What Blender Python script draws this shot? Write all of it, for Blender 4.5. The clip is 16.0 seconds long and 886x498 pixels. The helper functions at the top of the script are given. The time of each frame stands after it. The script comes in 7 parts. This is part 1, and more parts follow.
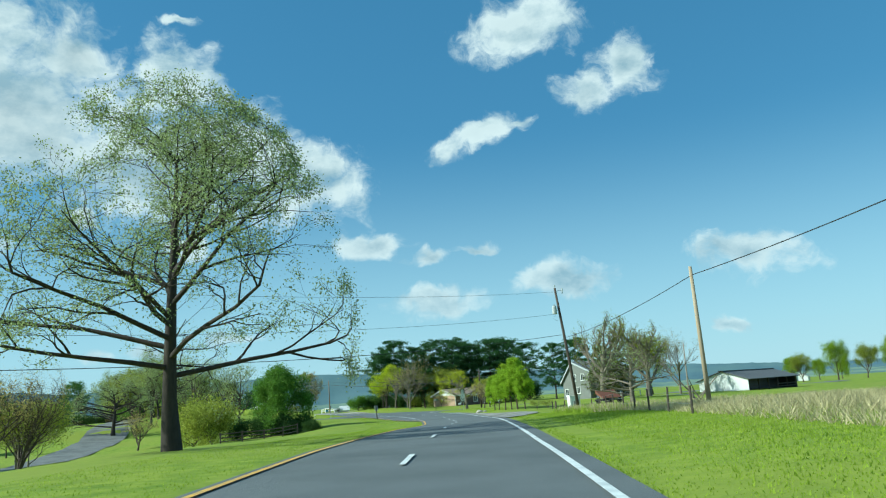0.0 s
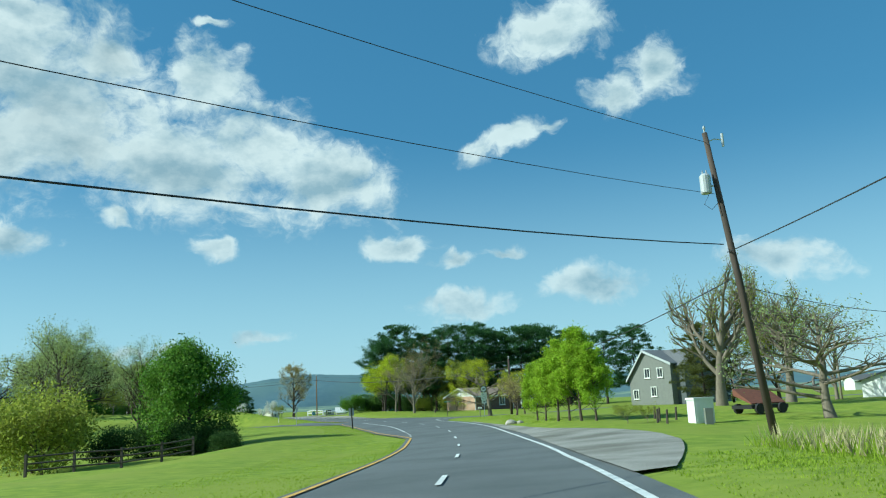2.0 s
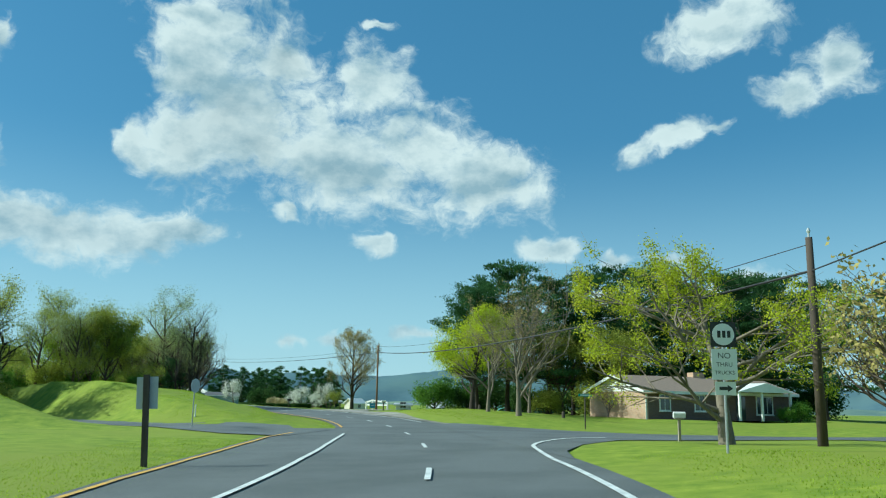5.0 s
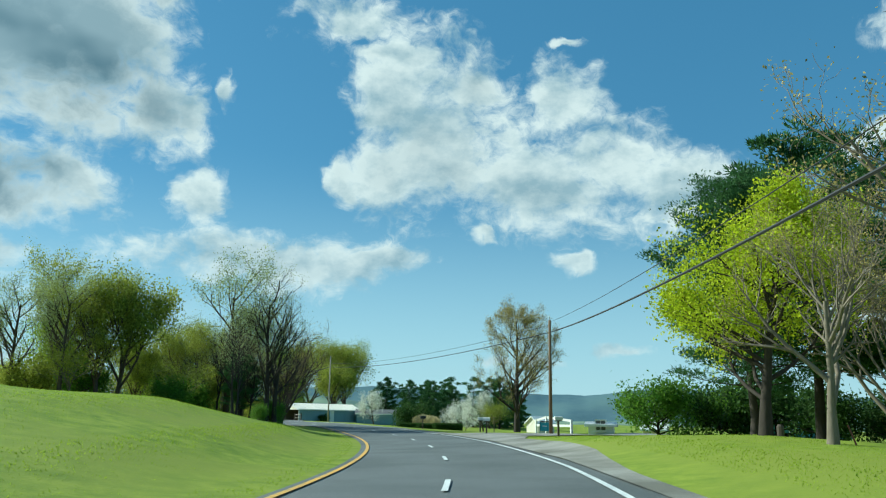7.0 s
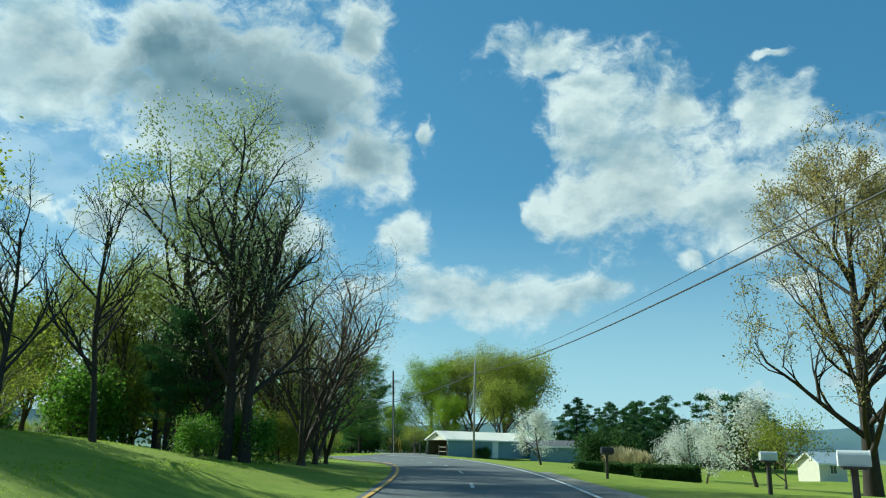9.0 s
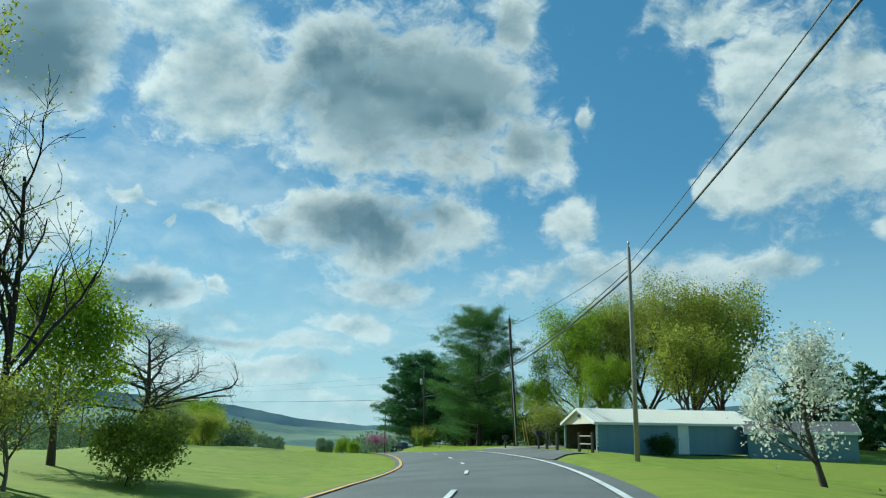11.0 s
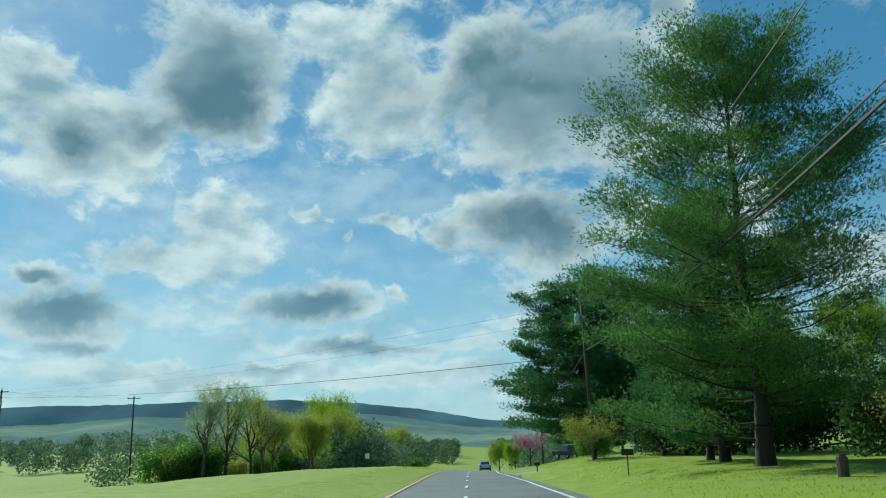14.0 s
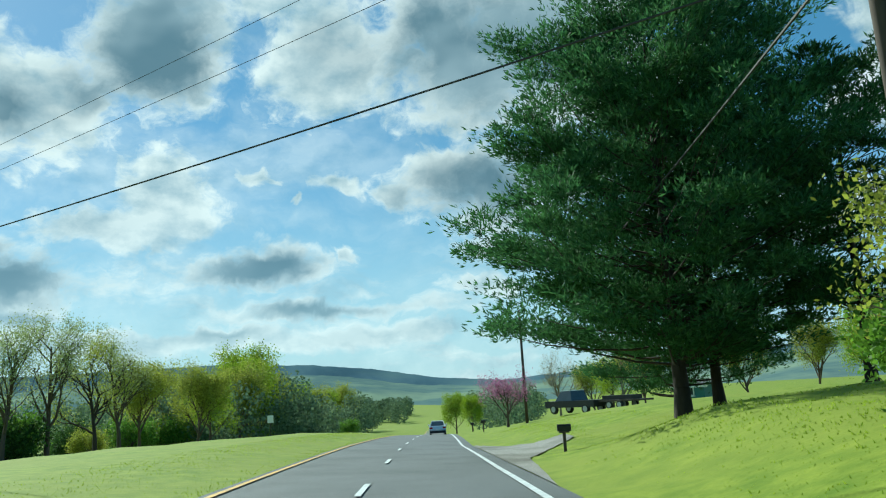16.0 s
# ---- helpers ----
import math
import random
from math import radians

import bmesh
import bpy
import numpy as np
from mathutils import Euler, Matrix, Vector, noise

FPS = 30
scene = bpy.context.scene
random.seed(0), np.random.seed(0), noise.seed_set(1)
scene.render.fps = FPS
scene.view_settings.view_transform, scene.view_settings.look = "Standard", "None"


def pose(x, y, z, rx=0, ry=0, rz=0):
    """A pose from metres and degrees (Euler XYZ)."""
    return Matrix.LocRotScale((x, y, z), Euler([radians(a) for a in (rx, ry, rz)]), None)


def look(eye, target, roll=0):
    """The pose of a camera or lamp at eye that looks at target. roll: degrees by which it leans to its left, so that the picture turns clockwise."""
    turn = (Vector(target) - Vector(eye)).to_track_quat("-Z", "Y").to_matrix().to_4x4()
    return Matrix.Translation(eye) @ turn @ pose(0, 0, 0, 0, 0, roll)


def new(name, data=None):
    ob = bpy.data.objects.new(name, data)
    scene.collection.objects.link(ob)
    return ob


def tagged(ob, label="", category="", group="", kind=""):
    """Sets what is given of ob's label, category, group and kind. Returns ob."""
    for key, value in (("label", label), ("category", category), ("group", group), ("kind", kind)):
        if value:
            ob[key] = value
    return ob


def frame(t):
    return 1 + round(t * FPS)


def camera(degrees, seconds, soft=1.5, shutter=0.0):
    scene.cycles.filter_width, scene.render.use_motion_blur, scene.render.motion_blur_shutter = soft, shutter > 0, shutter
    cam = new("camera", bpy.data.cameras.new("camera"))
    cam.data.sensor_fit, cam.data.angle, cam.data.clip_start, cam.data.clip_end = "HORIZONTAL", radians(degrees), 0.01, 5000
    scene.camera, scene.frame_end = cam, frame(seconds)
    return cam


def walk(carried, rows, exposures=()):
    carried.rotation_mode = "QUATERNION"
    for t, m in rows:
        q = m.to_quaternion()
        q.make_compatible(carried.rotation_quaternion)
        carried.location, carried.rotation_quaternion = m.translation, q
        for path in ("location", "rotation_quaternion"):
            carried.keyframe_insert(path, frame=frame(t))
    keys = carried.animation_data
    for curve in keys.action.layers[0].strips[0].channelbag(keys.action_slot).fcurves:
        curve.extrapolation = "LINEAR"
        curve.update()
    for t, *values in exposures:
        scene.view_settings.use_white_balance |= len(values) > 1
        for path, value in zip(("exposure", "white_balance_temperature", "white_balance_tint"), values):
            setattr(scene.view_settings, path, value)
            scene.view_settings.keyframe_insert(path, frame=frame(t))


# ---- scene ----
cam = camera(57.7, 16.0, soft=1.15)
PATH = [
    (0, (0.285, -0.067, 1.541), (0.293, 1.9, 1.903), -3.95),
    (0.5, (0.564, 10.802, 1.601), (0.568, 12.77, 1.954), -4.08),
    (1, (0.883, 21.576, 1.521), (0.875, 23.544, 1.876), -3.76),
    (1.5, (1.11, 32.488, 1.391), (1.082, 34.455, 1.754), -3.55),
    (2, (1.329, 43.189, 1.225), (1.271, 45.153, 1.597), -2.81),
    (2.5, (1.525, 53.904, 1.04), (1.436, 55.866, 1.417), -1.91),
    (3, (1.792, 64.549, 0.838), (1.672, 66.51, 1.213), -0.68),
    (3.5, (1.485, 75.366, 0.612), (1.308, 77.324, 0.981), 0.07),
    (4, (0.918, 86.213, 0.457), (0.667, 88.163, 0.823), 0.43),
    (4.5, (0.639, 97.092, 0.438), (0.299, 99.028, 0.809), 0.72),
    (5, (-0.032, 107.954, 0.49), (-0.471, 109.869, 0.868), 1.03),
    (5.5, (-1.412, 118.714, 0.537), (-1.961, 120.598, 0.924), 1.24),
    (6, (-3.858, 129.059, 0.5), (-4.523, 130.904, 0.893), 0.98),
    (6.5, (-7.033, 139.287, 0.441), (-7.814, 141.083, 0.847), 0.96),
    (7, (-10.666, 149.345, 0.413), (-11.562, 151.083, 0.83), 0.92),
    (7.5, (-14.839, 159.181, 0.449), (-15.849, 160.852, 0.88), 1.17),
    (8, (-19.396, 168.745, 0.479), (-20.509, 170.345, 0.93), 1.31),
    (8.5, (-24.305, 177.892, 0.448), (-25.516, 179.413, 0.921), 1.43),
    (9, (-29.729, 186.834, 0.504), (-31.026, 188.277, 0.992), 1.39),
    (9.5, (-35.843, 195.505, 0.545), (-37.22, 196.868, 1.039), 1.79),
    (10, (-42.062, 203.797, 0.707), (-43.522, 205.073, 1.196), 1.79),
    (10.5, (-48.597, 211.841, 0.768), (-50.122, 213.046, 1.239), 1.14),
    (11, (-55.625, 219.471, 0.794), (-57.202, 220.613, 1.25), 0.64),
    (11.5, (-63.251, 226.517, 0.856), (-64.876, 227.596, 1.3), 0.44),
    (12, (-71.278, 233.126, 0.958), (-72.945, 234.141, 1.394), 0.66),
    (12.5, (-79.563, 239.422, 1.06), (-81.268, 240.373, 1.495), 0.77),
    (13, (-88.162, 245.34, 1.088), (-89.897, 246.23, 1.532), 0.17),
    (13.5, (-96.938, 250.716, 1.104), (-98.703, 251.541, 1.555), -0.5),
    (14, (-106.191, 256.059, 1.065), (-107.977, 256.835, 1.521), -1.49),
    (14.5, (-115.577, 261.086, 0.835), (-117.371, 261.848, 1.285), -2.39),
    (15, (-124.97, 265.902, 0.56), (-126.76, 266.686, 0.986), -2.79),
    (15.5, (-134.648, 270.485, 0.304), (-136.422, 271.321, 0.692), -3.09),
    (16, (-144.539, 275.033, 0.023), (-146.294, 275.925, 0.378), -3.36),
]
METRE = 1.15      # the plan below is drawn in units of 1.15 m
walk(cam, [(t, look(Vector(eye) * METRE, Vector(target) * METRE, roll)) for t, eye, target, roll in PATH], exposures=[(0.0, 0.33, 5630.0, -9.0), (4.0, 0.20, 5650.0, -9.0), (6.0, 0.30, 5760.0, -9.0), (9.0, 0.28, 5820.0, -9.0), (12.5, 0.03, 5750.0, -9.0), (14.5, 0.05, 5750.0, -9.0), (16.0, 0.27, 5800.0, -9.0)])

# ---- light ----
SUN_AZ, SUN_EL = 100.0, 34.0          # degrees to the left of +y, and above the horizon
sun_dir = Vector((-math.sin(radians(SUN_AZ)) * math.cos(radians(SUN_EL)), math.cos(radians(SUN_AZ)) * math.cos(radians(SUN_EL)), math.sin(radians(SUN_EL))))
sun = new("sun", bpy.data.lights.new("sun", "SUN"))
sun.data.energy, sun.data.angle, sun.data.color = 5.0, radians(0.6), (1.0, 0.95, 0.83)
sun.matrix_world = look(sun_dir * 100, (0, 0, 0))

world = bpy.data.worlds.new("sky")
scene.world = world
world.use_nodes = True
WT = world.node_tree
WT.nodes.clear()


def wmath(op, a, b=None, c=None, clamp=False):
    n = WT.nodes.new("ShaderNodeMath")
    n.operation, n.use_clamp = op, clamp
    for i, v in enumerate((a, b, c)):
        if v is None:
            continue
        if isinstance(v, (int, float)):
            n.inputs[i].default_value = v
        else:
            WT.links.new(v, n.inputs[i])
    return n.outputs[0]


def wrange(v, a, b, c=0.0, d=1.0, smooth=True):
    n = WT.nodes.new("ShaderNodeMapRange")
    n.interpolation_type = "SMOOTHSTEP" if smooth else "LINEAR"
    WT.links.new(v, n.inputs[0])
    for i, val in zip((1, 2, 3, 4), (a, b, c, d)):
        n.inputs[i].default_value = val
    return n.outputs[0]


def wmix(fac, a, b, blend="MIX"):
    n = WT.nodes.new("ShaderNodeMix")
    n.data_type, n.blend_type = "RGBA", blend
    for sock, v in ((n.inputs[0], fac), (n.inputs[6], a), (n.inputs[7], b)):
        if isinstance(v, (int, float)):
            sock.default_value = v
        elif isinstance(v, tuple):
            sock.default_value = v
        else:
            WT.links.new(v, sock)
    return n.outputs[2]


nishita = WT.nodes.new("ShaderNodeTexSky")
nishita.sky_type, nishita.sun_disc = "NISHITA", False
nishita.sun_elevation, nishita.sun_rotation = radians(SUN_EL), radians(-SUN_AZ)
nishita.air_density, nishita.dust_density, nishita.ozone_density, nishita.altitude = 1.0, 0.25, 3.0, 150.0
sky_dir = WT.nodes.new("ShaderNodeTexCoord").outputs["Generated"]
sep = WT.nodes.new("ShaderNodeSeparateXYZ")
WT.links.new(sky_dir, sep.inputs[0])
az = wmath("MULTIPLY", wmath("ARCTAN2", wmath("MULTIPLY", sep.outputs[0], -1.0), sep.outputs[1]), 57.2958)
el = wmath("MULTIPLY", wmath("ARCSINE", sep.outputs[2]), 57.2958)
comb = WT.nodes.new("ShaderNodeCombineXYZ")
WT.links.new(az, comb.inputs[0])
WT.links.new(el, comb.inputs[1])
rows = []


def cloud(*row):
    """Azimuth and elevation of the middle, half width, half height, turn, greyness of the base, in degrees."""
    rows.append(row)


cloud(25.1, 23.8, 4.0, 3.0, 0, 0.25)
cloud(31.2, 18.2, 3.3, 4.0, 0, 0.2)
cloud(26.7, 17.3, 4.5, 2.5, 0, 0.25)
cloud(20.0, 15.9, 5.6, 2.6, 0, 0.2)
cloud(15.1, 18.3, 3.4, 2.4, 0, 0.1)
cloud(10.4, 14.9, 4.1, 2.3, 0, 0.1)
cloud(34.5, 17.4, 1.7, 1.9, 0, 0)
cloud(18.8, 22.5, 2.8, 1.9, 0, 0)
cloud(8.2, 16.9, 2.7, 1.2, 0, 0)
cloud(24.3, 13.2, 1.0, 0.8, 0, 0)
cloud(18.4, 10.9, 1.7, 0.8, 0, 0)
cloud(31.8, 25.3, 3.6, 1.0, 0, 0)
cloud(-3.8, 18.2, 3.7, 1.2, -24, 0)
cloud(-6.4, 19.1, 1.2, 0.6, -10, 0)
cloud(-10.9, 20.4, 2.2, 1.6, 0, 0)
cloud(-15.1, 22.4, 2.6, 2.4, 0, 0)
cloud(-7.1, 25.8, 4.4, 2.1, 0, 0)
cloud(17.3, 26.6, 1.3, 0.5, 0, 0)
cloud(4.8, 11.1, 2.4, 1.0, 0, 0)
cloud(0.9, 10.1, 1.6, 0.8, 0, 0)
cloud(-3.0, 10.2, 2.0, 0.5, 0, 0)
cloud(-8.4, 7.4, 3.8, 1.3, 0, 0)
cloud(0.1, 6.7, 4.0, 1.0, 0, 0)
cloud(-21.5, 8.3, 3.7, 1.6, 0, 0.1)
cloud(-19.3, 4.0, 1.4, 0.6, 0, 0)
cloud(30.7, 11.1, 2.8, 1.3, 0, 0)
cloud(14.4, 4.9, 2.3, 0.8, 0, 0)
cloud(20.1, 4.6, 2.2, 0.7, 0, 0)
cloud(40.2, 10.5, 6.5, 2.0, 0, 0.15)
cloud(31.8, 11.2, 3.6, 1.5, 0, 0)
cloud(23.5, 4.3, 2.0, 0.7, 0, 0)
cloud(46.1, 20.4, 2.3, 2.9, 0, 0)
cloud(42.9, 22.1, 0.9, 1.7, 0, 0)
cloud(45.1, 15.1, 1.7, 2.0, 0, 0)
cloud(52.9, 23.3, 6.7, 3.8, 0, 1.2)
cloud(54.4, 15.1, 4.3, 2.7, 0, 0.6)
cloud(45.0, 14.9, 1.7, 2.0, 0, 0)
cloud(34.8, 27.5, 5.1, 1.8, 0, 0)
cloud(40.1, 11.0, 10.4, 2.0, 0, 0.12)
cloud(56.6, 24.9, 10.7, 5.0, 0, 1.4)
cloud(48.0, 20.8, 3.6, 3.5, 0, 0)
cloud(48.4, 28.3, 2.6, 2.6, 0, 0)
cloud(70.0, 23.7, 3.1, 3.1, 0, 0)
cloud(38.1, 10.5, 9.3, 2.1, 0, 0.15)
cloud(61.8, 24.4, 7.3, 5.8, 0, 1)
cloud(53.2, 23.8, 7.2, 5.8, 0, 1.1)
cloud(47.9, 20.4, 3.6, 3.5, 0, 0)
cloud(58.4, 14.4, 8.2, 3.0, 0, 1)
cloud(63.4, 16.0, 3.8, 2.2, 0, 0.2)
cloud(83.7, 24.8, 4.8, 4.4, 0, 1.6)
cloud(87.6, 20.5, 3.8, 1.8, -35, 0)
cloud(71.2, 24.7, 4.0, 4.2, 0, 0.4)
cloud(89.9, 20.1, 2.6, 2.8, 0, 0.2)
cloud(74.8, 27.8, 3.3, 2.2, 0, 0.1)
cloud(82.8, 13.4, 2.0, 2.8, 0, 0)
cloud(86.7, 12.3, 3.7, 1.3, 0, 0.2)
cloud(76.4, 9.2, 4.7, 1.5, 0, 1.1)
cloud(70.4, 10.3, 0.9, 0.6, 0, 0)
cloud(73.7, 13.6, 0.6, 0.5, 0, 0)
cloud(76.6, 15.6, 1.4, 0.8, 0, 0)
cloud(70.0, 15.1, 2.4, 0.9, 0, 0.1)
cloud(66.3, 14.4, 1.6, 1.2, 0, 0.1)
cloud(72.0, 6.3, 8.8, 0.9, 0, 0.7)
cloud(78.3, 5.0, 4.7, 0.8, 0, 0.6)
cloud(68.0, 4.4, 9.7, 0.9, 0, 0.2)
cloud(60.1, 7.8, 3.2, 1.0, 0, 0.2)
cloud(57.6, 10.4, 4.5, 1.2, 0, 0.1)
cloud(30.9, 22.5, 2.3, 2.7, 0, 0.1)
cloud(45.2, 15.3, 1.6, 1.3, 0, 0)
cloud(86.2, 4.0, 5.2, 0.9, 0, 0.3)
cloud(94.2, 11.0, 2.6, 1.0, 0, 0.8)
cloud(90.7, 8.6, 5.1, 1.3, 0, 1)
cloud(91.3, 6.0, 3.7, 0.8, 0, 0.5)
cloud(94.7, 22.4, 3.4, 2.8, 0, 0.2)
cloud(92.0, 19.5, 2.1, 1.8, 0, 0.8)
cloud(82.4, 4.5, 12.8, 0.9, 0, 0.1)
cloud(27.8, 19.4, 7.3, 6.0, 0, 0.25)
cloud(20.3, 15.9, 8.5, 3.8, 0, 0.2)
cloud(9.9, 15.8, 5.4, 3.4, 0, 0.1)
cloud(18.1, 22.5, 3.8, 3.0, 0, 0)
cloud(14.8, 18.5, 4.0, 3.4, 0, 0.1)
cloud(89.3, 20.6, 4.4, 3.6, 0, 0.3)
cloud(83.3, 24.8, 6.0, 4.8, 0, 1.5)
cloud(71.0, 24.8, 4.2, 5.6, 0, 0.15)
cloud(56.6, 23.9, 11.7, 7.3, 0, 1.1)
cloud(58.4, 14.4, 8.1, 3.6, 0, 0.7)
cloud(83.0, 13.8, 3.2, 2.8, 0, 0.1)
cloud(77.1, 9.2, 6.0, 1.7, 0, 0.9)
cloud(31.6, 22.3, 3.6, 4.8, 0, 0.1)
cloud(86.7, 12.3, 4.8, 1.6, 0, 0.2)
cloud(92.1, 8.5, 7.7, 2.4, 0, 0.8)
cloud(91.7, 20.0, 6.0, 4.4, 0, 0.4)
cloud(82.8, 14.3, 3.2, 2.8, 0, 0.1)
cloud(72.0, 23.8, 4.4, 4.4, 0, 0.3)
# the rest of the sky, outside the view
cloud_rnd = random.Random(4)
for _ in range(10):
    cloud(cloud_rnd.choice((cloud_rnd.uniform(-175, -35), cloud_rnd.uniform(102, 180))), cloud_rnd.uniform(6, 60), cloud_rnd.uniform(5, 13), cloud_rnd.uniform(2, 6), 0, cloud_rnd.choice((0, 0.3, 0.6)))


def fbm(scale, detail, rough, w, vec, stretch=(1, 1, 1)):
    m = WT.nodes.new("ShaderNodeMapping")
    m.inputs["Scale"].default_value = stretch
    m.inputs["Location"].default_value = (w, w * 0.7, w * 1.3)
    WT.links.new(vec, m.inputs[0])
    n = WT.nodes.new("ShaderNodeTexNoise")
    n.inputs["Scale"].default_value, n.inputs["Detail"].default_value, n.inputs["Roughness"].default_value = scale, detail, rough
    WT.links.new(m.outputs[0], n.inputs["Vector"])
    return n.outputs[0]


def add_clouds(vec, rows):
    dens, grey = None, None
    for row in rows:
        u, v, a, b, turn, g = row
        m = WT.nodes.new("ShaderNodeMapping")
        m.vector_type = "TEXTURE"
        m.inputs["Location"].default_value, m.inputs["Scale"].default_value = (u, v, 0), (a, b, 1)
        m.inputs["Rotation"].default_value = (0, 0, radians(turn))
        if dens is None:
            WT.links.new(vec, m.inputs[0])
        else:
            step = WT.nodes.new("ShaderNodeVectorMath")
            step.operation = "MULTIPLY_ADD"
            WT.links.new(dens, step.inputs[0])
            step.inputs[1].default_value = (1e-6, 0, 0)
            WT.links.new(vec, step.inputs[2])
            WT.links.new(step.outputs[0], m.inputs[0])
        ln = WT.nodes.new("ShaderNodeVectorMath")
        ln.operation = "LENGTH"
        WT.links.new(m.outputs[0], ln.inputs[0])
        d = wmath("SUBTRACT", 1.0, ln.outputs["Value"])
        dens = d if dens is None else wmath("SMOOTH_MAX", dens, d, 0.25)
        if g > 0:
            flag = wmath("MULTIPLY", wmath("ADD", d, 0.45), g * 1.1, clamp=True)
            grey = flag if grey is None else wmath("SMOOTH_MAX", grey, flag, 0.2)
    return dens, grey


def warp(vec, scale, amount):
    n = WT.nodes.new("ShaderNodeTexNoise")
    n.inputs["Scale"].default_value, n.inputs["Detail"].default_value, n.inputs["Roughness"].default_value = scale, 3.0, 0.6
    WT.links.new(vec, n.inputs["Vector"])
    half = WT.nodes.new("ShaderNodeVectorMath")
    half.operation = "SUBTRACT"
    WT.links.new(n.outputs["Color"], half.inputs[0])
    half.inputs[1].default_value = (0.5, 0.5, 0.5)
    push = WT.nodes.new("ShaderNodeVectorMath")
    push.operation = "MULTIPLY_ADD"
    WT.links.new(half.outputs[0], push.inputs[0])
    push.inputs[1].default_value = (amount, amount * 0.8, 0)
    WT.links.new(vec, push.inputs[2])
    return push.outputs[0]


bent = warp(warp(comb.outputs[0], 0.13, 5.0), 0.5, 2.2)
dens, grey = add_clouds(bent, rows)
# fuller clouds with bright rims towards the sun
sunward = wrange(az, 45.0, 72.0)
dens = wmath("MULTIPLY_ADD", sunward, 0.22, dens)
toward_sun = WT.nodes.new("ShaderNodeVectorMath")
toward_sun.operation = "ADD"
WT.links.new(comb.outputs[0], toward_sun.inputs[0])
toward_sun.inputs[1].default_value = (0.5, 0.9, 0)
n_big = fbm(0.17, 6.0, 0.55, 3.1, comb.outputs[0], (1, 1.5, 1))
n_lit = fbm(0.17, 6.0, 0.55, 3.1, toward_sun.outputs[0], (1, 1.5, 1))
n_fine = fbm(0.7, 6.0, 0.66, 9.7, bent, (1, 1.3, 1))
n_soft = fbm(0.10, 3.0, 0.5, 21.0, comb.outputs[0], (1, 1.6, 1))
rough_edge = wmath("ADD", wmath("MULTIPLY", wmath("SUBTRACT", n_big, 0.5), 1.95), wmath("MULTIPLY", wmath("SUBTRACT", n_fine, 0.5), 1.1))
smooth_dens = wmath("ADD", dens, wmath("MULTIPLY", wmath("SUBTRACT", n_big, 0.5), 1.3))
dens = wmath("ADD", dens, rough_edge)
cover = wmath("POWER", wrange(dens, -0.10, 0.62), 1.1)
# thin streaks low in the sky on the valley's side
streak = wrange(fbm(0.16, 6.0, 0.6, 5.2, bent, (0.55, 2.6, 1)), 0.42, 0.66)
streak = wmath("MULTIPLY", streak, wmath("MULTIPLY", wrange(el, 14.0, 5.0, 0.0, 0.85), wrange(az, 38.0, 62.0)))
cover = wmath("MULTIPLY", cover, wrange(el, 2.0, 17.0, 0.72, 1.0))
cover = wmath("MAXIMUM", cover, streak)
haze_cloud = wmath("MULTIPLY", wrange(fbm(0.085, 6.0, 0.6, 15.0, bent, (1, 1.9, 1)), 0.40, 0.72), wrange(az, 48.0, 80.0, 0.0, 0.5))
cover = wmath("MAXIMUM", cover, haze_cloud)
shade = wmath("MULTIPLY", wrange(wmath("MULTIPLY_ADD", wmath("SUBTRACT", n_fine, 0.5), 0.35, smooth_dens), 0.12, 0.95), wmath("MULTIPLY", grey, 0.95), clamp=True)
relief = wmath("SUBTRACT", n_big, n_lit)
thick = wrange(dens, 0.25, 1.5, 0.0, 0.36)
puff = wrange(wmath("SUBTRACT", wmath("MULTIPLY_ADD", relief, 4.6, 0.72), thick), 0.0, 1.0, smooth=False)
cloud_col = wmix(puff, (0.40, 0.53, 0.61, 1), (0.90, 0.93, 0.92, 1))
core = wmix(wrange(n_soft, 0.35, 0.65), (0.13, 0.22, 0.28, 1), (0.32, 0.42, 0.48, 1))
cloud_col = wmix(shade, cloud_col, core)
# the clear sky pales towards the horizon
hsv = WT.nodes.new("ShaderNodeHueSaturation")
hsv.inputs["Hue"].default_value, hsv.inputs["Saturation"].default_value, hsv.inputs["Value"].default_value = 0.482, 1.12, 0.86
WT.links.new(nishita.outputs[0], hsv.inputs["Color"])
veil = wrange(el, -1.0, 19.0, 0.72, 0.0)
SKY_GAIN = 0.105
even = wmix(0.45, hsv.outputs[0], (0.070 / SKY_GAIN, 0.215 / SKY_GAIN, 0.40 / SKY_GAIN, 1))
clear = wmix(veil, even, (0.46 / SKY_GAIN, 0.64 / SKY_GAIN, 0.70 / SKY_GAIN, 1))
cloud_gain = wmix(sunward, (0.76 / SKY_GAIN, 0.76 / SKY_GAIN, 0.76 / SKY_GAIN, 1), (0.87 / SKY_GAIN, 0.87 / SKY_GAIN, 0.87 / SKY_GAIN, 1))
lit_cloud = wmix(1.0, cloud_col, cloud_gain, "MULTIPLY")
out_col = wmix(cover, clear, lit_cloud)
bg = WT.nodes.new("ShaderNodeBackground")
bg.inputs["Strength"].default_value = SKY_GAIN
WT.links.new(out_col, bg.inputs["Color"])
wout = WT.nodes.new("ShaderNodeOutputWorld")
WT.links.new(bg.outputs[0], wout.inputs[0])


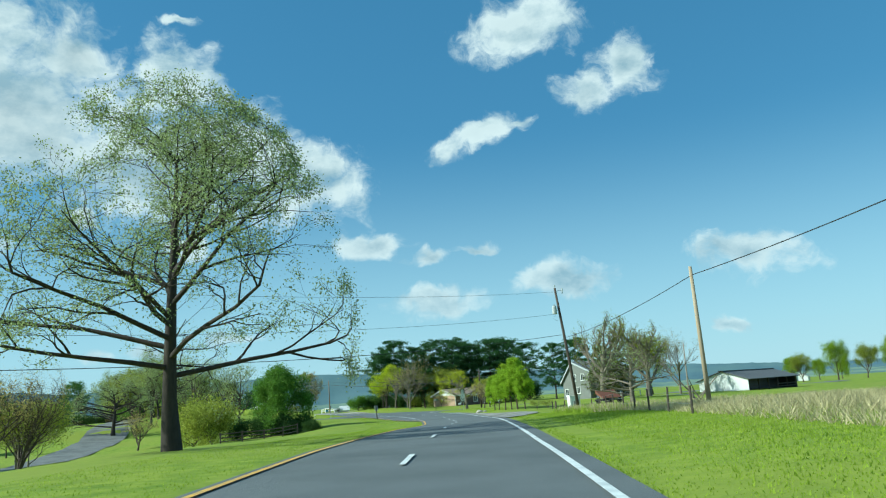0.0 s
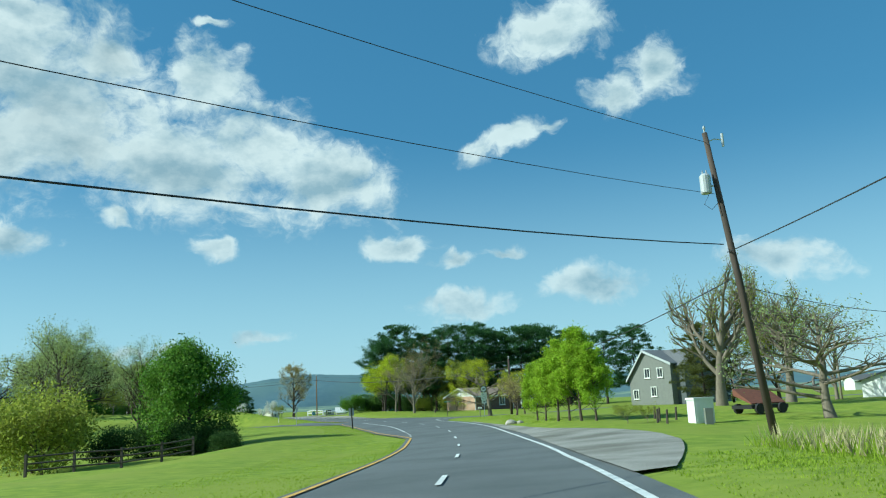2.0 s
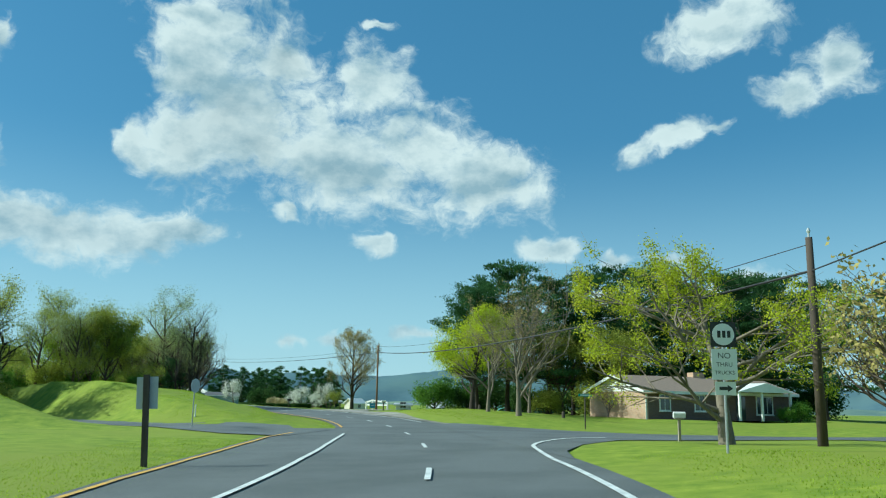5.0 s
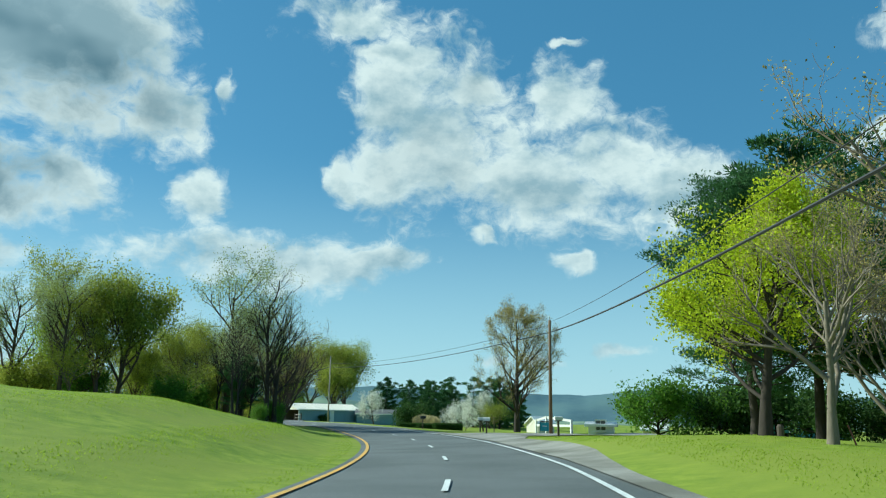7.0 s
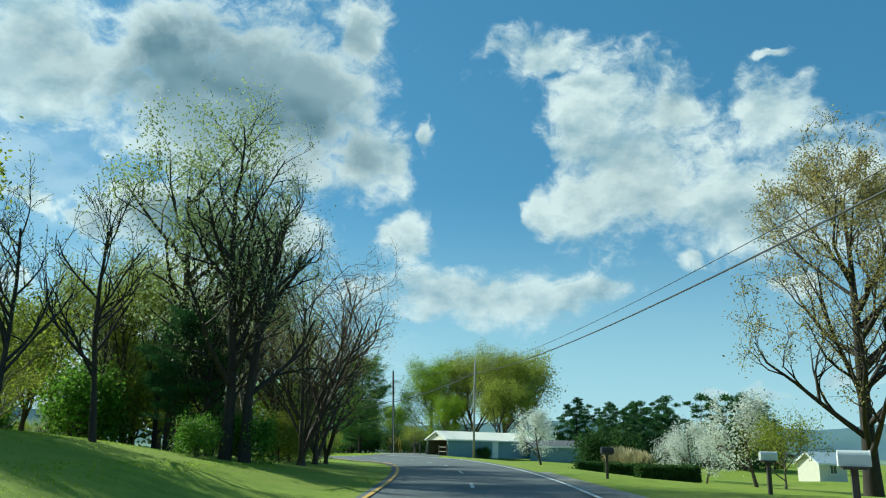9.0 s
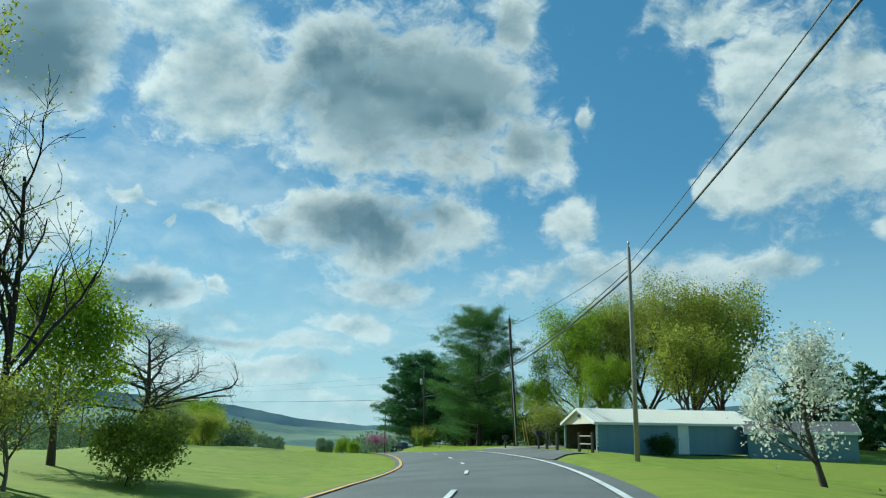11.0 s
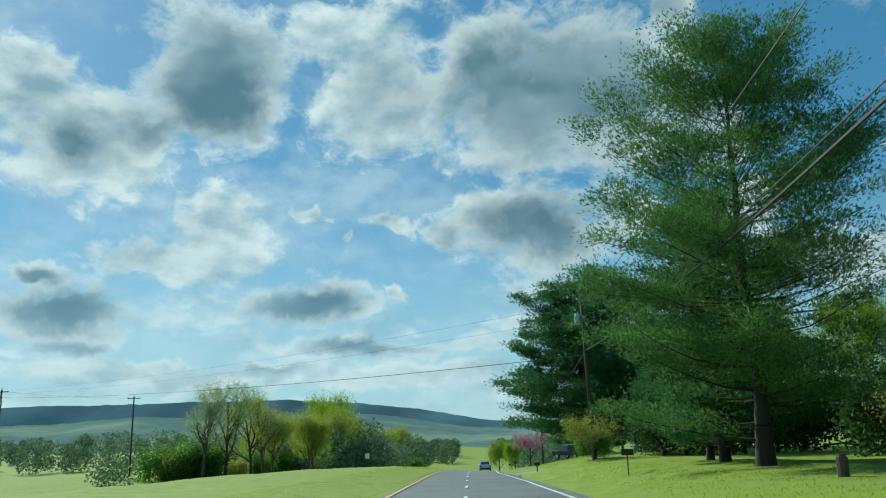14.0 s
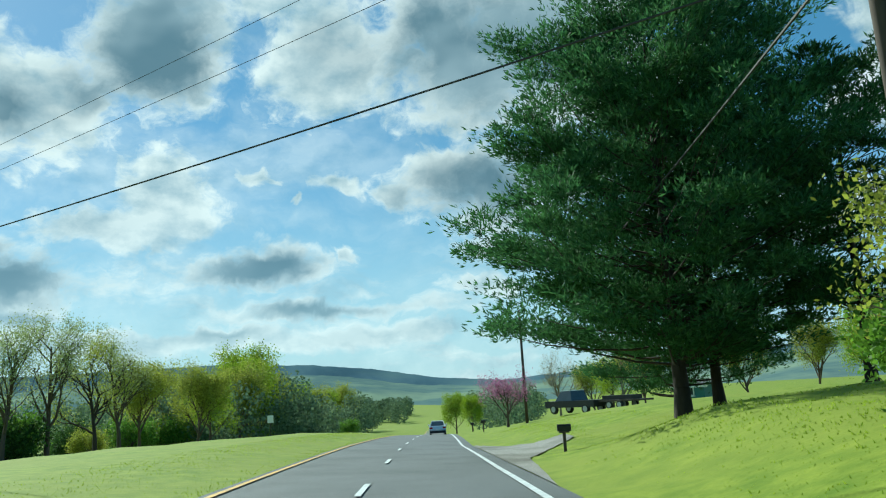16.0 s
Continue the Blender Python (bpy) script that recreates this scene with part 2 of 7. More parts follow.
# ---- materials ----
def material(name, c1, c2=None, scale=8.0, rough=0.7, bump=0.0, metal=0.0, big=None, big_scale=0.6, coords="Object", stretch=(1, 1, 1), spec=0.5, island=0.0, objects=0.0, through_light=None, bump_scale=None):
    """A surface with two scales of colour variation and fine relief."""
    m = bpy.data.materials.new(name)
    m.use_nodes = True
    t = m.node_tree
    t.nodes.clear()
    L = t.links.new
    out = t.nodes.new("ShaderNodeOutputMaterial")
    b = t.nodes.new("ShaderNodeBsdfPrincipled")
    b.inputs["Roughness"].default_value, b.inputs["Metallic"].default_value = rough, metal
    b.inputs["Specular IOR Level"].default_value = min(spec, 0.18) if through_light else spec
    tc = t.nodes.new("ShaderNodeTexCoord")
    mp = t.nodes.new("ShaderNodeMapping")
    mp.inputs["Scale"].default_value = stretch
    L(tc.outputs[coords], mp.inputs[0])
    nz = t.nodes.new("ShaderNodeTexNoise")
    nz.inputs["Scale"].default_value, nz.inputs["Detail"].default_value, nz.inputs["Roughness"].default_value = scale, 6.0, 0.65
    L(mp.outputs[0], nz.inputs["Vector"])

    def blend(fac, a, c):
        n = t.nodes.new("ShaderNodeMix")
        n.data_type = "RGBA"
        for sock, v in ((n.inputs[0], fac), (n.inputs[6], a), (n.inputs[7], c)):
            if isinstance(v, tuple):
                sock.default_value = (*v, 1)
            elif isinstance(v, float):
                sock.default_value = v
            else:
                L(v, sock)
        return n.outputs[2]

    def spread(v, lo, hi):
        n = t.nodes.new("ShaderNodeMapRange")
        L(v, n.inputs[0])
        n.inputs[1].default_value, n.inputs[2].default_value = lo, hi
        return n.outputs[0]

    c2 = c2 or tuple(v * 0.75 for v in c1)
    col = blend(spread(nz.outputs[0], 0.3, 0.7), c1, c2)
    if big:
        nb = t.nodes.new("ShaderNodeTexNoise")
        nb.inputs["Scale"].default_value, nb.inputs["Detail"].default_value = big_scale, 4.0
        L(mp.outputs[0], nb.inputs["Vector"])
        col = blend(spread(nb.outputs[0], 0.42, 0.66), col, big)
    if island or objects:
        if island:
            src = t.nodes.new("ShaderNodeNewGeometry").outputs["Random Per Island"]
        else:
            src = t.nodes.new("ShaderNodeObjectInfo").outputs["Random"]
        h = t.nodes.new("ShaderNodeHueSaturation")
        amount = island or objects
        r = t.nodes.new("ShaderNodeMapRange")
        L(src, r.inputs[0])
        r.inputs[3].default_value, r.inputs[4].default_value = 1 - amount, 1 + amount
        L(r.outputs[0], h.inputs["Value"])
        L(col, h.inputs["Color"])
        col = h.outputs[0]
    L(col, b.inputs["Base Color"])
    if bump:
        bn = t.nodes.new("ShaderNodeBump")
        bn.inputs["Strength"].default_value, bn.inputs["Distance"].default_value = bump, 0.02
        src = nz.outputs[0]
        if bump_scale:
            n2 = t.nodes.new("ShaderNodeTexNoise")
            n2.inputs["Scale"].default_value, n2.inputs["Detail"].default_value = bump_scale, 4.0
            L(mp.outputs[0], n2.inputs["Vector"])
            src = n2.outputs[0]
        L(src, bn.inputs["Height"])
        L(bn.outputs[0], b.inputs["Normal"])
    if through_light:
        tr = t.nodes.new("ShaderNodeBsdfTranslucent")
        L(col, tr.inputs[0])
        mx = t.nodes.new("ShaderNodeMixShader")
        mx.inputs[0].default_value = through_light
        L(b.outputs[0], mx.inputs[1])
        L(tr.outputs[0], mx.inputs[2])
        L(mx.outputs[0], out.inputs[0])
    else:
        L(b.outputs[0], out.inputs[0])
    return m


M = {}
M["asphalt"] = material("asphalt", (0.11, 0.122, 0.124), (0.15, 0.164, 0.166), 45, 0.82, 0.5, big=(0.095, 0.107, 0.108), big_scale=0.35, bump_scale=160)
M["asphalt_old"] = material("old asphalt", (0.13, 0.135, 0.13), (0.18, 0.185, 0.18), 30, 0.9, 0.5, big=(0.10, 0.105, 0.10), big_scale=0.5, bump_scale=120)
M["gravel"] = material("gravel", (0.22, 0.215, 0.195), (0.38, 0.365, 0.33), 26, 0.95, 1.0, big=(0.15, 0.145, 0.12), big_scale=0.35, bump_scale=40)
M["white_line"] = material("white road paint", (0.78, 0.80, 0.78), (0.60, 0.63, 0.62), 18, 0.7, 0.2, big=(0.50, 0.53, 0.53), big_scale=2.2)
M["yellow_line"] = material("yellow road paint", (0.78, 0.44, 0.06), (0.60, 0.35, 0.07), 18, 0.7, 0.2, big=(0.46, 0.30, 0.10), big_scale=2.2)
M["grass"] = material("mown grass", (0.115, 0.19, 0.018), (0.29, 0.345, 0.045), 1.3, 0.9, 0.9, big=(0.225, 0.27, 0.04), big_scale=0.11, bump_scale=9, spec=0.15)
M["blade"] = material("grass blades", (0.28, 0.38, 0.033), (0.36, 0.46, 0.052), 2.0, 0.7, through_light=0.5, island=0.15, spec=0.2)
M["straw"] = material("dry straw grass", (0.56, 0.48, 0.28), (0.40, 0.36, 0.19), 2.0, 0.8, through_light=0.3, island=0.3, spec=0.2)
M["bark"] = material("grey brown bark", (0.115, 0.085, 0.062), (0.055, 0.042, 0.033), 9, 0.92, 0.9, stretch=(1, 1, 0.25))
M["bark_dark"] = material("dark bark", (0.055, 0.042, 0.033), (0.028, 0.022, 0.018), 9, 0.92, 0.9, stretch=(1, 1, 0.25))
M["bark_pale"] = material("pale grey bark", (0.23, 0.195, 0.15), (0.14, 0.115, 0.085), 8, 0.9, 0.8, stretch=(1, 1, 0.25))
M["leaf_lime"] = material("fresh lime green leaves", (0.56, 0.61, 0.03), (0.41, 0.50, 0.025), 1.2, 0.55, through_light=0.5, island=0.35)
M["leaf_yellow"] = material("yellow green young leaves", (0.52, 0.53, 0.03), (0.38, 0.44, 0.03), 1.2, 0.55, through_light=0.5, island=0.35)
M["leaf_green"] = material("green leaves", (0.17, 0.30, 0.035), (0.10, 0.21, 0.028), 1.2, 0.55, through_light=0.45, island=0.4)
M["leaf_pear"] = material("bright yellow green leaves", (0.42, 0.56, 0.04), (0.27, 0.42, 0.03), 1.2, 0.55, through_light=0.5, island=0.35)
M["leaf_fresh"] = material("bright spring green leaves", (0.33, 0.43, 0.03), (0.20, 0.31, 0.025), 1.2, 0.55, through_light=0.5, island=0.35)
M["leaf_olive"] = material("olive yellow young leaves", (0.36, 0.385, 0.06), (0.24, 0.29, 0.045), 1.2, 0.6, through_light=0.5, island=0.4)
M["leaf_sage"] = material("pale sage young leaves", (0.36, 0.41, 0.18), (0.24, 0.30, 0.11), 1.2, 0.6, through_light=0.48, island=0.4)
M["leaf_rust"] = material("rusty orange buds", (0.47, 0.37, 0.12), (0.34, 0.30, 0.11), 1.2, 0.6, through_light=0.35, island=0.4)
M["leaf_dark"] = material("dark shrub leaves", (0.07, 0.13, 0.03), (0.04, 0.085, 0.022), 1.5, 0.75, through_light=0.35, island=0.4, spec=0.15)
# paler than near leaves: the haze over the valley is in this colour
M["leaf_hazed"] = material("distant spring woods with haze in their colour", (0.20, 0.26, 0.14), (0.13, 0.20, 0.12), 0.05, 0.9, through_light=0.3, island=0.35, spec=0.1)
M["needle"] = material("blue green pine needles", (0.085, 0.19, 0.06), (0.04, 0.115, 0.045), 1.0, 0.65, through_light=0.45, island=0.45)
# lighter copy of the needles: sunlight on the big pine put into colour
M["needle_sunlit"] = material("pine needles with sunlight in the colour", (0.14, 0.25, 0.06), (0.07, 0.16, 0.05), 1.0, 0.65, through_light=0.45, island=0.45)
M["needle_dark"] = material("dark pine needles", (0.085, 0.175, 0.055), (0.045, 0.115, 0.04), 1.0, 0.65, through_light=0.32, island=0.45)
M["cedar"] = material("olive brown cedar sprays", (0.16, 0.17, 0.05), (0.09, 0.105, 0.035), 1.0, 0.7, through_light=0.35, island=0.4)
M["petal_white"] = material("white blossom", (0.80, 0.80, 0.74), (0.62, 0.64, 0.55), 2.0, 0.6, through_light=0.4, island=0.15)
M["petal_pink"] = material("pink redbud blossom", (0.50, 0.20, 0.36), (0.38, 0.15, 0.28), 2.0, 0.6, through_light=0.4, island=0.3)
M["pole_brown"] = material("brown pole wood", (0.27, 0.17, 0.09), (0.15, 0.095, 0.055), 6, 0.9, 0.6, stretch=(1, 1, 0.08))
M["pole_wood"] = material("weathered pole wood", (0.095, 0.068, 0.052), (0.05, 0.04, 0.033), 6, 0.9, 0.6, stretch=(1, 1, 0.08))
M["pole_new"] = material("pale new pole wood", (0.46, 0.37, 0.26), (0.34, 0.26, 0.17), 6, 0.85, 0.5, stretch=(1, 1, 0.08))
M["post_wood"] = material("dark fence wood", (0.06, 0.047, 0.038), (0.10, 0.08, 0.065), 8, 0.9, 0.6, stretch=(1, 1, 0.2))
M["rail_wood"] = material("grey weathered rail wood", (0.42, 0.36, 0.31), (0.30, 0.25, 0.21), 8, 0.9, 0.5, stretch=(0.3, 1, 1))
M["wire"] = material("black cable", (0.02, 0.02, 0.022), (0.03, 0.03, 0.033), 10, 0.6)
M["steel"] = material("galvanised steel", (0.50, 0.52, 0.53), (0.40, 0.42, 0.43), 12, 0.45, metal=0.8)
M["grey_paint"] = material("grey painted metal", (0.50, 0.53, 0.54), (0.42, 0.45, 0.46), 6, 0.5, metal=0.1)
M["black_metal"] = material("black metal", (0.025, 0.025, 0.027), (0.04, 0.04, 0.042), 8, 0.5, metal=0.3)
M["white_paint"] = material("white paint", (0.78, 0.79, 0.77), (0.70, 0.71, 0.69), 4, 0.55, 0.1, big=(0.66, 0.67, 0.64), big_scale=0.8)
M["siding_grey"] = material("grey green lap siding", (0.19, 0.20, 0.18), (0.155, 0.165, 0.15), 3, 0.7, 0.15)
M["siding_blue"] = material("blue grey metal cladding", (0.19, 0.29, 0.32), (0.15, 0.24, 0.27), 2, 0.5, 0.1, metal=0.15)
M["cream"] = material("cream painted boards", (0.74, 0.69, 0.58), (0.66, 0.61, 0.50), 3, 0.65, 0.15)
M["roof_grey"] = material("grey shingle", (0.16, 0.165, 0.17), (0.11, 0.115, 0.12), 6, 0.9, 0.5, objects=0.2)
M["roof_brown"] = material("brown shingle", (0.30, 0.225, 0.175), (0.22, 0.165, 0.13), 6, 0.9, 0.5, objects=0.15)
M["roof_metal"] = material("pale ribbed metal roofing", (0.78, 0.75, 0.66), (0.68, 0.65, 0.57), 3, 0.5, metal=0.1)
M["mortar"] = material("mortar", (0.42, 0.38, 0.33), (0.34, 0.31, 0.27), 20, 0.95, 0.3)
M["glass"] = material("dark window glass", (0.03, 0.04, 0.045), (0.045, 0.055, 0.06), 1, 0.06, spec=0.8)
M["teal_sign"] = material("teal sign panel", (0.06, 0.36, 0.42), (0.05, 0.30, 0.36), 3, 0.4)
M["street_green"] = material("green street sign sheeting", (0.02, 0.34, 0.25), (0.02, 0.28, 0.20), 3, 0.4)
M["sign_white"] = material("white sign sheeting", (0.80, 0.81, 0.80), (0.74, 0.75, 0.74), 3, 0.4)
M["black_paint"] = material("black paint", (0.02, 0.02, 0.02), (0.03, 0.03, 0.03), 3, 0.5)
M["rust"] = material("rusty sheet steel", (0.20, 0.07, 0.04), (0.12, 0.05, 0.032), 5, 0.8, 0.4)
M["car_paint"] = material("silver car paint", (0.62, 0.64, 0.66), (0.58, 0.60, 0.62), 2, 0.28, metal=0.5)
M["tail_red"] = material("red tail lamp", (0.45, 0.02, 0.02), (0.35, 0.015, 0.015), 5, 0.25)
M["rubber"] = material("tyre rubber", (0.018, 0.018, 0.019), (0.03, 0.03, 0.03), 10, 0.85)
M["stone"] = material("pale stone", (0.46, 0.43, 0.38), (0.34, 0.31, 0.27), 5, 0.9, 0.7)
M["teal_paint"] = material("teal painted boards", (0.06, 0.20, 0.20), (0.05, 0.16, 0.16), 4, 0.6)
# the blue-green haze of distance is put into both hill colours
M["hill_far_haze"] = material("far wooded ridge with haze in its colour", (0.115, 0.185, 0.215), (0.09, 0.155, 0.19), 0.03, 1.0, big=(0.13, 0.205, 0.215), big_scale=0.004, spec=0.0)
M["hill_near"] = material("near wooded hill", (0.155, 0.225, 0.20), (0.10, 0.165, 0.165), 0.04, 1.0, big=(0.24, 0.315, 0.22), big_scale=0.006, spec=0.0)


# ---- helpers for building ----
class Shape:
    """Collects vertices and faces of one mesh."""

    def __init__(self):
        self.v, self.f = [], []

    def add(self, verts, faces):
        n = len(self.v)
        self.v.extend(tuple(p) for p in verts)
        self.f.extend(tuple(i + n for i in f) for f in faces)
        return self

    def box(self, x0, y0, z0, x1, y1, z1, m=None):
        vs = [Vector((x, y, z)) for z in (z0, z1) for y in (y0, y1) for x in (x0, x1)]
        if m:
            vs = [m @ v for v in vs]
        return self.add(vs, [(0, 2, 3, 1), (4, 5, 7, 6), (0, 1, 5, 4), (2, 6, 7, 3), (0, 4, 6, 2), (1, 3, 7, 5)])

    def tube(self, pts, radii, sides=8, cap=True):
        pts = [Vector(p) for p in pts]
        n0 = len(self.v)
        for i, p in enumerate(pts):
            d = (pts[min(i + 1, len(pts) - 1)] - pts[max(i - 1, 0)]).normalized()
            a = d.orthogonal().normalized() if abs(d.z) < 0.9 else d.cross(Vector((0, 1, 0))).normalized()
            b = d.cross(a)
            for k in range(sides):
                w = 2 * math.pi * k / sides
                self.v.append(tuple(p + (a * math.cos(w) + b * math.sin(w)) * radii[i]))
        for i in range(len(pts) - 1):
            for k in range(sides):
                k2 = (k + 1) % sides
                self.f.append((n0 + i * sides + k, n0 + i * sides + k2, n0 + (i + 1) * sides + k2, n0 + (i + 1) * sides + k))
        if cap:
            self.f.append(tuple(n0 + k for k in reversed(range(sides))))
            self.f.append(tuple(n0 + (len(pts) - 1) * sides + k for k in range(sides)))
        return self

    def prism(self, outline, y0, y1):
        """An outline in x and z pushed from y0 to y1."""
        n = len(outline)
        vs = [(x, y0, z) for x, z in outline] + [(x, y1, z) for x, z in outline]
        fs = [tuple(range(n)), tuple(reversed(range(n, 2 * n)))] + [(i, i + n, (i + 1) % n + n, (i + 1) % n) for i in range(n)]
        return self.add(vs, fs)

    def mesh(self, name):
        me = bpy.data.meshes.new(name)
        me.from_pydata([tuple(p) for p in self.v], [], self.f)
        me.update()
        return me


def quads(name, verts, nper=4):
    """A mesh of loose faces from an array of their corners."""
    verts = np.asarray(verts, np.float32).reshape(-1, 3)
    n = len(verts) // nper
    me = bpy.data.meshes.new(name)
    me.vertices.add(len(verts))
    me.vertices.foreach_set("co", verts.ravel())
    me.loops.add(len(verts))
    me.loops.foreach_set("vertex_index", np.arange(len(verts), dtype=np.int32))
    me.polygons.add(n)
    me.polygons.foreach_set("loop_start", np.arange(0, len(verts), nper, dtype=np.int32))
    me.update(calc_edges=True)
    return me


def part(name, shape, mat, parent=None, label="", smooth=False):
    me = shape.mesh(name) if isinstance(shape, Shape) else shape
    if smooth:
        me.shade_smooth()
    me.materials.clear()
    me.materials.append(M[mat])
    ob = new(name, me)
    ob.parent = parent
    if label:
        ob["label"] = label
    return ob


def thing(name, x, y, z, label, category, group="", turn=0.0, kind=""):
    ob = new(name)
    ob.matrix_world = pose(x, y, z, 0, 0, turn)
    return tagged(ob, label, category, group, kind)


# ---- plan of the road: one station a second of travel, on the line between the lanes ----
STATIONS = [
    (-4.8, -65.0, 0.07), (-3.8, -43.3, 0.07), (-2.7, -21.6, 0.07), (-1.7, 0.0, 0.07), (-0.63, 21.6, 0.10), (0.23, 43.2, -0.15), (1.06, 64.6, -0.54),
    (0.4, 86.3, -0.93), (-0.95, 107.9, -0.95), (-4.64, 128.8, -0.92), (-11.37, 148.85, -0.97), (-20.21, 168.07, -0.96), (-30.79, 185.97, -0.87),
    (-43.2, 202.8, -0.66), (-56.8, 218.5, -0.57), (-71.95, 232.4, -0.42), (-88.69, 244.64, -0.28), (-106.77, 255.13, -0.32), (-125.69, 264.52, -0.87), (-145.08, 273.76, -1.42),
]
S0, STEP = -3.0, 0.05


def centre_line():
    pts = [Vector(p) for p in STATIONS]
    ahead = Vector((-19.15, 9.32, 0))
    for d in range(1, 26):
        z = -1.42 - 0.35 * d - 0.07 * min(d, 9) ** 2 - 0.12 * max(d - 9, 0)
        pts.append(Vector((pts[19].x, pts[19].y, 0)) + ahead * d + Vector((0, 0, z)))
    out = []
    for i in range(len(pts) - 1):
        a, b, c, d = pts[max(i - 1, 0)], pts[i], pts[i + 1], pts[min(i + 2, len(pts) - 1)]
        for k in range(int(round(1 / STEP))):
            u = k * STEP
            out.append(0.5 * (2 * b + (c - a) * u + (2 * a - 5 * b + 4 * c - d) * u * u + (3 * b - a - 3 * c + d) * u ** 3))
    return np.array([tuple(p) for p in out])


LINE = centre_line()
LINE_S = S0 + STEP * np.arange(len(LINE))
TANG = np.gradient(LINE[:, :2], axis=0)
TANG /= np.linalg.norm(TANG, axis=1)[:, None]


def spot(s, lat):
    """The place on the road's level at a station, so far to the right of the line."""
    x, y, z = (np.interp(s, LINE_S, LINE[:, k]) for k in range(3))
    tx, ty = np.interp(s, LINE_S, TANG[:, 0]), np.interp(s, LINE_S, TANG[:, 1])
    n = math.hypot(tx, ty)
    return x + lat * ty / n, y - lat * tx / n, z


def along(xy):
    """Station, distance to the right and road level for an array of places."""
    xy = np.asarray(xy, float)
    s, lat, z = np.empty(len(xy)), np.empty(len(xy)), np.empty(len(xy))
    for i in range(0, len(xy), 4000):
        q = xy[i:i + 4000]
        j = ((q[:, None] - LINE[None, :, :2]) ** 2).sum(-1).argmin(1)
        d = q - LINE[j, :2]
        s[i:i + 4000] = LINE_S[j] + (d * TANG[j]).sum(1) / 21.4
        lat[i:i + 4000] = d[:, 0] * TANG[j, 1] - d[:, 1] * TANG[j, 0]
        z[i:i + 4000] = LINE[j, 2]
    return s, lat, z


def knots(*pairs):
    ks, vs = [p[0] for p in pairs], [p[1] for p in pairs]
    return lambda s: float(np.interp(s, ks, vs))


# how the paved surface lies against that line, second by second: shift to the right, lift, and fall to the right
LAY_S = (-3, 0, 1, 2, 3, 4, 5, 6, 7, 8, 9, 10, 11, 12, 13, 14, 15, 16, 17, 18, 22, 40)
LAY_SHIFT = (0.554, 0.554, 0.080, -0.137, -0.465, -0.043, -0.162, -0.460, -0.204, 0.158, 0.240, 0.303, -0.238, -0.377, -0.177, 0.136, 0.351, 0.197, -0.218, -0.514, -0.3, 0)
LAY_LIFT = (0.194, 0.194, 0.214, 0.194, 0.086, 0.045, 0.004, 0.035, 0.082, 0.167, 0.147, 0.029, 0.250, 0.163, -0.082, -0.092, 0.151, 0.173, 0.004, -0.098, -0.05, 0)
LAY_FALL = (0.0119, 0.0119, 0.0129, -0.0180, -0.0402, -0.0599, -0.0525, -0.0229, -0.0047, -0.0263, -0.0413, -0.0312, -0.0145, -0.0551, -0.0876, -0.0603, -0.0295, -0.0033, 0.0269, 0.0552, 0.02, 0)


def lay(s, lat):
    """Lift of the road's surface and verges over the level of the line, fading out into the fields."""
    r = lat - np.interp(s, LAY_S, LAY_SHIFT)
    near = np.clip((16 - np.abs(r)) / 10, 0, 1)
    return (np.interp(s, LAY_S, LAY_LIFT) - np.interp(s, LAY_S, LAY_FALL) * np.clip(r, -6, 6)) * near * near * (3 - 2 * near)


def on_road(s, r):
    """The place on the paved surface, so far to the right of the dashes."""
    lat = r + float(np.interp(s, LAY_S, LAY_SHIFT))
    x, y, z = spot(s, lat)
    return x, y, z + float(lay(s, lat))


YELLOW_PTS = ((-3, -2.81), (4.55, -2.81), (4.75, -3.5), (5.24, -5.2), (5.75, -6.0), (6.3, -6.1), (6.6, -5.9), (6.85, -5.0), (7.1, -2.95), (7.2, -2.81), (40, -2.81))
YELLOW = knots(*YELLOW_PTS)
YELLOW_S, YELLOW_V = zip(*YELLOW_PTS)
EDGE_L = lambda s: YELLOW(s) - 0.3
EDGE_R_PTS = ((-3, 3.5), (3.5, 3.6), (5.6, 3.7), (6.1, 3.7), (6.35, 4.2), (7.4, 4.0), (8, 3.6), (40, 3.55))
EDGE_R = knots(*EDGE_R_PTS)
EDGE_R_S, EDGE_R_V = zip(*EDGE_R_PTS)


RIGHT_AT = (4.3, 8, 12, 20, 32, 60)
RIGHT = []
RIGHT.append((-3, 0, .2, .4, .5, .5, 0))
RIGHT.append((1.5, -.03, .2, .45, .5, .3, 0))
RIGHT.append((3, 0, 0, 0, .1, .3, .3))
RIGHT.append((4, 0, .15, .3, .4, .4, .3))
RIGHT.append((5, 0, .3, .6, .9, .7, .4))
RIGHT.append((5.9, 0, .3, .5, .6, .6, .4))
RIGHT.append((6.5, 0, .05, .1, .2, .4, .4))
RIGHT.append((7.2, 0, 0, .03, .2, .3, .3))
RIGHT.append((7.7, .05, .35, .5, .35, .35, .4))
RIGHT.append((8.4, .1, .65, .9, .7, .4, .4))
RIGHT.append((9.2, 0, .1, .35, .4, .2, .1))
RIGHT.append((10, 0, .05, .2, .2, 0, 0))
RIGHT.append((11, 0, -.15, -.3, -.5, -.5, -.8))
RIGHT.append((12.5, 0, -.3, -.5, -.9, -1.2, -1))
RIGHT.append((13.5, 0, 0, 0, -.2, -.4, -.4))
RIGHT.append((14.3, 0, .3, .5, .5, .4, .3))
RIGHT.append((15.3, .05, .6, .9, 1, 1, .9))
RIGHT.append((16.3, .1, 1, 1.2, 1.3, 1.3, 1))
RIGHT.append((16.9, .1, 1.4, 1.6, 1.7, 1.7, 1.4))
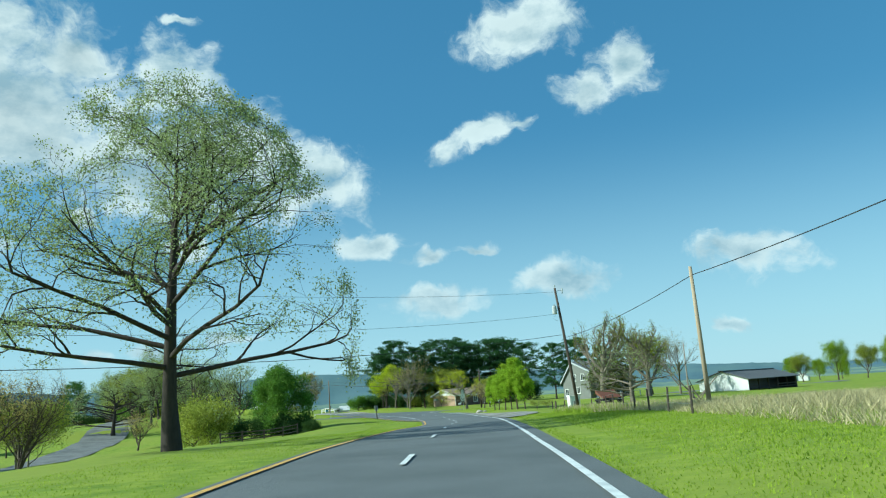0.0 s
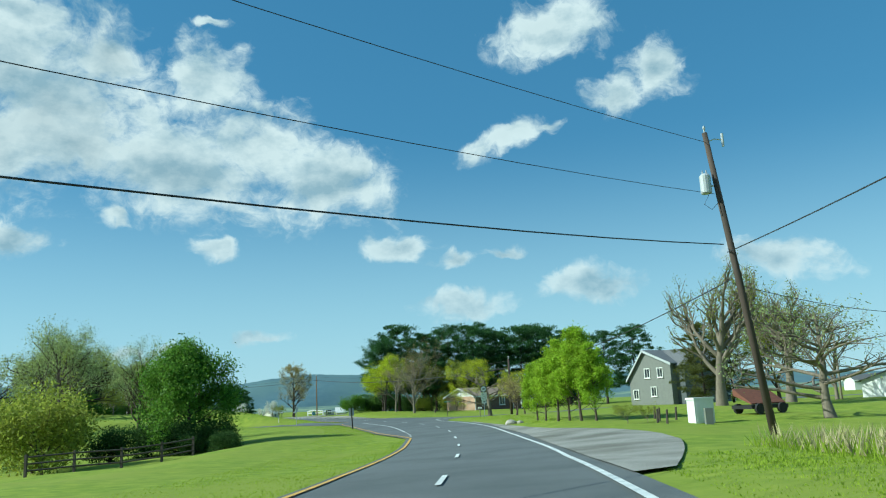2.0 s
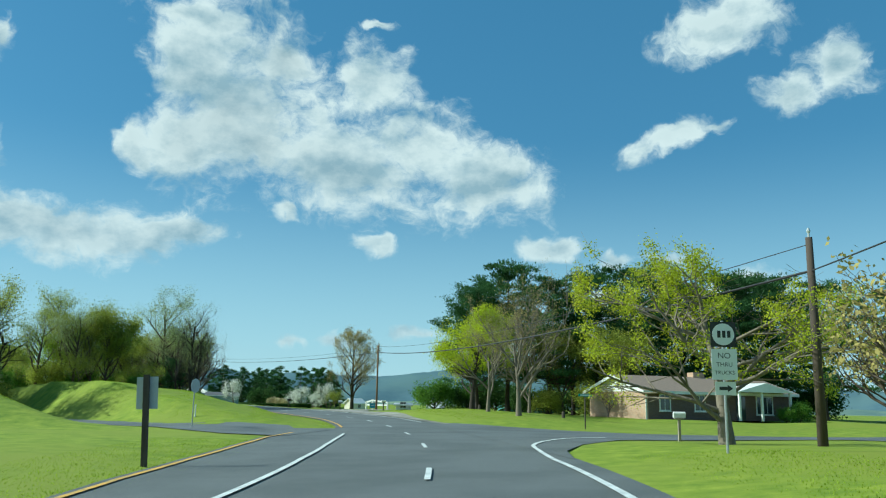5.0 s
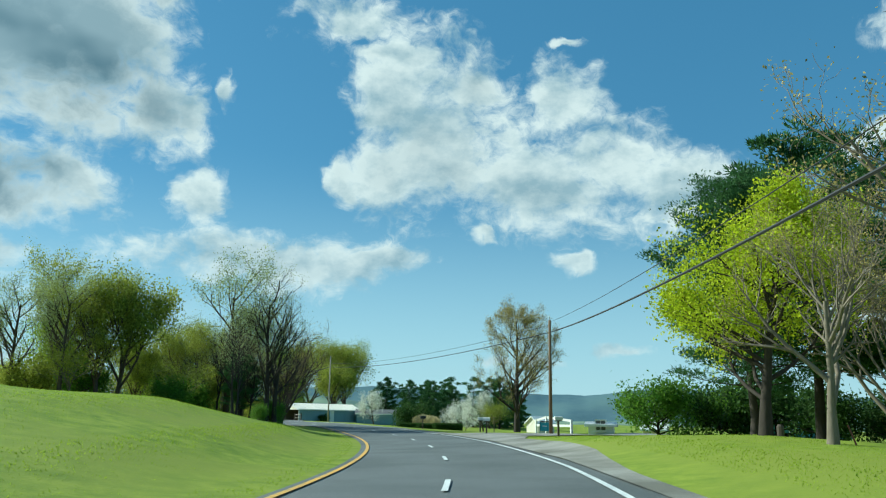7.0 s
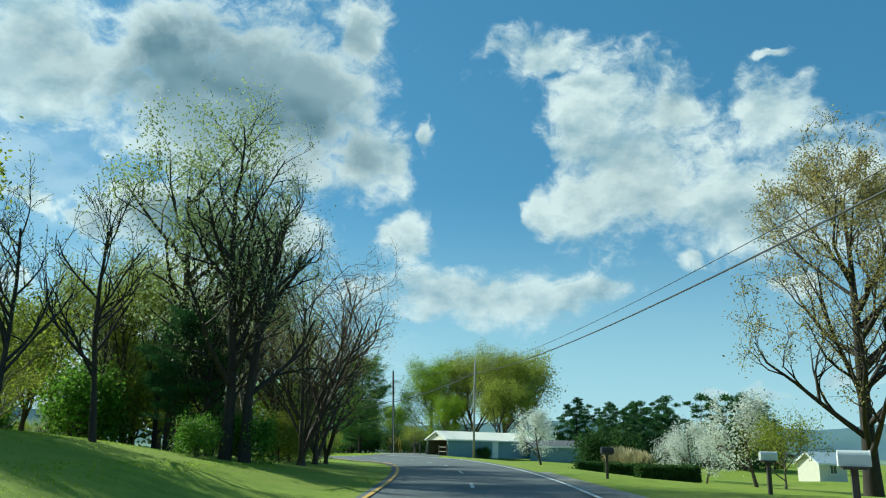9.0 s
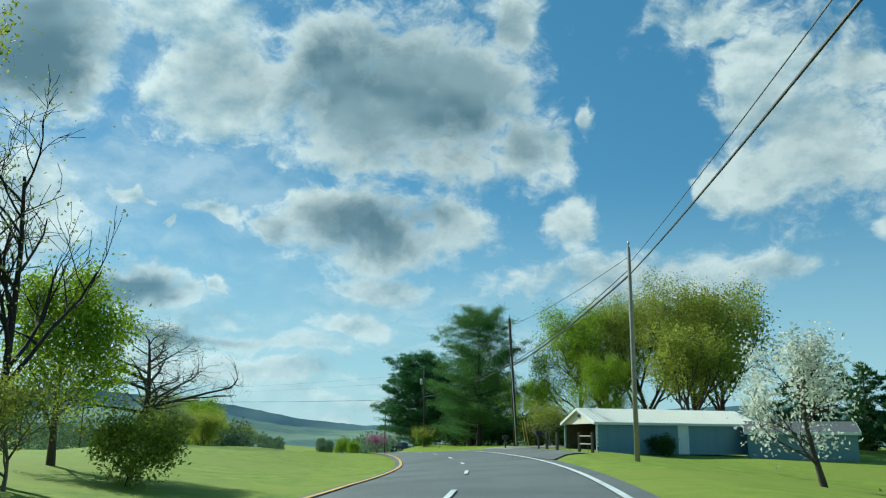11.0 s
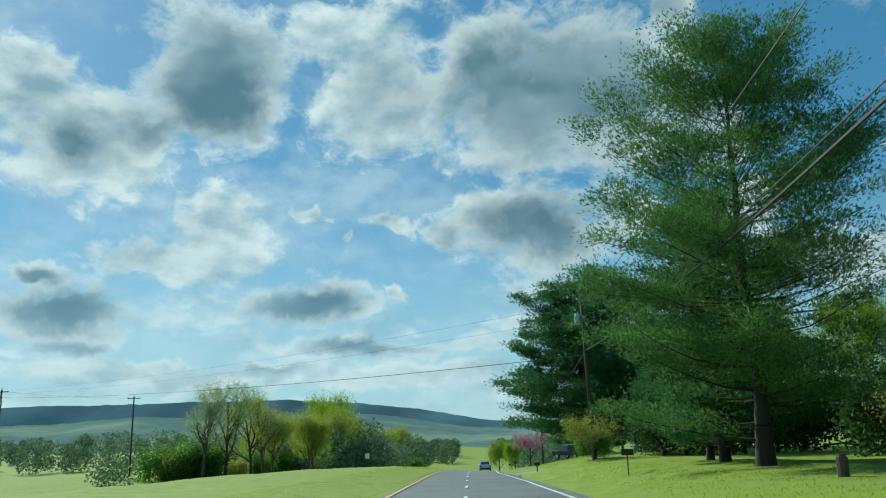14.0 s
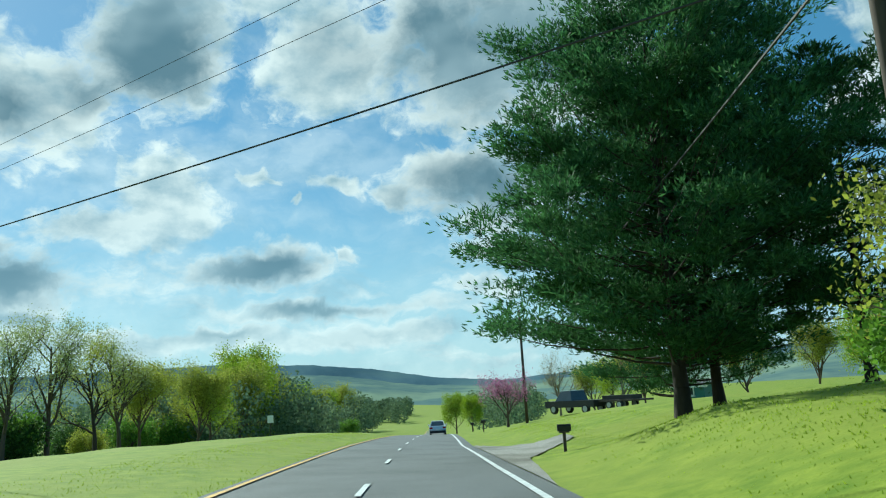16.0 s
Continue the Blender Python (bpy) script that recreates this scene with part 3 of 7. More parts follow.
RIGHT.append((17.35, 0, .3, .9, 1.4, 1.5, 1.4))
RIGHT.append((18, .1, .9, 1.4, 1.7, 1.8, 1.5))
RIGHT.append((20, .1, .6, .9, 1.2, 1.2, 1))
RIGHT.append((23, 0, .3, .4, .6, 1, 1))
RIGHT.append((40, 0, 0, 0, 0, 0, 0))
LEFT_AT = (4.5, 8, 13, 20, 32, 60, 120)
LEFT = []
LEFT.append((-3, 0, .05, .05, -.3, -1.3, -2.5, -4))
LEFT.append((1.5, -.03, 0, .05, -.3, -1.2, -2.5, -4))
LEFT.append((3, -.03, 0, -.1, -.5, -1.3, -2.5, -4))
LEFT.append((5, 0, 0, -.1, -.9, -1.7, -2.2, -3))
LEFT.append((6.2, 0, .05, .1, -.2, -.8, -1.4, -2))
LEFT.append((6.9, 0, 0, 0, 0, -.1, -.6, -1))
LEFT.append((7.4, .05, .6, 1.1, 1.7, 1.7, 1, 0))
LEFT.append((8.2, .1, 1.0, 2.0, 2.7, 2.6, 1.5, 0))
LEFT.append((9, .1, 1.1, 2.2, 2.7, 2.6, 1.2, 0))
LEFT.append((10, .1, .9, 1.6, 1.9, 1.8, .8, 0))
LEFT.append((11, 0, .25, .6, .7, .6, 0, -1))
LEFT.append((12.5, 0, .2, .4, .3, -.3, -2.5, -6))
LEFT.append((14, 0, .2, .35, .3, -.8, -3.5, -8))
LEFT.append((16, 0, .2, .3, .25, -.8, -4, -9))
LEFT.append((18, 0, .3, .5, .4, -.6, -3.5, -8))
LEFT.append((20, .05, .5, .8, .6, -.3, -2.5, -6))
LEFT.append((23, .05, .5, .8, .9, .3, -1.5, -3))
LEFT.append((40, 0, 0, 0, 0, 0, 0, 0))


def table(text):
    rows_ = np.array(text, float)
    return rows_[:, 0], rows_[:, 1:]


def across(s, d, text, knots):
    ks, vals = table(text)
    cols = np.stack([np.interp(s, ks, vals[:, k]) for k in range(vals.shape[1])], 1)
    d = np.clip(d, knots[0], knots[-1])
    k = np.clip(np.searchsorted(knots, d) - 1, 0, len(knots) - 2)
    kn = np.array(knots)
    u = (d - kn[k]) / (kn[k + 1] - kn[k])
    u = u * u * (3 - 2 * u) * 0.5 + u * 0.5
    i = np.arange(len(d))
    return cols[i, k] * (1 - u) + cols[i, k + 1] * u


SIDE_LINE = ((-17, 144.5), (-24, 146.9), (-31, 151.2), (-41, 158.5), (-75, 183))


def heights(xy, under_road=True):
    s, lat, z = along(xy)
    dz = np.where(lat > 0, across(s, lat, RIGHT, RIGHT_AT), across(s, -lat, LEFT, LEFT_AT))
    r = lat - np.interp(s, LAY_S, LAY_SHIFT)
    out = np.maximum(r - np.interp(s, EDGE_R_S, EDGE_R_V), np.interp(s, YELLOW_S, YELLOW_V) - 0.35 - r)
    dz = dz * np.clip((out + 0.1) / 1.6, 0, 1) - 0.02 + lay(s, lat)
    far = np.where(lat < 0, np.clip((-lat - 55) / 60, 0, 1), np.clip((lat - 110) / 200, 0, 1))
    far = far * far * (3 - 2 * far)
    h = (z + dz) * (1 - far) + (-7.5) * far
    rough = np.clip((out - 5) / 10, 0, 1)
    x, y = np.asarray(xy, float).T
    h = h + rough * 0.07 * (np.sin(x * 0.43 + 1.3 * np.sin(y * 0.21)) + np.sin(y * 0.57 + 1.1 * np.sin(x * 0.29)))
    # the cut of the side road through the median
    away = np.full(len(x), 1e9)
    for (xa, ya), (xb, yb) in zip(SIDE_LINE, SIDE_LINE[1:]):
        u = np.clip(((x - xa) * (xb - xa) + (y - ya) * (yb - ya)) / ((xb - xa) ** 2 + (yb - ya) ** 2), 0, 1)
        away = np.minimum(away, np.hypot(x - xa - u * (xb - xa), y - ya - u * (yb - ya)))
    cut = np.clip(1 - (away - 2.6) / 2.6, 0, 1) * np.clip((-14.5 - x) / 5, 0, 1)
    h = h * (1 - cut) + (-0.84 - 0.012 * np.clip(-20 - x, 0, 60)) * cut
    if under_road:
        h = h - 0.12 * np.clip(-out / 1.0, 0, 1)
    return h


def ground_z(x, y):
    return float(heights(np.array([[x, y]]), False)[0])


# ---- ground ----
def axis_steps(lo, hi, fine, far):
    mid = list(np.arange(lo, hi + 0.01, fine))
    out, step, v = [], fine, hi
    while v < far:
        step *= 1.22
        v += step
        out.append(v)
    below, step, v = [], fine, lo
    while v > -far:
        step *= 1.22
        v -= step
        below.append(v)
    return np.array(below[::-1] + mid + out)


gx, gy = axis_steps(-330, 50, 1.25, 4200), axis_steps(-15, 372, 1.25, 4200)
GX, GY = np.meshgrid(gx, gy)
flat_xy = np.c_[GX.ravel(), GY.ravel()]
GZ = heights(flat_xy)
ground_me = bpy.data.meshes.new("ground")
nx, ny = len(gx), len(gy)
ii, jj = np.meshgrid(np.arange(nx - 1), np.arange(ny - 1))
a_ = (jj * nx + ii).ravel()
cells = np.c_[a_, a_ + 1, a_ + nx + 1, a_ + nx].astype(np.int32)
ground_me.vertices.add(nx * ny)
ground_me.vertices.foreach_set("co", np.c_[flat_xy, GZ].astype(np.float32).ravel())
ground_me.loops.add(cells.size)
ground_me.loops.foreach_set("vertex_index", cells.ravel())
ground_me.polygons.add(len(cells))
ground_me.polygons.foreach_set("loop_start", np.arange(0, cells.size, 4, dtype=np.int32))
ground_me.update(calc_edges=True)
ground_me.shade_smooth()
ground_me.materials.append(M["grass"])
tagged(new("ground", ground_me), "mown green grass verges and fields beside the road", "ground", kind="structure")


def ribbon(name, s_from, s_to, lat_a, lat_b, lift, mat, label, category, step=0.05, cols=2, parent=None):
    """A strip along the road between two distances, which may change with the station."""
    sh = Shape()
    ss = np.arange(s_from, s_to + step * 0.5, step)
    for i, s in enumerate(ss):
        la = lat_a(s) if callable(lat_a) else lat_a
        lb = lat_b(s) if callable(lat_b) else lat_b
        for k in range(cols):
            x, y, z = on_road(s, la + (lb - la) * k / (cols - 1))
            sh.v.append((x, y, z + lift))
    for i in range(len(ss) - 1):
        for k in range(cols - 1):
            n = i * cols + k
            sh.f.append((n, n + 1, n + 1 + cols, n + cols))
    ob = part(name, sh, mat, parent, smooth=True)
    if parent is None:
        tagged(ob, label, category, kind="structure")
    return ob


road = ribbon("road", -3, 40, EDGE_L, EDGE_R, 0.0, "asphalt", "dark grey asphalt road with fresh lane markings", "road", cols=9)
WHITE = 3.04
ribbon("edge_line_white", -3, 5.95, WHITE - 0.07, WHITE + 0.07, 0.03, "white_line", "solid white edge line on the asphalt", "road marking")
ribbon("edge_line_white", 7.6, 40, WHITE - 0.07, WHITE + 0.07, 0.03, "white_line", "solid white edge line on the asphalt", "road marking")
ribbon("edge_line_yellow", -3, 6.8, lambda s: YELLOW(s) - 0.07, lambda s: YELLOW(s) + 0.07, 0.03, "yellow_line", "solid yellow edge line by the grass median", "road marking")
ribbon("edge_line_yellow", 7.15, 40, lambda s: YELLOW(s) - 0.07, lambda s: YELLOW(s) + 0.07, 0.03, "yellow_line", "solid yellow edge line by the grass median", "road marking")
TURN_LINE = knots((4.7, -2.85), (5.2, -3.1), (6.3, -3.25), (6.5, -3.15), (6.75, -2.87))
ribbon("turn_lane_line", 5.1, 6.75, lambda s: TURN_LINE(s) - 0.07, lambda s: TURN_LINE(s) + 0.07, 0.03, "white_line", "solid white line beside the turning lane", "road marking")
for k in range(5):
    ribbon("turn_lane_dot", 4.66 + k * 0.09, 4.69 + k * 0.09, lambda s: TURN_LINE(s) - 0.07, lambda s: TURN_LINE(s) + 0.07, 0.03, "white_line", "short white dot leading into the turning lane", "road marking", step=0.015)
for k in range(64):
    dash_s = -1.768 + k * 0.4985
    ribbon("lane_dash", dash_s, dash_s + 0.124, -0.06, 0.06, 0.03, "white_line", "short white dash between the lanes", "road marking", step=0.062)


def drape(name, left, right, lift, mat, label, category, n=24, cols=7):
    """A surface between two edge lines of places, laid on the ground."""
    def walk_line(pts, u):
        pts = np.array(pts, float)
        d = np.r_[0, np.cumsum(np.linalg.norm(np.diff(pts, axis=0), axis=1))]
        return np.array([np.interp(u * d[-1], d, pts[:, 0]), np.interp(u * d[-1], d, pts[:, 1])])
    sh, xy = Shape(), []
    for i in range(n + 1):
        a, b = walk_line(left, i / n), walk_line(right, i / n)
        for k in range(cols):
            xy.append(a + (b - a) * k / (cols - 1))
    z = heights(np.array(xy), False)
    sh.v = [(x, y, zz + lift) for (x, y), zz in zip(xy, z)]
    for i in range(n):
        for k in range(cols - 1):
            m = i * cols + k
            sh.f.append((m, m + 1, m + 1 + cols, m + cols))
    return tagged(part(name, sh, mat, smooth=True), label, category, kind="structure")


def P(s, lat):
    return spot(s, lat)[:2]


def V(s, d):
    """A place so far outside the pavement's edge."""
    return on_road(s, EDGE_R(s) + d)[:2]


drape("side_road_east", [V(5.95, -0.1), V(6.2, 0.4), P(6.36, 6.0), P(6.46, 8.0), P(6.53, 11.5), (30, 150), (75, 152)], [V(7.75, -0.1), V(7.5, 0.5), P(7.25, 7.0), P(7.06, 10), P(6.85, 14), (30, 158), (75, 160)], 0.03, "asphalt", "asphalt side road joining at the junction", "road")
drape("side_road_west", [P(6.66, -5.6), P(6.66, -7), (-18.5, 140.8), (-22.0, 143.4), (-28.6, 146.6), (-38, 154), (-75, 181)], [P(7.08, -3.0), P(7.0, -5.5), (-17.8, 149.6), (-21.5, 149.8), (-26, 150.6), (-34, 156), (-43, 162), (-75, 186)], 0.03, "asphalt", "asphalt side road crossing the median", "road")
drape("other_carriageway", [(-30, -40), (-36, 20), (-42, 70), (-46, 100), (-50, 125), (-62, 170), (-80, 215)], [(-37, -40), (-43, 20), (-49, 70), (-53, 100), (-57, 125), (-69, 170), (-87, 213)], 0.06, "asphalt_old", "pale asphalt of the opposite carriageway", "road", n=60)
drape("gravel_layby", [V(2.7, -0.05), V(4, -0.05), V(5.0, -0.05), V(5.5, -0.05)], [P(2.72, 4.0), P(2.86, 4.8), P(3.0, 5.6), P(3.2, 6.6), P(3.45, 7.3), P(3.7, 7.3), P(3.92, 6.1), P(4.13, 5.3), P(4.62, 4.4), V(5.5, 0.3)], 0.05, "gravel", "pale gravel lay-by at the road's edge", "gravel")
drape("gravel_shoulder", [V(7.45, -0.05), V(8.2, -0.05), V(9.0, -0.05), V(9.6, -0.05), V(10.8, -0.05)], [V(7.45, 0.4), V(7.9, 0.5), P(8.3, 5.2), P(8.6, 5.5), P(8.97, 5.3), P(9.16, 6.5), P(9.58, 6.0), V(9.8, 0.9), V(10.8, 0.4)], 0.05, "gravel", "gravel shoulder along the road", "gravel", n=40)
drape("gravel_driveway", [P(9.25, 4.5), P(9.3, 8.5), P(9.5, 14), P(9.9, 24)], [P(9.8, 4.5), P(9.65, 8), P(9.75, 14), P(10.05, 24)], 0.05, "gravel", "gravel driveway past a white fence", "gravel")
drape("asphalt_apron", [V(12.6, -0.05), V(14.2, -0.05)], [P(12.9, 5.0), P(13.1, 7.2), P(13.8, 7.0), P(14.2, 4.5)], 0.04, "asphalt_old", "worn asphalt apron before the garage", "gravel")
drape("gravel_yard", [P(13.78, 5.5), P(13.95, 9.5), P(14.1, 14)], [P(14.2, 5.0), P(14.2, 9.0), P(14.4, 14)], 0.05, "gravel", "gravel yard entrance beside the garage", "gravel")
drape("gravel_drive_far", [V(16.7, -0.05), P(17.2, 4.1), P(17.45, 5.4), P(17.62, 7)], [V(18.0, -0.05), P(17.8, 4.3), P(17.72, 5.6), P(17.75, 7)], 0.05, "gravel", "gravel driveway entrance by a mailbox", "gravel")


CORNER_S = (5.95, 6.08, 6.18, 6.25, 6.32, 6.39, 6.45, 6.49, 6.52, 6.54)
CORNER_R = (3.04, 3.18, 3.34, 3.52, 3.9, 4.45, 5.1, 5.75, 6.5, 7.75)
corner = Shape()
corner_pts = []
for k in range(37):
    x, y, z = on_road(float(np.interp(k / 4, range(10), CORNER_S)), float(np.interp(k / 4, range(10), CORNER_R)))
    corner_pts.append(Vector((x, y, max(z + 0.03, ground_z(x, y) + 0.055))))
for k, p in enumerate(corner_pts):
    d = (corner_pts[min(k + 1, 36)] - corner_pts[max(k - 1, 0)]).normalized()
    corner.v += [p + Vector((d.y, -d.x, 0)) * 0.07, p - Vector((d.y, -d.x, 0)) * 0.07]
corner.f = [(2 * k, 2 * k + 1, 2 * k + 3, 2 * k + 2) for k in range(36)]
tagged(part("corner_line_white", corner, "white_line"), "white edge line curving into the side road", "road marking", kind="structure")


# ---- hills on the horizon ----
def ridge(name, dist, az_el, mat, label, seed, wob, base=-34.0, az_from=-60, az_to=150, depth=500):
    rnd = np.random.RandomState(seed)
    azs = np.arange(az_from, az_to, 0.35)
    ka, ke = [p[0] for p in az_el], [p[1] for p in az_el]
    e = np.interp(azs, ka, ke)
    n = np.convolve(rnd.randn(len(azs) + 20), np.ones(9) / 9, "same")[10:-10] * wob + rnd.randn(len(azs)) * wob * 0.10
    e = np.maximum(e + n, 0.05)
    cx, cy = -70.0, 150.0
    sh, rows_n = Shape(), 8
    for k in range(rows_n):
        u = k / (rows_n - 1)
        for a, el_ in zip(azs, e):
            d = dist + depth * (u - 1) * 0.9 + 20 * math.sin(a * 0.9 + 5 * u)
            h = base + (math.tan(radians(el_)) * dist - base) * (u ** 0.8)
            sh.v.append((cx - d * math.sin(radians(a)), cy + d * math.cos(radians(a)), h))
    m = len(azs)
    for k in range(rows_n - 1):
        for i in range(m - 1):
            sh.f.append((k * m + i, k * m + i + 1, (k + 1) * m + i + 1, (k + 1) * m + i))
    return tagged(part(name, sh, mat, smooth=True), label, "hill", kind="structure")


ridge("backdrop_far_ridge", 3300, [(-60, 1.0), (-28, 0.55), (-18, 1.2), (0, 1.8), (8, 2.2), (11, 2.4), (16, 1.85), (25, 1.9), (31, 2.3), (45, 1.6), (58, 0.75), (63, 1.2), (67, 1.95), (71, 2.5), (76, 2.7), (84, 2.65), (92, 2.45), (100, 2.4), (120, 2.2), (150, 1.2)], "hill_far_haze", "wooded ridge on the horizon tinted blue for haze", 3, 0.10)
ridge("backdrop_near_hill", 1900, [(-60, 0.1), (20, 0.15), (29, 0.8), (34, 1.6), (45, 1.0), (58, 0.4), (63, 0.7), (67, 1.4), (72, 1.9), (78, 1.5), (84, 1.75), (92, 1.3), (100, 1.4), (150, 0.3)], "hill_near", "haze-tinted wooded hillside with pale clearings", 8, 0.10, depth=900)


# ---- trees ----
def unit(v):
    return v / (np.linalg.norm(v) + 1e-9)


def limbs(seed, trunk, levels, counts, ratio, angle, wig, up, r0, trunk_r_end=0.35, segs=4, first=0.35, taper=(1.1, 0.45), thin=0.62, open_low=0.0):
    """Grows a trunk with limbs. Returns segments (start, end, radius, radius, level) and tips."""
    rnd = np.random.RandomState(seed)
    out, tips = [], []

    def grow(p, d, length, r, lev):
        n = segs if lev < levels else max(2, segs - 1)
        marks = []
        for k in range(n):
            d = unit(d + rnd.randn(3) * wig[min(lev, len(wig) - 1)] + np.array([0, 0, up[min(lev, len(up) - 1)]]))
            q = p + d * length / n
            ra = r * (1 - (1 - trunk_r_end) * k / n)
            rb = r * (1 - (1 - trunk_r_end) * (k + 1) / n)
            out.append((p, q, ra, rb, lev))
            marks.append((p, q, d, rb))
            p = q
        if lev >= levels - 1:
            tips.extend((m[0], m[1]) for m in marks[-2:])
        if lev < levels:
            c = counts[min(lev, len(counts) - 1)]
            spin = rnd.rand() * 6.28
            for k in range(c):
                u = (first if lev == 0 else 0.25) + (1 - (first if lev == 0 else 0.25)) * (k + rnd.rand() * 0.8) / c
                u = min(u, 0.999)
                a, b, dd, rr = marks[int(u * n)]
                w = u * n - int(u * n)
                base = a + (b - a) * w
                side = unit(np.cross(dd, rnd.randn(3)))
                other = np.cross(dd, side)
                spin += 2.4 + rnd.randn() * 0.4
                side = side * math.cos(spin) + other * math.sin(spin)
                an = angle[min(lev, len(angle) - 1)] * (0.8 + 0.4 * rnd.rand()) * (1 + open_low * (0.5 - u) if lev == 0 else 1)
                nd = unit(dd * math.cos(an) + side * math.sin(an))
                ll = length * ratio[min(lev, len(ratio) - 1)] * (0.7 + 0.5 * rnd.rand()) * (taper[0] - taper[1] * u if lev == 0 else 1)
                grow(base, nd, ll, min(r * (thin if lev == 0 else 0.55), rr * 0.85), lev + 1)

    grow(np.zeros(3), np.array([0, 0, 1.0]), trunk, r0, 0)
    return out, tips


def fit_size(segs_, tips, height, width, domed=False):
    pts = np.array([s[1] for s in segs_])
    sz = height / pts[:, 2].max()
    sx = width / (np.percentile(pts[:, :2], 97.5, axis=0) - np.percentile(pts[:, :2], 2.5, axis=0)).mean()

    def f(p):
        x, y = p[0] * sx, p[1] * sx
        r, lim = math.hypot(x, y), width * 0.46
        if domed:
            x, y, r = x * 1.3, y * 1.3, r * 1.3
            h = p[2] * sz / height
            lim *= 1.0 if h < 0.4 else max(0.08, 1 - ((h - 0.4) / 0.62) ** 2) ** 0.7
        k = 1.0 if r <= lim else (lim + (r - lim) * (0.14 if domed else 0.3)) / r
        return np.array([x * k, y * k, p[2] * sz])
    return [(f(a), f(b), ra, rb, lv) for a, b, ra, rb, lv in segs_], [(f(a), f(b)) for a, b in tips]


def wood_mesh(name, segs_, flare=1.25, max_level=9):
    """All limbs as tapered tubes in one mesh."""
    vs, fs = [], []
    for a, b, ra, rb, lev in segs_:
        if lev > max_level:
            continue
        k = 8 if lev == 0 else (5 if lev == 1 else 3)
        d = unit(b - a)
        u = unit(np.cross(d, (0.3, 0.9, 0.31)))
        w = np.cross(d, u)
        n = len(vs)
        if lev == 0 and a[2] < 0.05:
            ra *= flare
        for c, r in ((a, ra), (b, rb)):
            for i in range(k):
                t = 2 * math.pi * i / k
                vs.append(c + (u * math.cos(t) + w * math.sin(t)) * max(r, 0.006))
        for i in range(k):
            j = (i + 1) % k
            fs.append((n + i, n + j, n + k + j, n + k + i))
    me = bpy.data.meshes.new(name)
    me.from_pydata([tuple(v) for v in vs], [], fs)
    me.shade_smooth()
    return me


def leaf_mesh(name, tips, count, size, spread, seed, share=1.0):
    """Loose leaves scattered round the twig ends."""
    rnd = np.random.RandomState(seed)
    a, b = np.array([t[0] for t in tips]), np.array([t[1] for t in tips])
    keep = rnd.permutation(len(a))[:max(int(len(a) * share), 1)]
    i = keep[rnd.randint(0, len(keep), count)]
    c = a[i] + (b - a)[i] * rnd.rand(count, 1) * 1.15 + rnd.randn(count, 3) * spread
    u = rnd.randn(count, 3)
    u /= np.linalg.norm(u, axis=1)[:, None]
    w = np.cross(u, rnd.randn(count, 3))
    w /= np.linalg.norm(w, axis=1)[:, None]
    s = size * (0.6 + 0.8 * rnd.rand(count, 1))
    u, w = u * s, w * s * 0.62
    v = np.stack([c - u, c + w * 0.9 - u * 0.1, c + u, c - w * 0.9 - u * 0.1], 1)
    return quads(name, v)


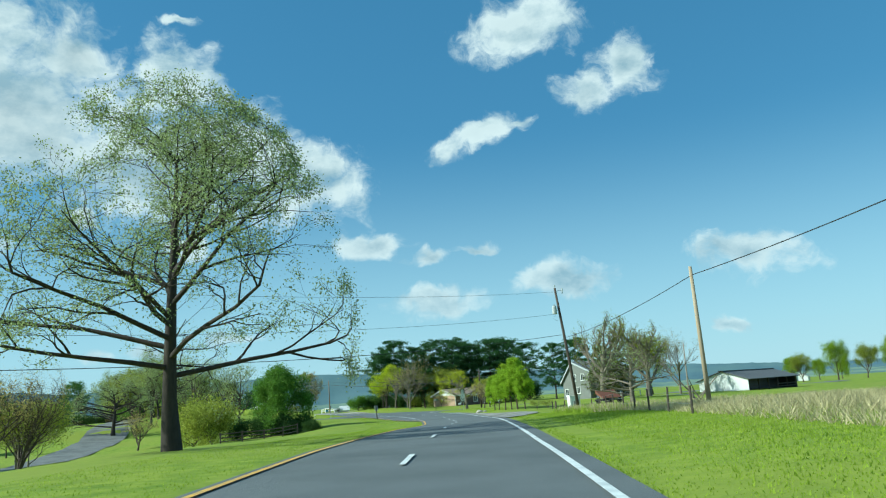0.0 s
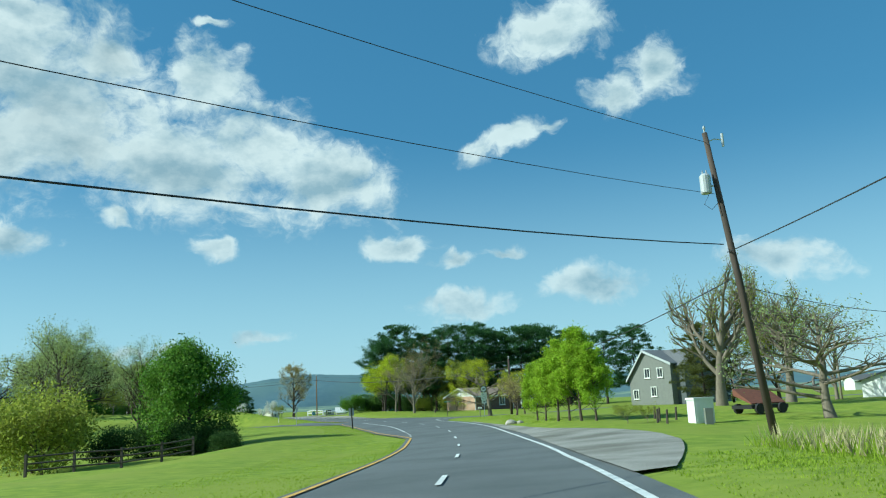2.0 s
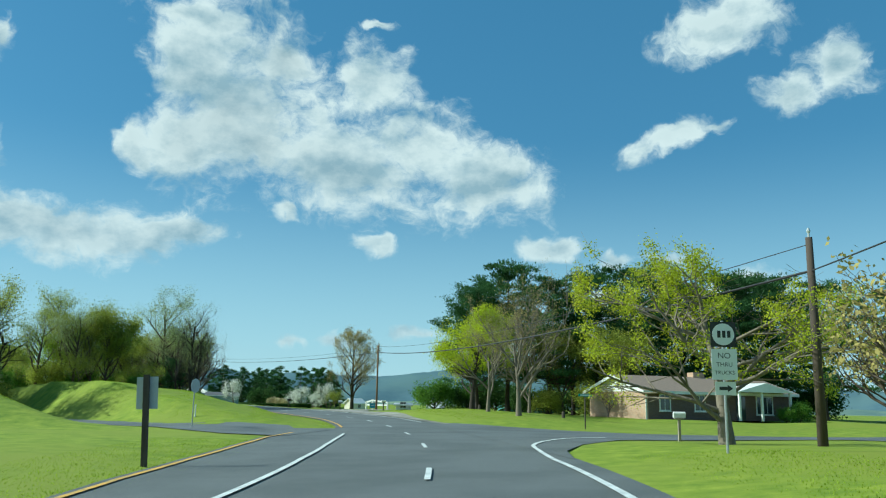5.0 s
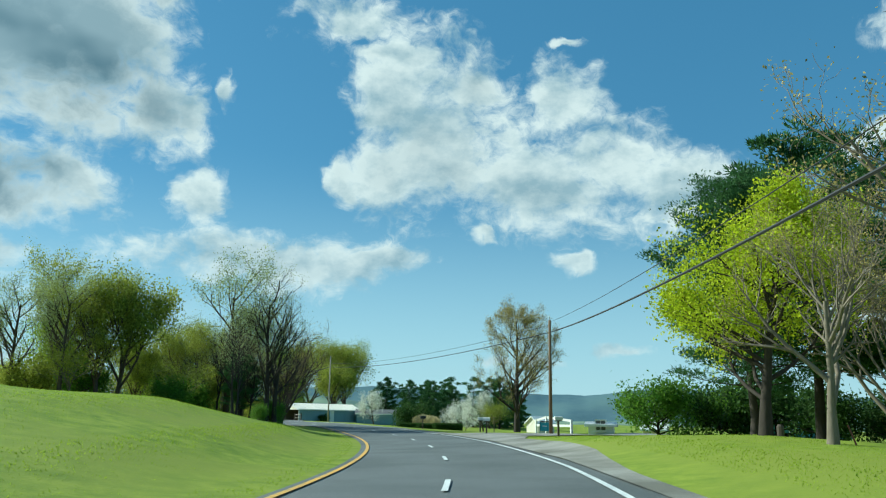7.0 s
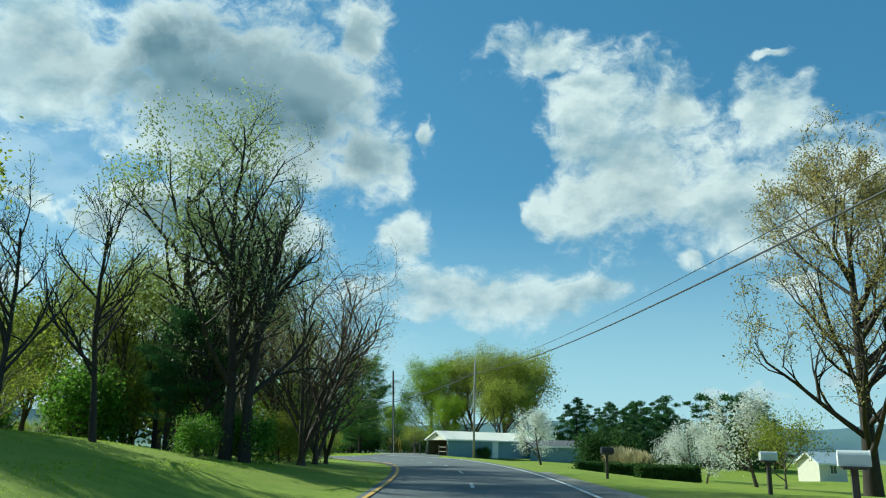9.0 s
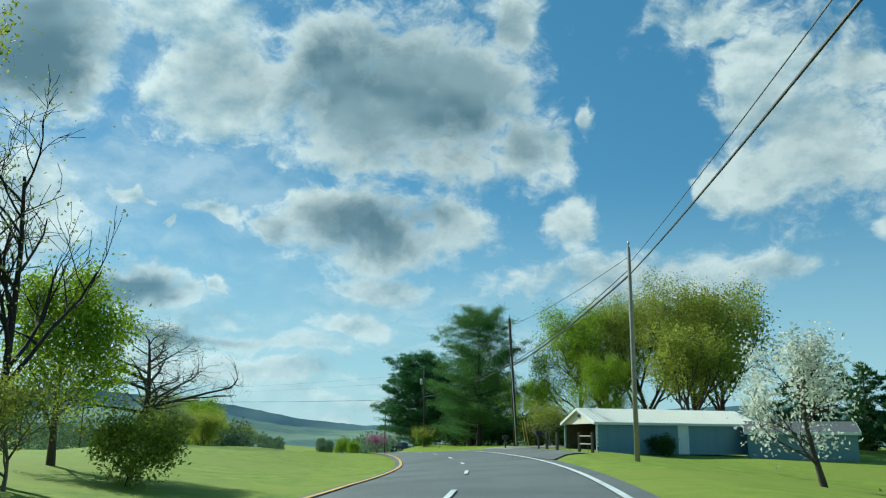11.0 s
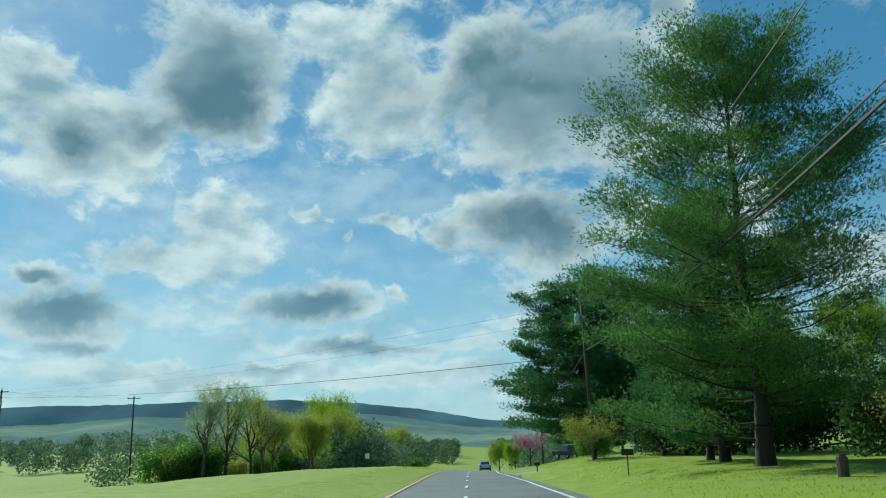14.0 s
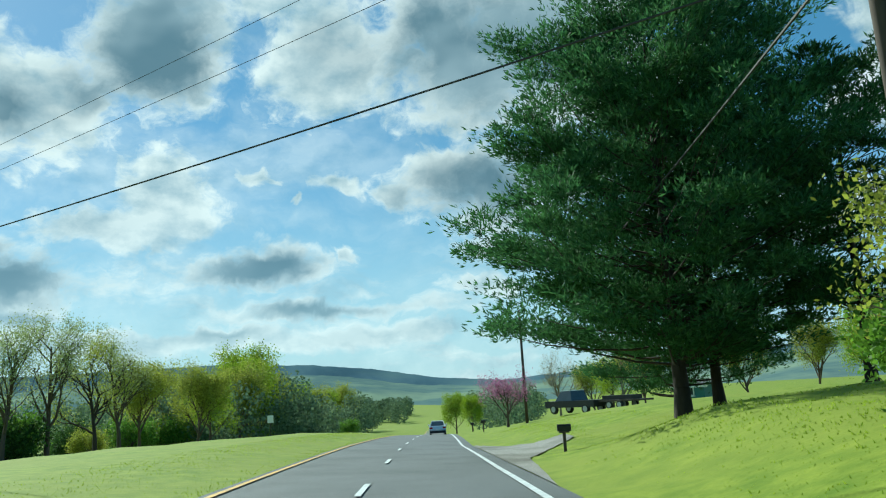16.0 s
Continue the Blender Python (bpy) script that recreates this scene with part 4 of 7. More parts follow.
def tree_kind(name, seed, height, width, wood, leaf, count, size, style="round", spread=0.25, leaf_label="", r0=0.3, twigs=9, share=1.0):
    """Meshes of one kind of broadleaf tree."""
    if style == "oak":
        s, t = limbs(seed, 11.0, 4, (19, 6, 4, 3), (0.60, 0.5, 0.5, 0.5), (0.95, 0.7, 0.7, 0.7), (0.03, 0.09, 0.18, 0.25), (0.1, 0.01, 0.04, 0.02), r0, first=0.19, taper=(1.3, 1.0), thin=0.4, open_low=0.75, trunk_r_end=0.2, segs=6)
    elif style == "leader":
        s, t = limbs(seed, 12.0, 4, (25, 7, 4, 3), (0.52, 0.5, 0.5, 0.5), (0.95, 0.65, 0.7, 0.7), (0.012, 0.10, 0.18, 0.25), (0.1, 0.035, 0.04, 0.02), r0, first=0.21, taper=(1.25, 0.85), thin=0.34, open_low=0.9, trunk_r_end=0.15, segs=6)
    elif style == "egg":
        s, t = limbs(seed, 9.0, 4, (24, 6, 4, 3), (0.46, 0.5, 0.5, 0.5), (0.78, 0.5, 0.55, 0.6), (0.02, 0.08, 0.14, 0.2), (0.08, 0.09, 0.08, 0.05), r0, first=0.1, taper=(1.15, 0.75), thin=0.42, open_low=0.5, trunk_r_end=0.15, segs=5)
    elif style == "vase":
        s, t = limbs(seed, 5.0, 4, (9, 5, 4, 3), (1.0, 0.6, 0.55, 0.5), (0.55, 0.5, 0.55, 0.6), (0.04, 0.08, 0.12, 0.2), (0.1, 0.16, 0.12, 0.08), r0, first=0.22)
    elif style == "slim":
        s, t = limbs(seed, 8.0, 3, (13, 5, 4), (0.42, 0.55, 0.5), (0.6, 0.55, 0.6), (0.05, 0.12, 0.2), (0.05, 0.16, 0.08), r0, first=0.25)
    elif style == "bush":
        s, t = limbs(seed, 2.2, 2, (22, 6), (0.95, 0.6), (0.95, 0.7), (0.1, 0.16), (0.05, 0.08), r0, first=0.05)
    elif style == "dense":
        s, t = limbs(seed, 6.0, 2, (44, 6), (0.62, 0.45), (1.15, 0.7), (0.03, 0.14), (0.08, 0.10), r0, first=0.04, taper=(1.0, 0.72), thin=0.2, trunk_r_end=0.2, segs=6, open_low=0.3)
    elif style == "pear":
        s, t = limbs(seed, 6.0, 2, (40, 6), (0.42, 0.45), (0.8, 0.6), (0.03, 0.12), (0.08, 0.14), r0, first=0.12, taper=(1.05, 0.9), thin=0.25, trunk_r_end=0.2, segs=6)
    elif style == "stems":
        s, t = limbs(seed, 1.2, 4, (8, 7, 4, 3), (6.0, 0.4, 0.5, 0.5), (0.34, 0.5, 0.6, 0.6), (0.02, 0.05, 0.12, 0.2), (0.03, 0.03, 0.08, 0.05), r0, first=0.1, taper=(1.05, 0.15), thin=0.62, segs=6)
    elif style == "oval":
        s, t = limbs(seed, 9.0, 3, (26, 6, 4), (0.40, 0.5, 0.5), (0.62, 0.55, 0.6), (0.03, 0.09, 0.18), (0.08, 0.14, 0.08), r0, first=0.16, taper=(1.15, 0.75), thin=0.4, trunk_r_end=0.15, segs=6)
    elif style == "stub":
        s, t = limbs(seed, 6.5, 3, (12, 8, 5), (0.75, 0.42, 0.5), (0.6, 0.5, 0.5), (0.05, 0.12, 0.16), (0.1, 0.2, 0.14), r0, first=0.3, trunk_r_end=0.4, thin=0.45)
    else:
        s, t = limbs(seed, 6.0, 3, (15, 7, 4), (0.6, 0.58, 0.5), (0.85, 0.7, 0.7), (0.05, 0.14, 0.2), (0.08, 0.12, 0.06), r0, first=0.14, taper=(1.2, 0.8), thin=0.4, trunk_r_end=0.25)
    s, t = fit_size(s, t, height, width, style in ("oak", "leader"))
    wm = wood_mesh("trunk", s, max_level=twigs)
    wm.materials.append(M[wood])
    lm = None
    if count:
        lm = leaf_mesh("crown", t, count, size, spread, seed + 1, share)
        lm.materials.append(M[leaf])
    return wm, lm, leaf_label


def pine_kind(seed, height, radius, needle, tufts, size, bare=0.12, dome=1.6, levels=22, wide_at=0.2):
    """Trunk, boughs and needle tufts of a white pine with a rounded top."""
    rnd = np.random.RandomState(seed)
    segs_, ends, wts = [], [], []
    pts = [np.array([0, 0, z]) + np.r_[rnd.randn(2) * 0.05, 0] * (z > 0) for z in np.linspace(0, height, 12)]
    r_base = 0.018 * height
    for k in range(11):
        segs_.append((pts[k], pts[k + 1], r_base * (1 - k / 11.5), r_base * (1 - (k + 1) / 11.5), 0))
    for lv in range(levels):
        u = lv / (levels - 1)
        z = height * (bare + (0.97 - bare) * u)
        k = (u - wide_at) / (1 - wide_at) if u > wide_at else (wide_at - u) / wide_at * 0.62
        env = radius * max(1 - k ** dome, 0.0) ** 0.62 + 0.035 * height
        n = 5 + rnd.randint(0, 3)
        a0 = rnd.rand() * 6.28
        for q in range(n):
            a = a0 + 6.28 * q / n + rnd.randn() * 0.3
            ln = env * (0.6 + 0.52 * rnd.rand())
            d = np.array([math.cos(a), math.sin(a), -0.08 + 0.75 * u ** 1.5])
            p = np.array([0, 0, z + rnd.randn() * 0.02 * height])
            rr = 0.0042 * height * (1 - u * 0.75)
            for m in range(4):
                d = unit(d + np.array([0, 0, 0.10]) + rnd.randn(3) * 0.07)
                e = p + d * ln / 4
                segs_.append((p, e, rr * (1 - m / 4.5), rr * (1 - (m + 1) / 4.5), 2))
                if m:
                    ends.append((p, e, ln))
                    wts.append(ln * (0.5 + 0.5 * m))
                p = e
    w = np.array(wts) / np.sum(wts)
    # needles gather in flat pads round points on the boughs, with gaps between
    pads = max(tufts // 46, 60)
    i = rnd.choice(len(ends), pads, p=w)
    a, b = np.array([e[0] for e in ends])[i], np.array([e[1] for e in ends])[i]
    ln = np.array([e[2] for e in ends])[i][:, None]
    d = (b - a) / np.linalg.norm(b - a, axis=1)[:, None]
    flat = np.c_[-d[:, 1], d[:, 0], np.zeros(pads)]
    mid = a + (b - a) * (rnd.rand(pads, 1) * 1.25) + flat * rnd.randn(pads, 1) * 0.13 * ln
    big = (0.022 * height) * (0.7 + 0.7 * rnd.rand(pads))
    j = rnd.randint(0, pads, tufts)
    v = rnd.randn(tufts, 3) * np.array([1.0, 1.0, 0.42])
    c = mid[j] + v * big[j][:, None] + np.c_[np.zeros((tufts, 2)), 0.5 * big[j]]
    d = d[j] * 0.5 + v * np.array([0.5, 0.5, 0.3]) + np.array([0, 0, 0.55])
    per = 3
    c, d = np.repeat(c, per, 0), np.repeat(d, per, 0)
    n = len(c)
    d = d + rnd.randn(n, 3) * 0.55
    d /= np.linalg.norm(d, axis=1)[:, None]
    w = np.cross(d, rnd.randn(n, 3))
    w /= np.linalg.norm(w, axis=1)[:, None]
    ln = size * (0.7 + 0.7 * rnd.rand(n, 1))
    w *= size * 0.11
    v = np.stack([c - w * 0.6, c + d * ln * 0.6 - w, c + d * ln, c + d * ln * 0.5 + w], 1)
    wm = wood_mesh("trunk", segs_, 1.3)
    wm.materials.append(M["bark_dark"])
    lm = quads("crown", v)
    lm.materials.append(M[needle])
    return wm, lm, ""


def plant(kind, x, y, label, category="tree", name="tree", scale=1.0, turn=0.0, group="", tall=1.0, sink=0.05):
    wm, lm, leaf_label = kind
    root = thing(name, x, y, ground_z(x, y) - sink, label, category, group)
    root.matrix_world = pose(x, y, ground_z(x, y) - sink, 0, 0, turn) @ Matrix.Diagonal((scale, scale, scale * tall, 1))
    t = new("trunk", wm)
    t.parent = root
    if lm:
        c = new("crown", lm)
        c.parent = root
        if leaf_label:
            c["label"] = leaf_label
    return root


K = {}
K["oak"] = tree_kind("oak", 11, 16.4, 16.2, "bark_dark", "leaf_sage", 70000, 0.05, "leader", 0.2, "sparse young leaves", r0=0.38)
K["oak_far"] = tree_kind("oak", 17, 11.0, 15.0, "bark_dark", "leaf_sage", 5000, 0.12, "oak", 0.25, "sparse young leaves", r0=0.40, twigs=3)
K["maple"] = tree_kind("maple", 23, 10.6, 7.8, "bark_dark", "leaf_lime", 34000, 0.075, "oval", 0.34, "lime green leaves", r0=0.27, twigs=2)
K["bare"] = tree_kind("bare", 31, 12.0, 7.6, "bark_pale", "leaf_rust", 6000, 0.04, "vase", 0.2, "few rusty buds", r0=0.2, twigs=4)
K["slim"] = tree_kind("slim", 37, 13.0, 6.0, "bark", "leaf_sage", 7000, 0.075, "slim", 0.35, "thin young leaves", r0=0.22, twigs=2)
K["slim_near"] = tree_kind("slim", 38, 13.0, 6.0, "bark", "leaf_sage", 14000, 0.06, "slim", 0.34, "thin young leaves", r0=0.2, twigs=2)
K["slim2_near"] = tree_kind("slim", 42, 12.0, 6.0, "bark_dark", "leaf_olive", 13000, 0.06, "slim", 0.34, "thin olive leaves", r0=0.18, twigs=2)
K["sapling"] = tree_kind("sapling", 44, 8.0, 3.4, "bark_dark", "leaf_sage", 900, 0.04, "slim", 0.2, "few young leaves", r0=0.09)
K["slim2"] = tree_kind("slim", 41, 12.0, 6.5, "bark_dark", "leaf_olive", 7000, 0.075, "slim", 0.4, "thin olive leaves", r0=0.2, twigs=2)
K["budding"] = tree_kind("budding", 43, 11.3, 7.6, "bark_dark", "leaf_rust", 36000, 0.038, "egg", 0.16, "orange buds", r0=0.25)
K["stems"] = tree_kind("stems", 46, 11.5, 8.0, "bark", "leaf_rust", 6000, 0.036, "stems", 0.24, "few rusty young leaves", r0=0.2, twigs=4)
K["stems_green"] = tree_kind("stems", 48, 9.0, 6.5, "bark", "leaf_olive", 9000, 0.045, "stems", 0.26, "thin olive leaves", r0=0.15, twigs=3)
K["bare_dark"] = tree_kind("bare", 45, 12.0, 4.8, "bark_dark", "leaf_sage", 4500, 0.04, "slim", 0.24, "few young leaves", r0=0.19)
K["pear"] = tree_kind("pear", 47, 6.0, 2.5, "bark", "leaf_pear", 22000, 0.062, "pear", 0.15, "dense bright leaves", r0=0.09, twigs=1)
K["bush"] = tree_kind("bush", 53, 9.4, 7.2, "bark_dark", "leaf_green", 42000, 0.11, "dense", 0.46, "dense green leaves", r0=0.24, twigs=1)
K["olive"] = tree_kind("olive", 59, 15.0, 9.5, "bark", "leaf_olive", 18000, 0.13, "vase", 0.55, "olive yellow leaves", r0=0.28, twigs=2)
K["green"] = tree_kind("green", 61, 14.0, 8.5, "bark", "leaf_fresh", 18000, 0.13, "round", 0.6, "young green leaves", r0=0.26, twigs=2)
K["yellow"] = tree_kind("yellow", 67, 8.6, 10.5, "bark_pale", "leaf_yellow", 26000, 0.046, "round", 0.17, "loose yellow green leaves", r0=0.26, share=0.22)
K["stub"] = tree_kind("stub", 71, 11.6, 6.8, "bark_pale", "leaf_olive", 6000, 0.06, "stub", 0.2, "few rusty buds", r0=0.42)
K["sprawl"] = tree_kind("sprawl", 73, 7.0, 9.5, "bark_pale", "leaf_sage", 1500, 0.07, "oak", 0.2, "few pale buds", r0=0.28, twigs=3)
K["dogwood"] = tree_kind("dogwood", 79, 4.6, 3.6, "bark", "petal_white", 4200, 0.065, "round", 0.2, "white blossom", r0=0.09, twigs=2)
K["redbud"] = tree_kind("redbud", 83, 5.2, 5.0, "bark", "petal_pink", 4200, 0.06, "vase", 0.2, "pink blossom", r0=0.12, twigs=3)
K["shrub"] = tree_kind("shrub", 89, 3.4, 3.6, "bark", "leaf_green", 6500, 0.09, "bush", 0.3, "green leaves", r0=0.08, twigs=1)
K["shrub_olive"] = tree_kind("shrub", 97, 4.5, 4.5, "bark", "leaf_olive", 9000, 0.09, "bush", 0.34, "olive leaves", r0=0.08, twigs=1)
K["bare_small"] = tree_kind("bare", 101, 4.2, 3.6, "bark", "leaf_rust", 1500, 0.06, "vase", 0.14, "reddish buds", r0=0.1, twigs=3)
K["dark_shrub"] = tree_kind("shrub", 103, 3.0, 3.6, "bark_dark", "leaf_dark", 6500, 0.09, "bush", 0.32, "dark leaves", r0=0.08, twigs=1)
K["near_shrub"] = tree_kind("shrub", 105, 3.2, 3.8, "bark_dark", "leaf_green", 9000, 0.085, "bush", 0.28, "green leaves", r0=0.08, twigs=1)
K["pine"] = pine_kind(107, 15.0, 4.6, "needle_dark", 9000, 0.36, 0.25, 2.6, 16, 0.35)
K["pine_b"] = pine_kind(109, 14.2, 4.2, "needle", 46000, 0.17, 0.08, 1.8, 24, 0.2)
K["pine_a"] = pine_kind(110, 14.2, 5.0, "needle_sunlit", 80000, 0.125, 0.12, 2.3, 22, 0.25)
K["near_dark"] = tree_kind("shrub", 106, 3.2, 3.8, "bark_dark", "leaf_dark", 9000, 0.085, "bush", 0.3, "dark leaves", r0=0.08, twigs=1)
K["pine_near"] = pine_kind(108, 15.0, 4.6, "needle_dark", 46000, 0.19, 0.22, 2.2, 20, 0.35)
K["oak_meadow"] = tree_kind("oak", 19, 11.0, 15.0, "bark_dark", "leaf_sage", 4000, 0.05, "oak", 0.2, "sparse young leaves", r0=0.36)
K["green_near"] = tree_kind("green", 61, 14.0, 8.5, "bark", "leaf_fresh", 42000, 0.075, "round", 0.45, "young green leaves", r0=0.26, share=0.7, twigs=2)
K["olive_near"] = tree_kind("olive", 59, 15.0, 9.5, "bark", "leaf_olive", 42000, 0.075, "vase", 0.5, "olive yellow leaves", r0=0.28, share=0.8, twigs=3)
K["thin_shrub"] = tree_kind("shrub", 98, 4.5, 4.5, "bark_pale", "leaf_olive", 5000, 0.055, "vase", 0.22, "thin olive leaves", r0=0.07, twigs=3)
K["pine_c"] = pine_kind(113, 15.0, 6.8, "needle", 60000, 0.22, 0.15, 1.8, 24, 0.25)
K["cedar"] = pine_kind(131, 7.6, 2.6, "cedar", 9000, 0.2, 0.06, 1.7, 18, 0.12)
K["spruce"] = pine_kind(127, 9.0, 3.4, "needle_dark", 3000, 0.42, 0.06, 1.5, 12, 0.15)

OAK = "large oak with spreading dark limbs and sparse young leaves"
plant(K["oak"], -11.6, 34.8, OAK, turn=200)
plant(K["oak_meadow"], -121.5, 238.5, "wide oak with sparse leaves standing in the meadow", turn=70, scale=0.96)
# bushes and slim trees on the slope of the median
plant(K["bush"], -22.2, 110.0, "dense dark green tree on the grass slope", turn=30, scale=0.94)
# dark leaves here carry the shade on the lower half of the tree
for x, y, k in ((-22.2, 107.6, 0.9), (-19.7, 108.8, 0.8), (-24.8, 108.0, 0.95), (-27.4, 107.0, 0.9), (-20.8, 106.8, 0.6), (-17.6, 104.6, 0.5)):
    plant(K["dark_shrub"], x, y, "dense low shrub, leaves darkened for the shaded foot of the tree", "shrub", "shrub", k, k * 700)
plant(K["shrub_olive"], -28.5, 99.0, "olive leaved shrub on the grass slope", "shrub", "shrub", 1.35, 10)
plant(K["shrub_olive"], -33.0, 106.0, "olive leaved shrub on the grass slope", "shrub", "shrub", 1.5, 150)
plant(K["slim"], -35.4, 115.0, "slim tree with thin pale leaves", scale=0.95, turn=40)
plant(K["slim"], -31.0, 121.0, "slim tree with thin pale leaves", scale=0.8, turn=190)
plant(K["bare_small"], -41.0, 108.0, "small tree with reddish buds", scale=1.3, turn=15)
for i, (x, y, kind, k) in enumerate(((-27.0, 46.0, "stems", 0.5), (-29.5, 50.0, "stems_green", 0.6), (-31.0, 45.0, "bare_small", 1.3), (-26.5, 52.0, "thin_shrub", 0.9), (-33.0, 54.0, "slim2", 0.6), (-55.0, 88.0, "olive", 0.55), (-60.0, 96.0, "slim2", 0.7), (-54.0, 78.0, "slim2", 0.6), (-64.0, 84.0, "olive", 0.6), (-58.0, 70.0, "olive", 0.5))):
    plant(K[kind], x, y, "roadside tree with young leaves on the slope", scale=k, turn=i * 71, group="trees on the slope")
plant(K["dark_shrub"], -17.2, 104.5, "small dark shrub on the verge", "shrub", "shrub", 0.45)
for x, y, kind, k in ((-20.8, 40.0, "stems", 0.5), (-22.8, 44.0, "stems", 0.55), (-21.6, 41.6, "thin_shrub", 0.9), (-24.6, 47.0, "thin_shrub", 1.0), (-22.0, 38.6, "bare_small", 1.2)):
    plant(K[kind], x, y, "bare brown thicket at the foot of the verge", "shrub", "shrub", k, k * 900, group="thicket beside the oak")
for i, (x, y, k) in enumerate(((80.0, 184.0, 0.45), (87.0, 182.0, 0.62), (92.0, 179.0, 0.5), (97.0, 176.0, 0.6), (103.0, 182.0, 0.66))):
    plant(K["green" if i % 2 else "olive"], x, y, "leafy tree at the far edge of the field", scale=k, turn=i * 73, group="trees beyond the field")
far_rnd = random.Random(5)
for _ in range(16):
    x, y = far_rnd.uniform(-75, -48), far_rnd.uniform(70, 150)
    plant(K[far_rnd.choice(("shrub_olive", "slim2", "olive", "bush"))], x - 12, y, "roadside tree with young leaves beyond the carriageway", scale=far_rnd.uniform(0.45, 0.8), turn=far_rnd.uniform(0, 360), group="trees beyond the carriageway")
# right side before the junction
plant(K["sprawl"], 19.5, 86.0, "bare sprawling tree with pale twigs", turn=60)
plant(K["stub"], 20.5, 107.6, "thick lopped tree with budding shoots", turn=20)
plant(K["stub"], 27.5, 112.0, "thick lopped tree with budding shoots", turn=140, scale=0.92)
plant(K["olive"], 31.0, 124.0, "tree with olive young leaves behind the lopped trees", scale=0.62, turn=30)
plant(K["bare"], 33.0, 116.0, "bare grey tree beside the lopped trees", turn=200, scale=0.85)
plant(K["cedar"], 23.4, 122.5, "olive brown cedar standing before the grey house", turn=70)
plant(K["cedar"], 26.6, 124.0, "olive brown cedar standing before the grey house", scale=0.85, turn=170)
ROW = "young tree with dense bright green leaves in a row"
for i, (x, y, k) in enumerate(((9.0, 95.7, 0.82), (8.2, 96.9, 1.0), (7.6, 98.3, 0.84), (6.9, 98.9, 0.9), (6.3, 101.6, 0.72), (5.9, 104.0, 0.7))):
    plant(K["pear"], x, y, ROW, scale=k, turn=i * 67, group="row of young trees")
for x, y, k in ((9.65, 88.7, 0.3), (10.95, 89.7, 0.27)):
    plant(K["thin_shrub"], x, y, "small leafy sapling on the lawn", "sapling", "sapling", k, k * 900, group="saplings on the lawn")
plant(K["bare_small"], 5.4, 124.0, "small tree with reddish buds", turn=10)
plant(K["bare_small"], 6.5, 129.0, "small tree with reddish buds", turn=100, scale=0.9)
plant(K["yellow"], 3.0, 135.4, "spreading tree with yellow green leaves and grey limbs", turn=110, scale=0.86, tall=0.95)
# the brick house's wood
for i, (x, y, k) in enumerate(((-15.4, 191.9, 0.86), (-12.5, 194.5, 0.95), (-8.0, 193.0, 0.98), (-3.2, 197.0, 1.02), (1.5, 196.0, 0.95), (6.0, 199.0, 1.0), (10.5, 197.0, 0.97), (15.0, 199.0, 0.9), (19.0, 195.0, 0.95), (25.0, 190.0, 0.82), (30.0, 189.0, 0.8), (-6.0, 200.0, 0.97), (4.0, 204.0, 1.0), (13.0, 204.0, 0.95))):
    plant(K["pine_near" if i == 0 else "pine"], x, y, "tall dark pine in a dense row", scale=k * (1 + 0.09 * math.sin(i * 2.1)), turn=i * 53, group="pine row")
plant(K["maple"], -13.8, 180.8, "round maple with fresh lime green leaves", scale=0.86)
plant(K["bare"], -8.0, 169.0, "tall bare tree with pale grey branches", turn=40)
plant(K["bare"], -11.5, 176.0, "tall bare tree with pale grey branches", turn=130, scale=0.8)
plant(K["bare"], -9.5, 188.5, "tall bare tree with pale grey branches", turn=230, scale=0.85)
plant(K["olive_near"], -6.5, 192.5, "tree with olive young leaves beside the pines", scale=0.62, turn=30)
plant(K["olive"], -1.0, 191.0, "tree with olive young leaves beside the pines", scale=0.6, turn=120)
for i in range(13):
    plant(K["dark_shrub"], -19 + i * 3.3, 206 + 1.5 * math.sin(i * 2.3), "dark hedge shrub behind the pine row", "shrub", "shrub", 1.25 + 0.2 * math.sin(i * 1.7), i * 47, group="hedge behind the pines")
for x, y, k in ((-8.0, 190.0, 0.9), (-3.5, 188.0, 1.1)):
    plant(K["shrub_olive"], x, y, "leafy undergrowth shrub below the pines", "shrub", "shrub", k * 0.7, k * 500)
# the yard by the driveway
plant(K["budding"], -36.7, 214.0, "tall tree with orange buds beside the driveway", turn=10)
plant(K["thin_shrub"], -41.0, 219.0, "olive leaved shrub beside the driveway", "shrub", "shrub", 0.7, 20)
plant(K["dogwood"], -42.4, 219.8, "dogwood with pale blossom", scale=0.8, turn=30)
plant(K["dogwood"], -56.5, 244.5, "dogwood in white blossom", scale=0.9, turn=80)
plant(K["dogwood"], -60.5, 249.0, "dogwood in white blossom", scale=0.8, turn=150)
plant(K["dogwood"], -69.0, 243.2, "dogwood in white blossom on the lawn", scale=1.02, turn=10)
plant(K["dogwood"], -46.8, 225.0, "dogwood in white blossom", scale=0.52, turn=200)
plant(K["dark_shrub"], -66.5, 250.0, "dark round shrub on the lawn", "shrub", "shrub", 1.4, 20)
plant(K["near_shrub"], -22.5, 203.0, "round green tree on the lawn", "tree", "tree", 1.15, 40)
plant(K["near_shrub"], -18.5, 207.0, "round green tree on the lawn", "tree", "tree", 1.1, 140)
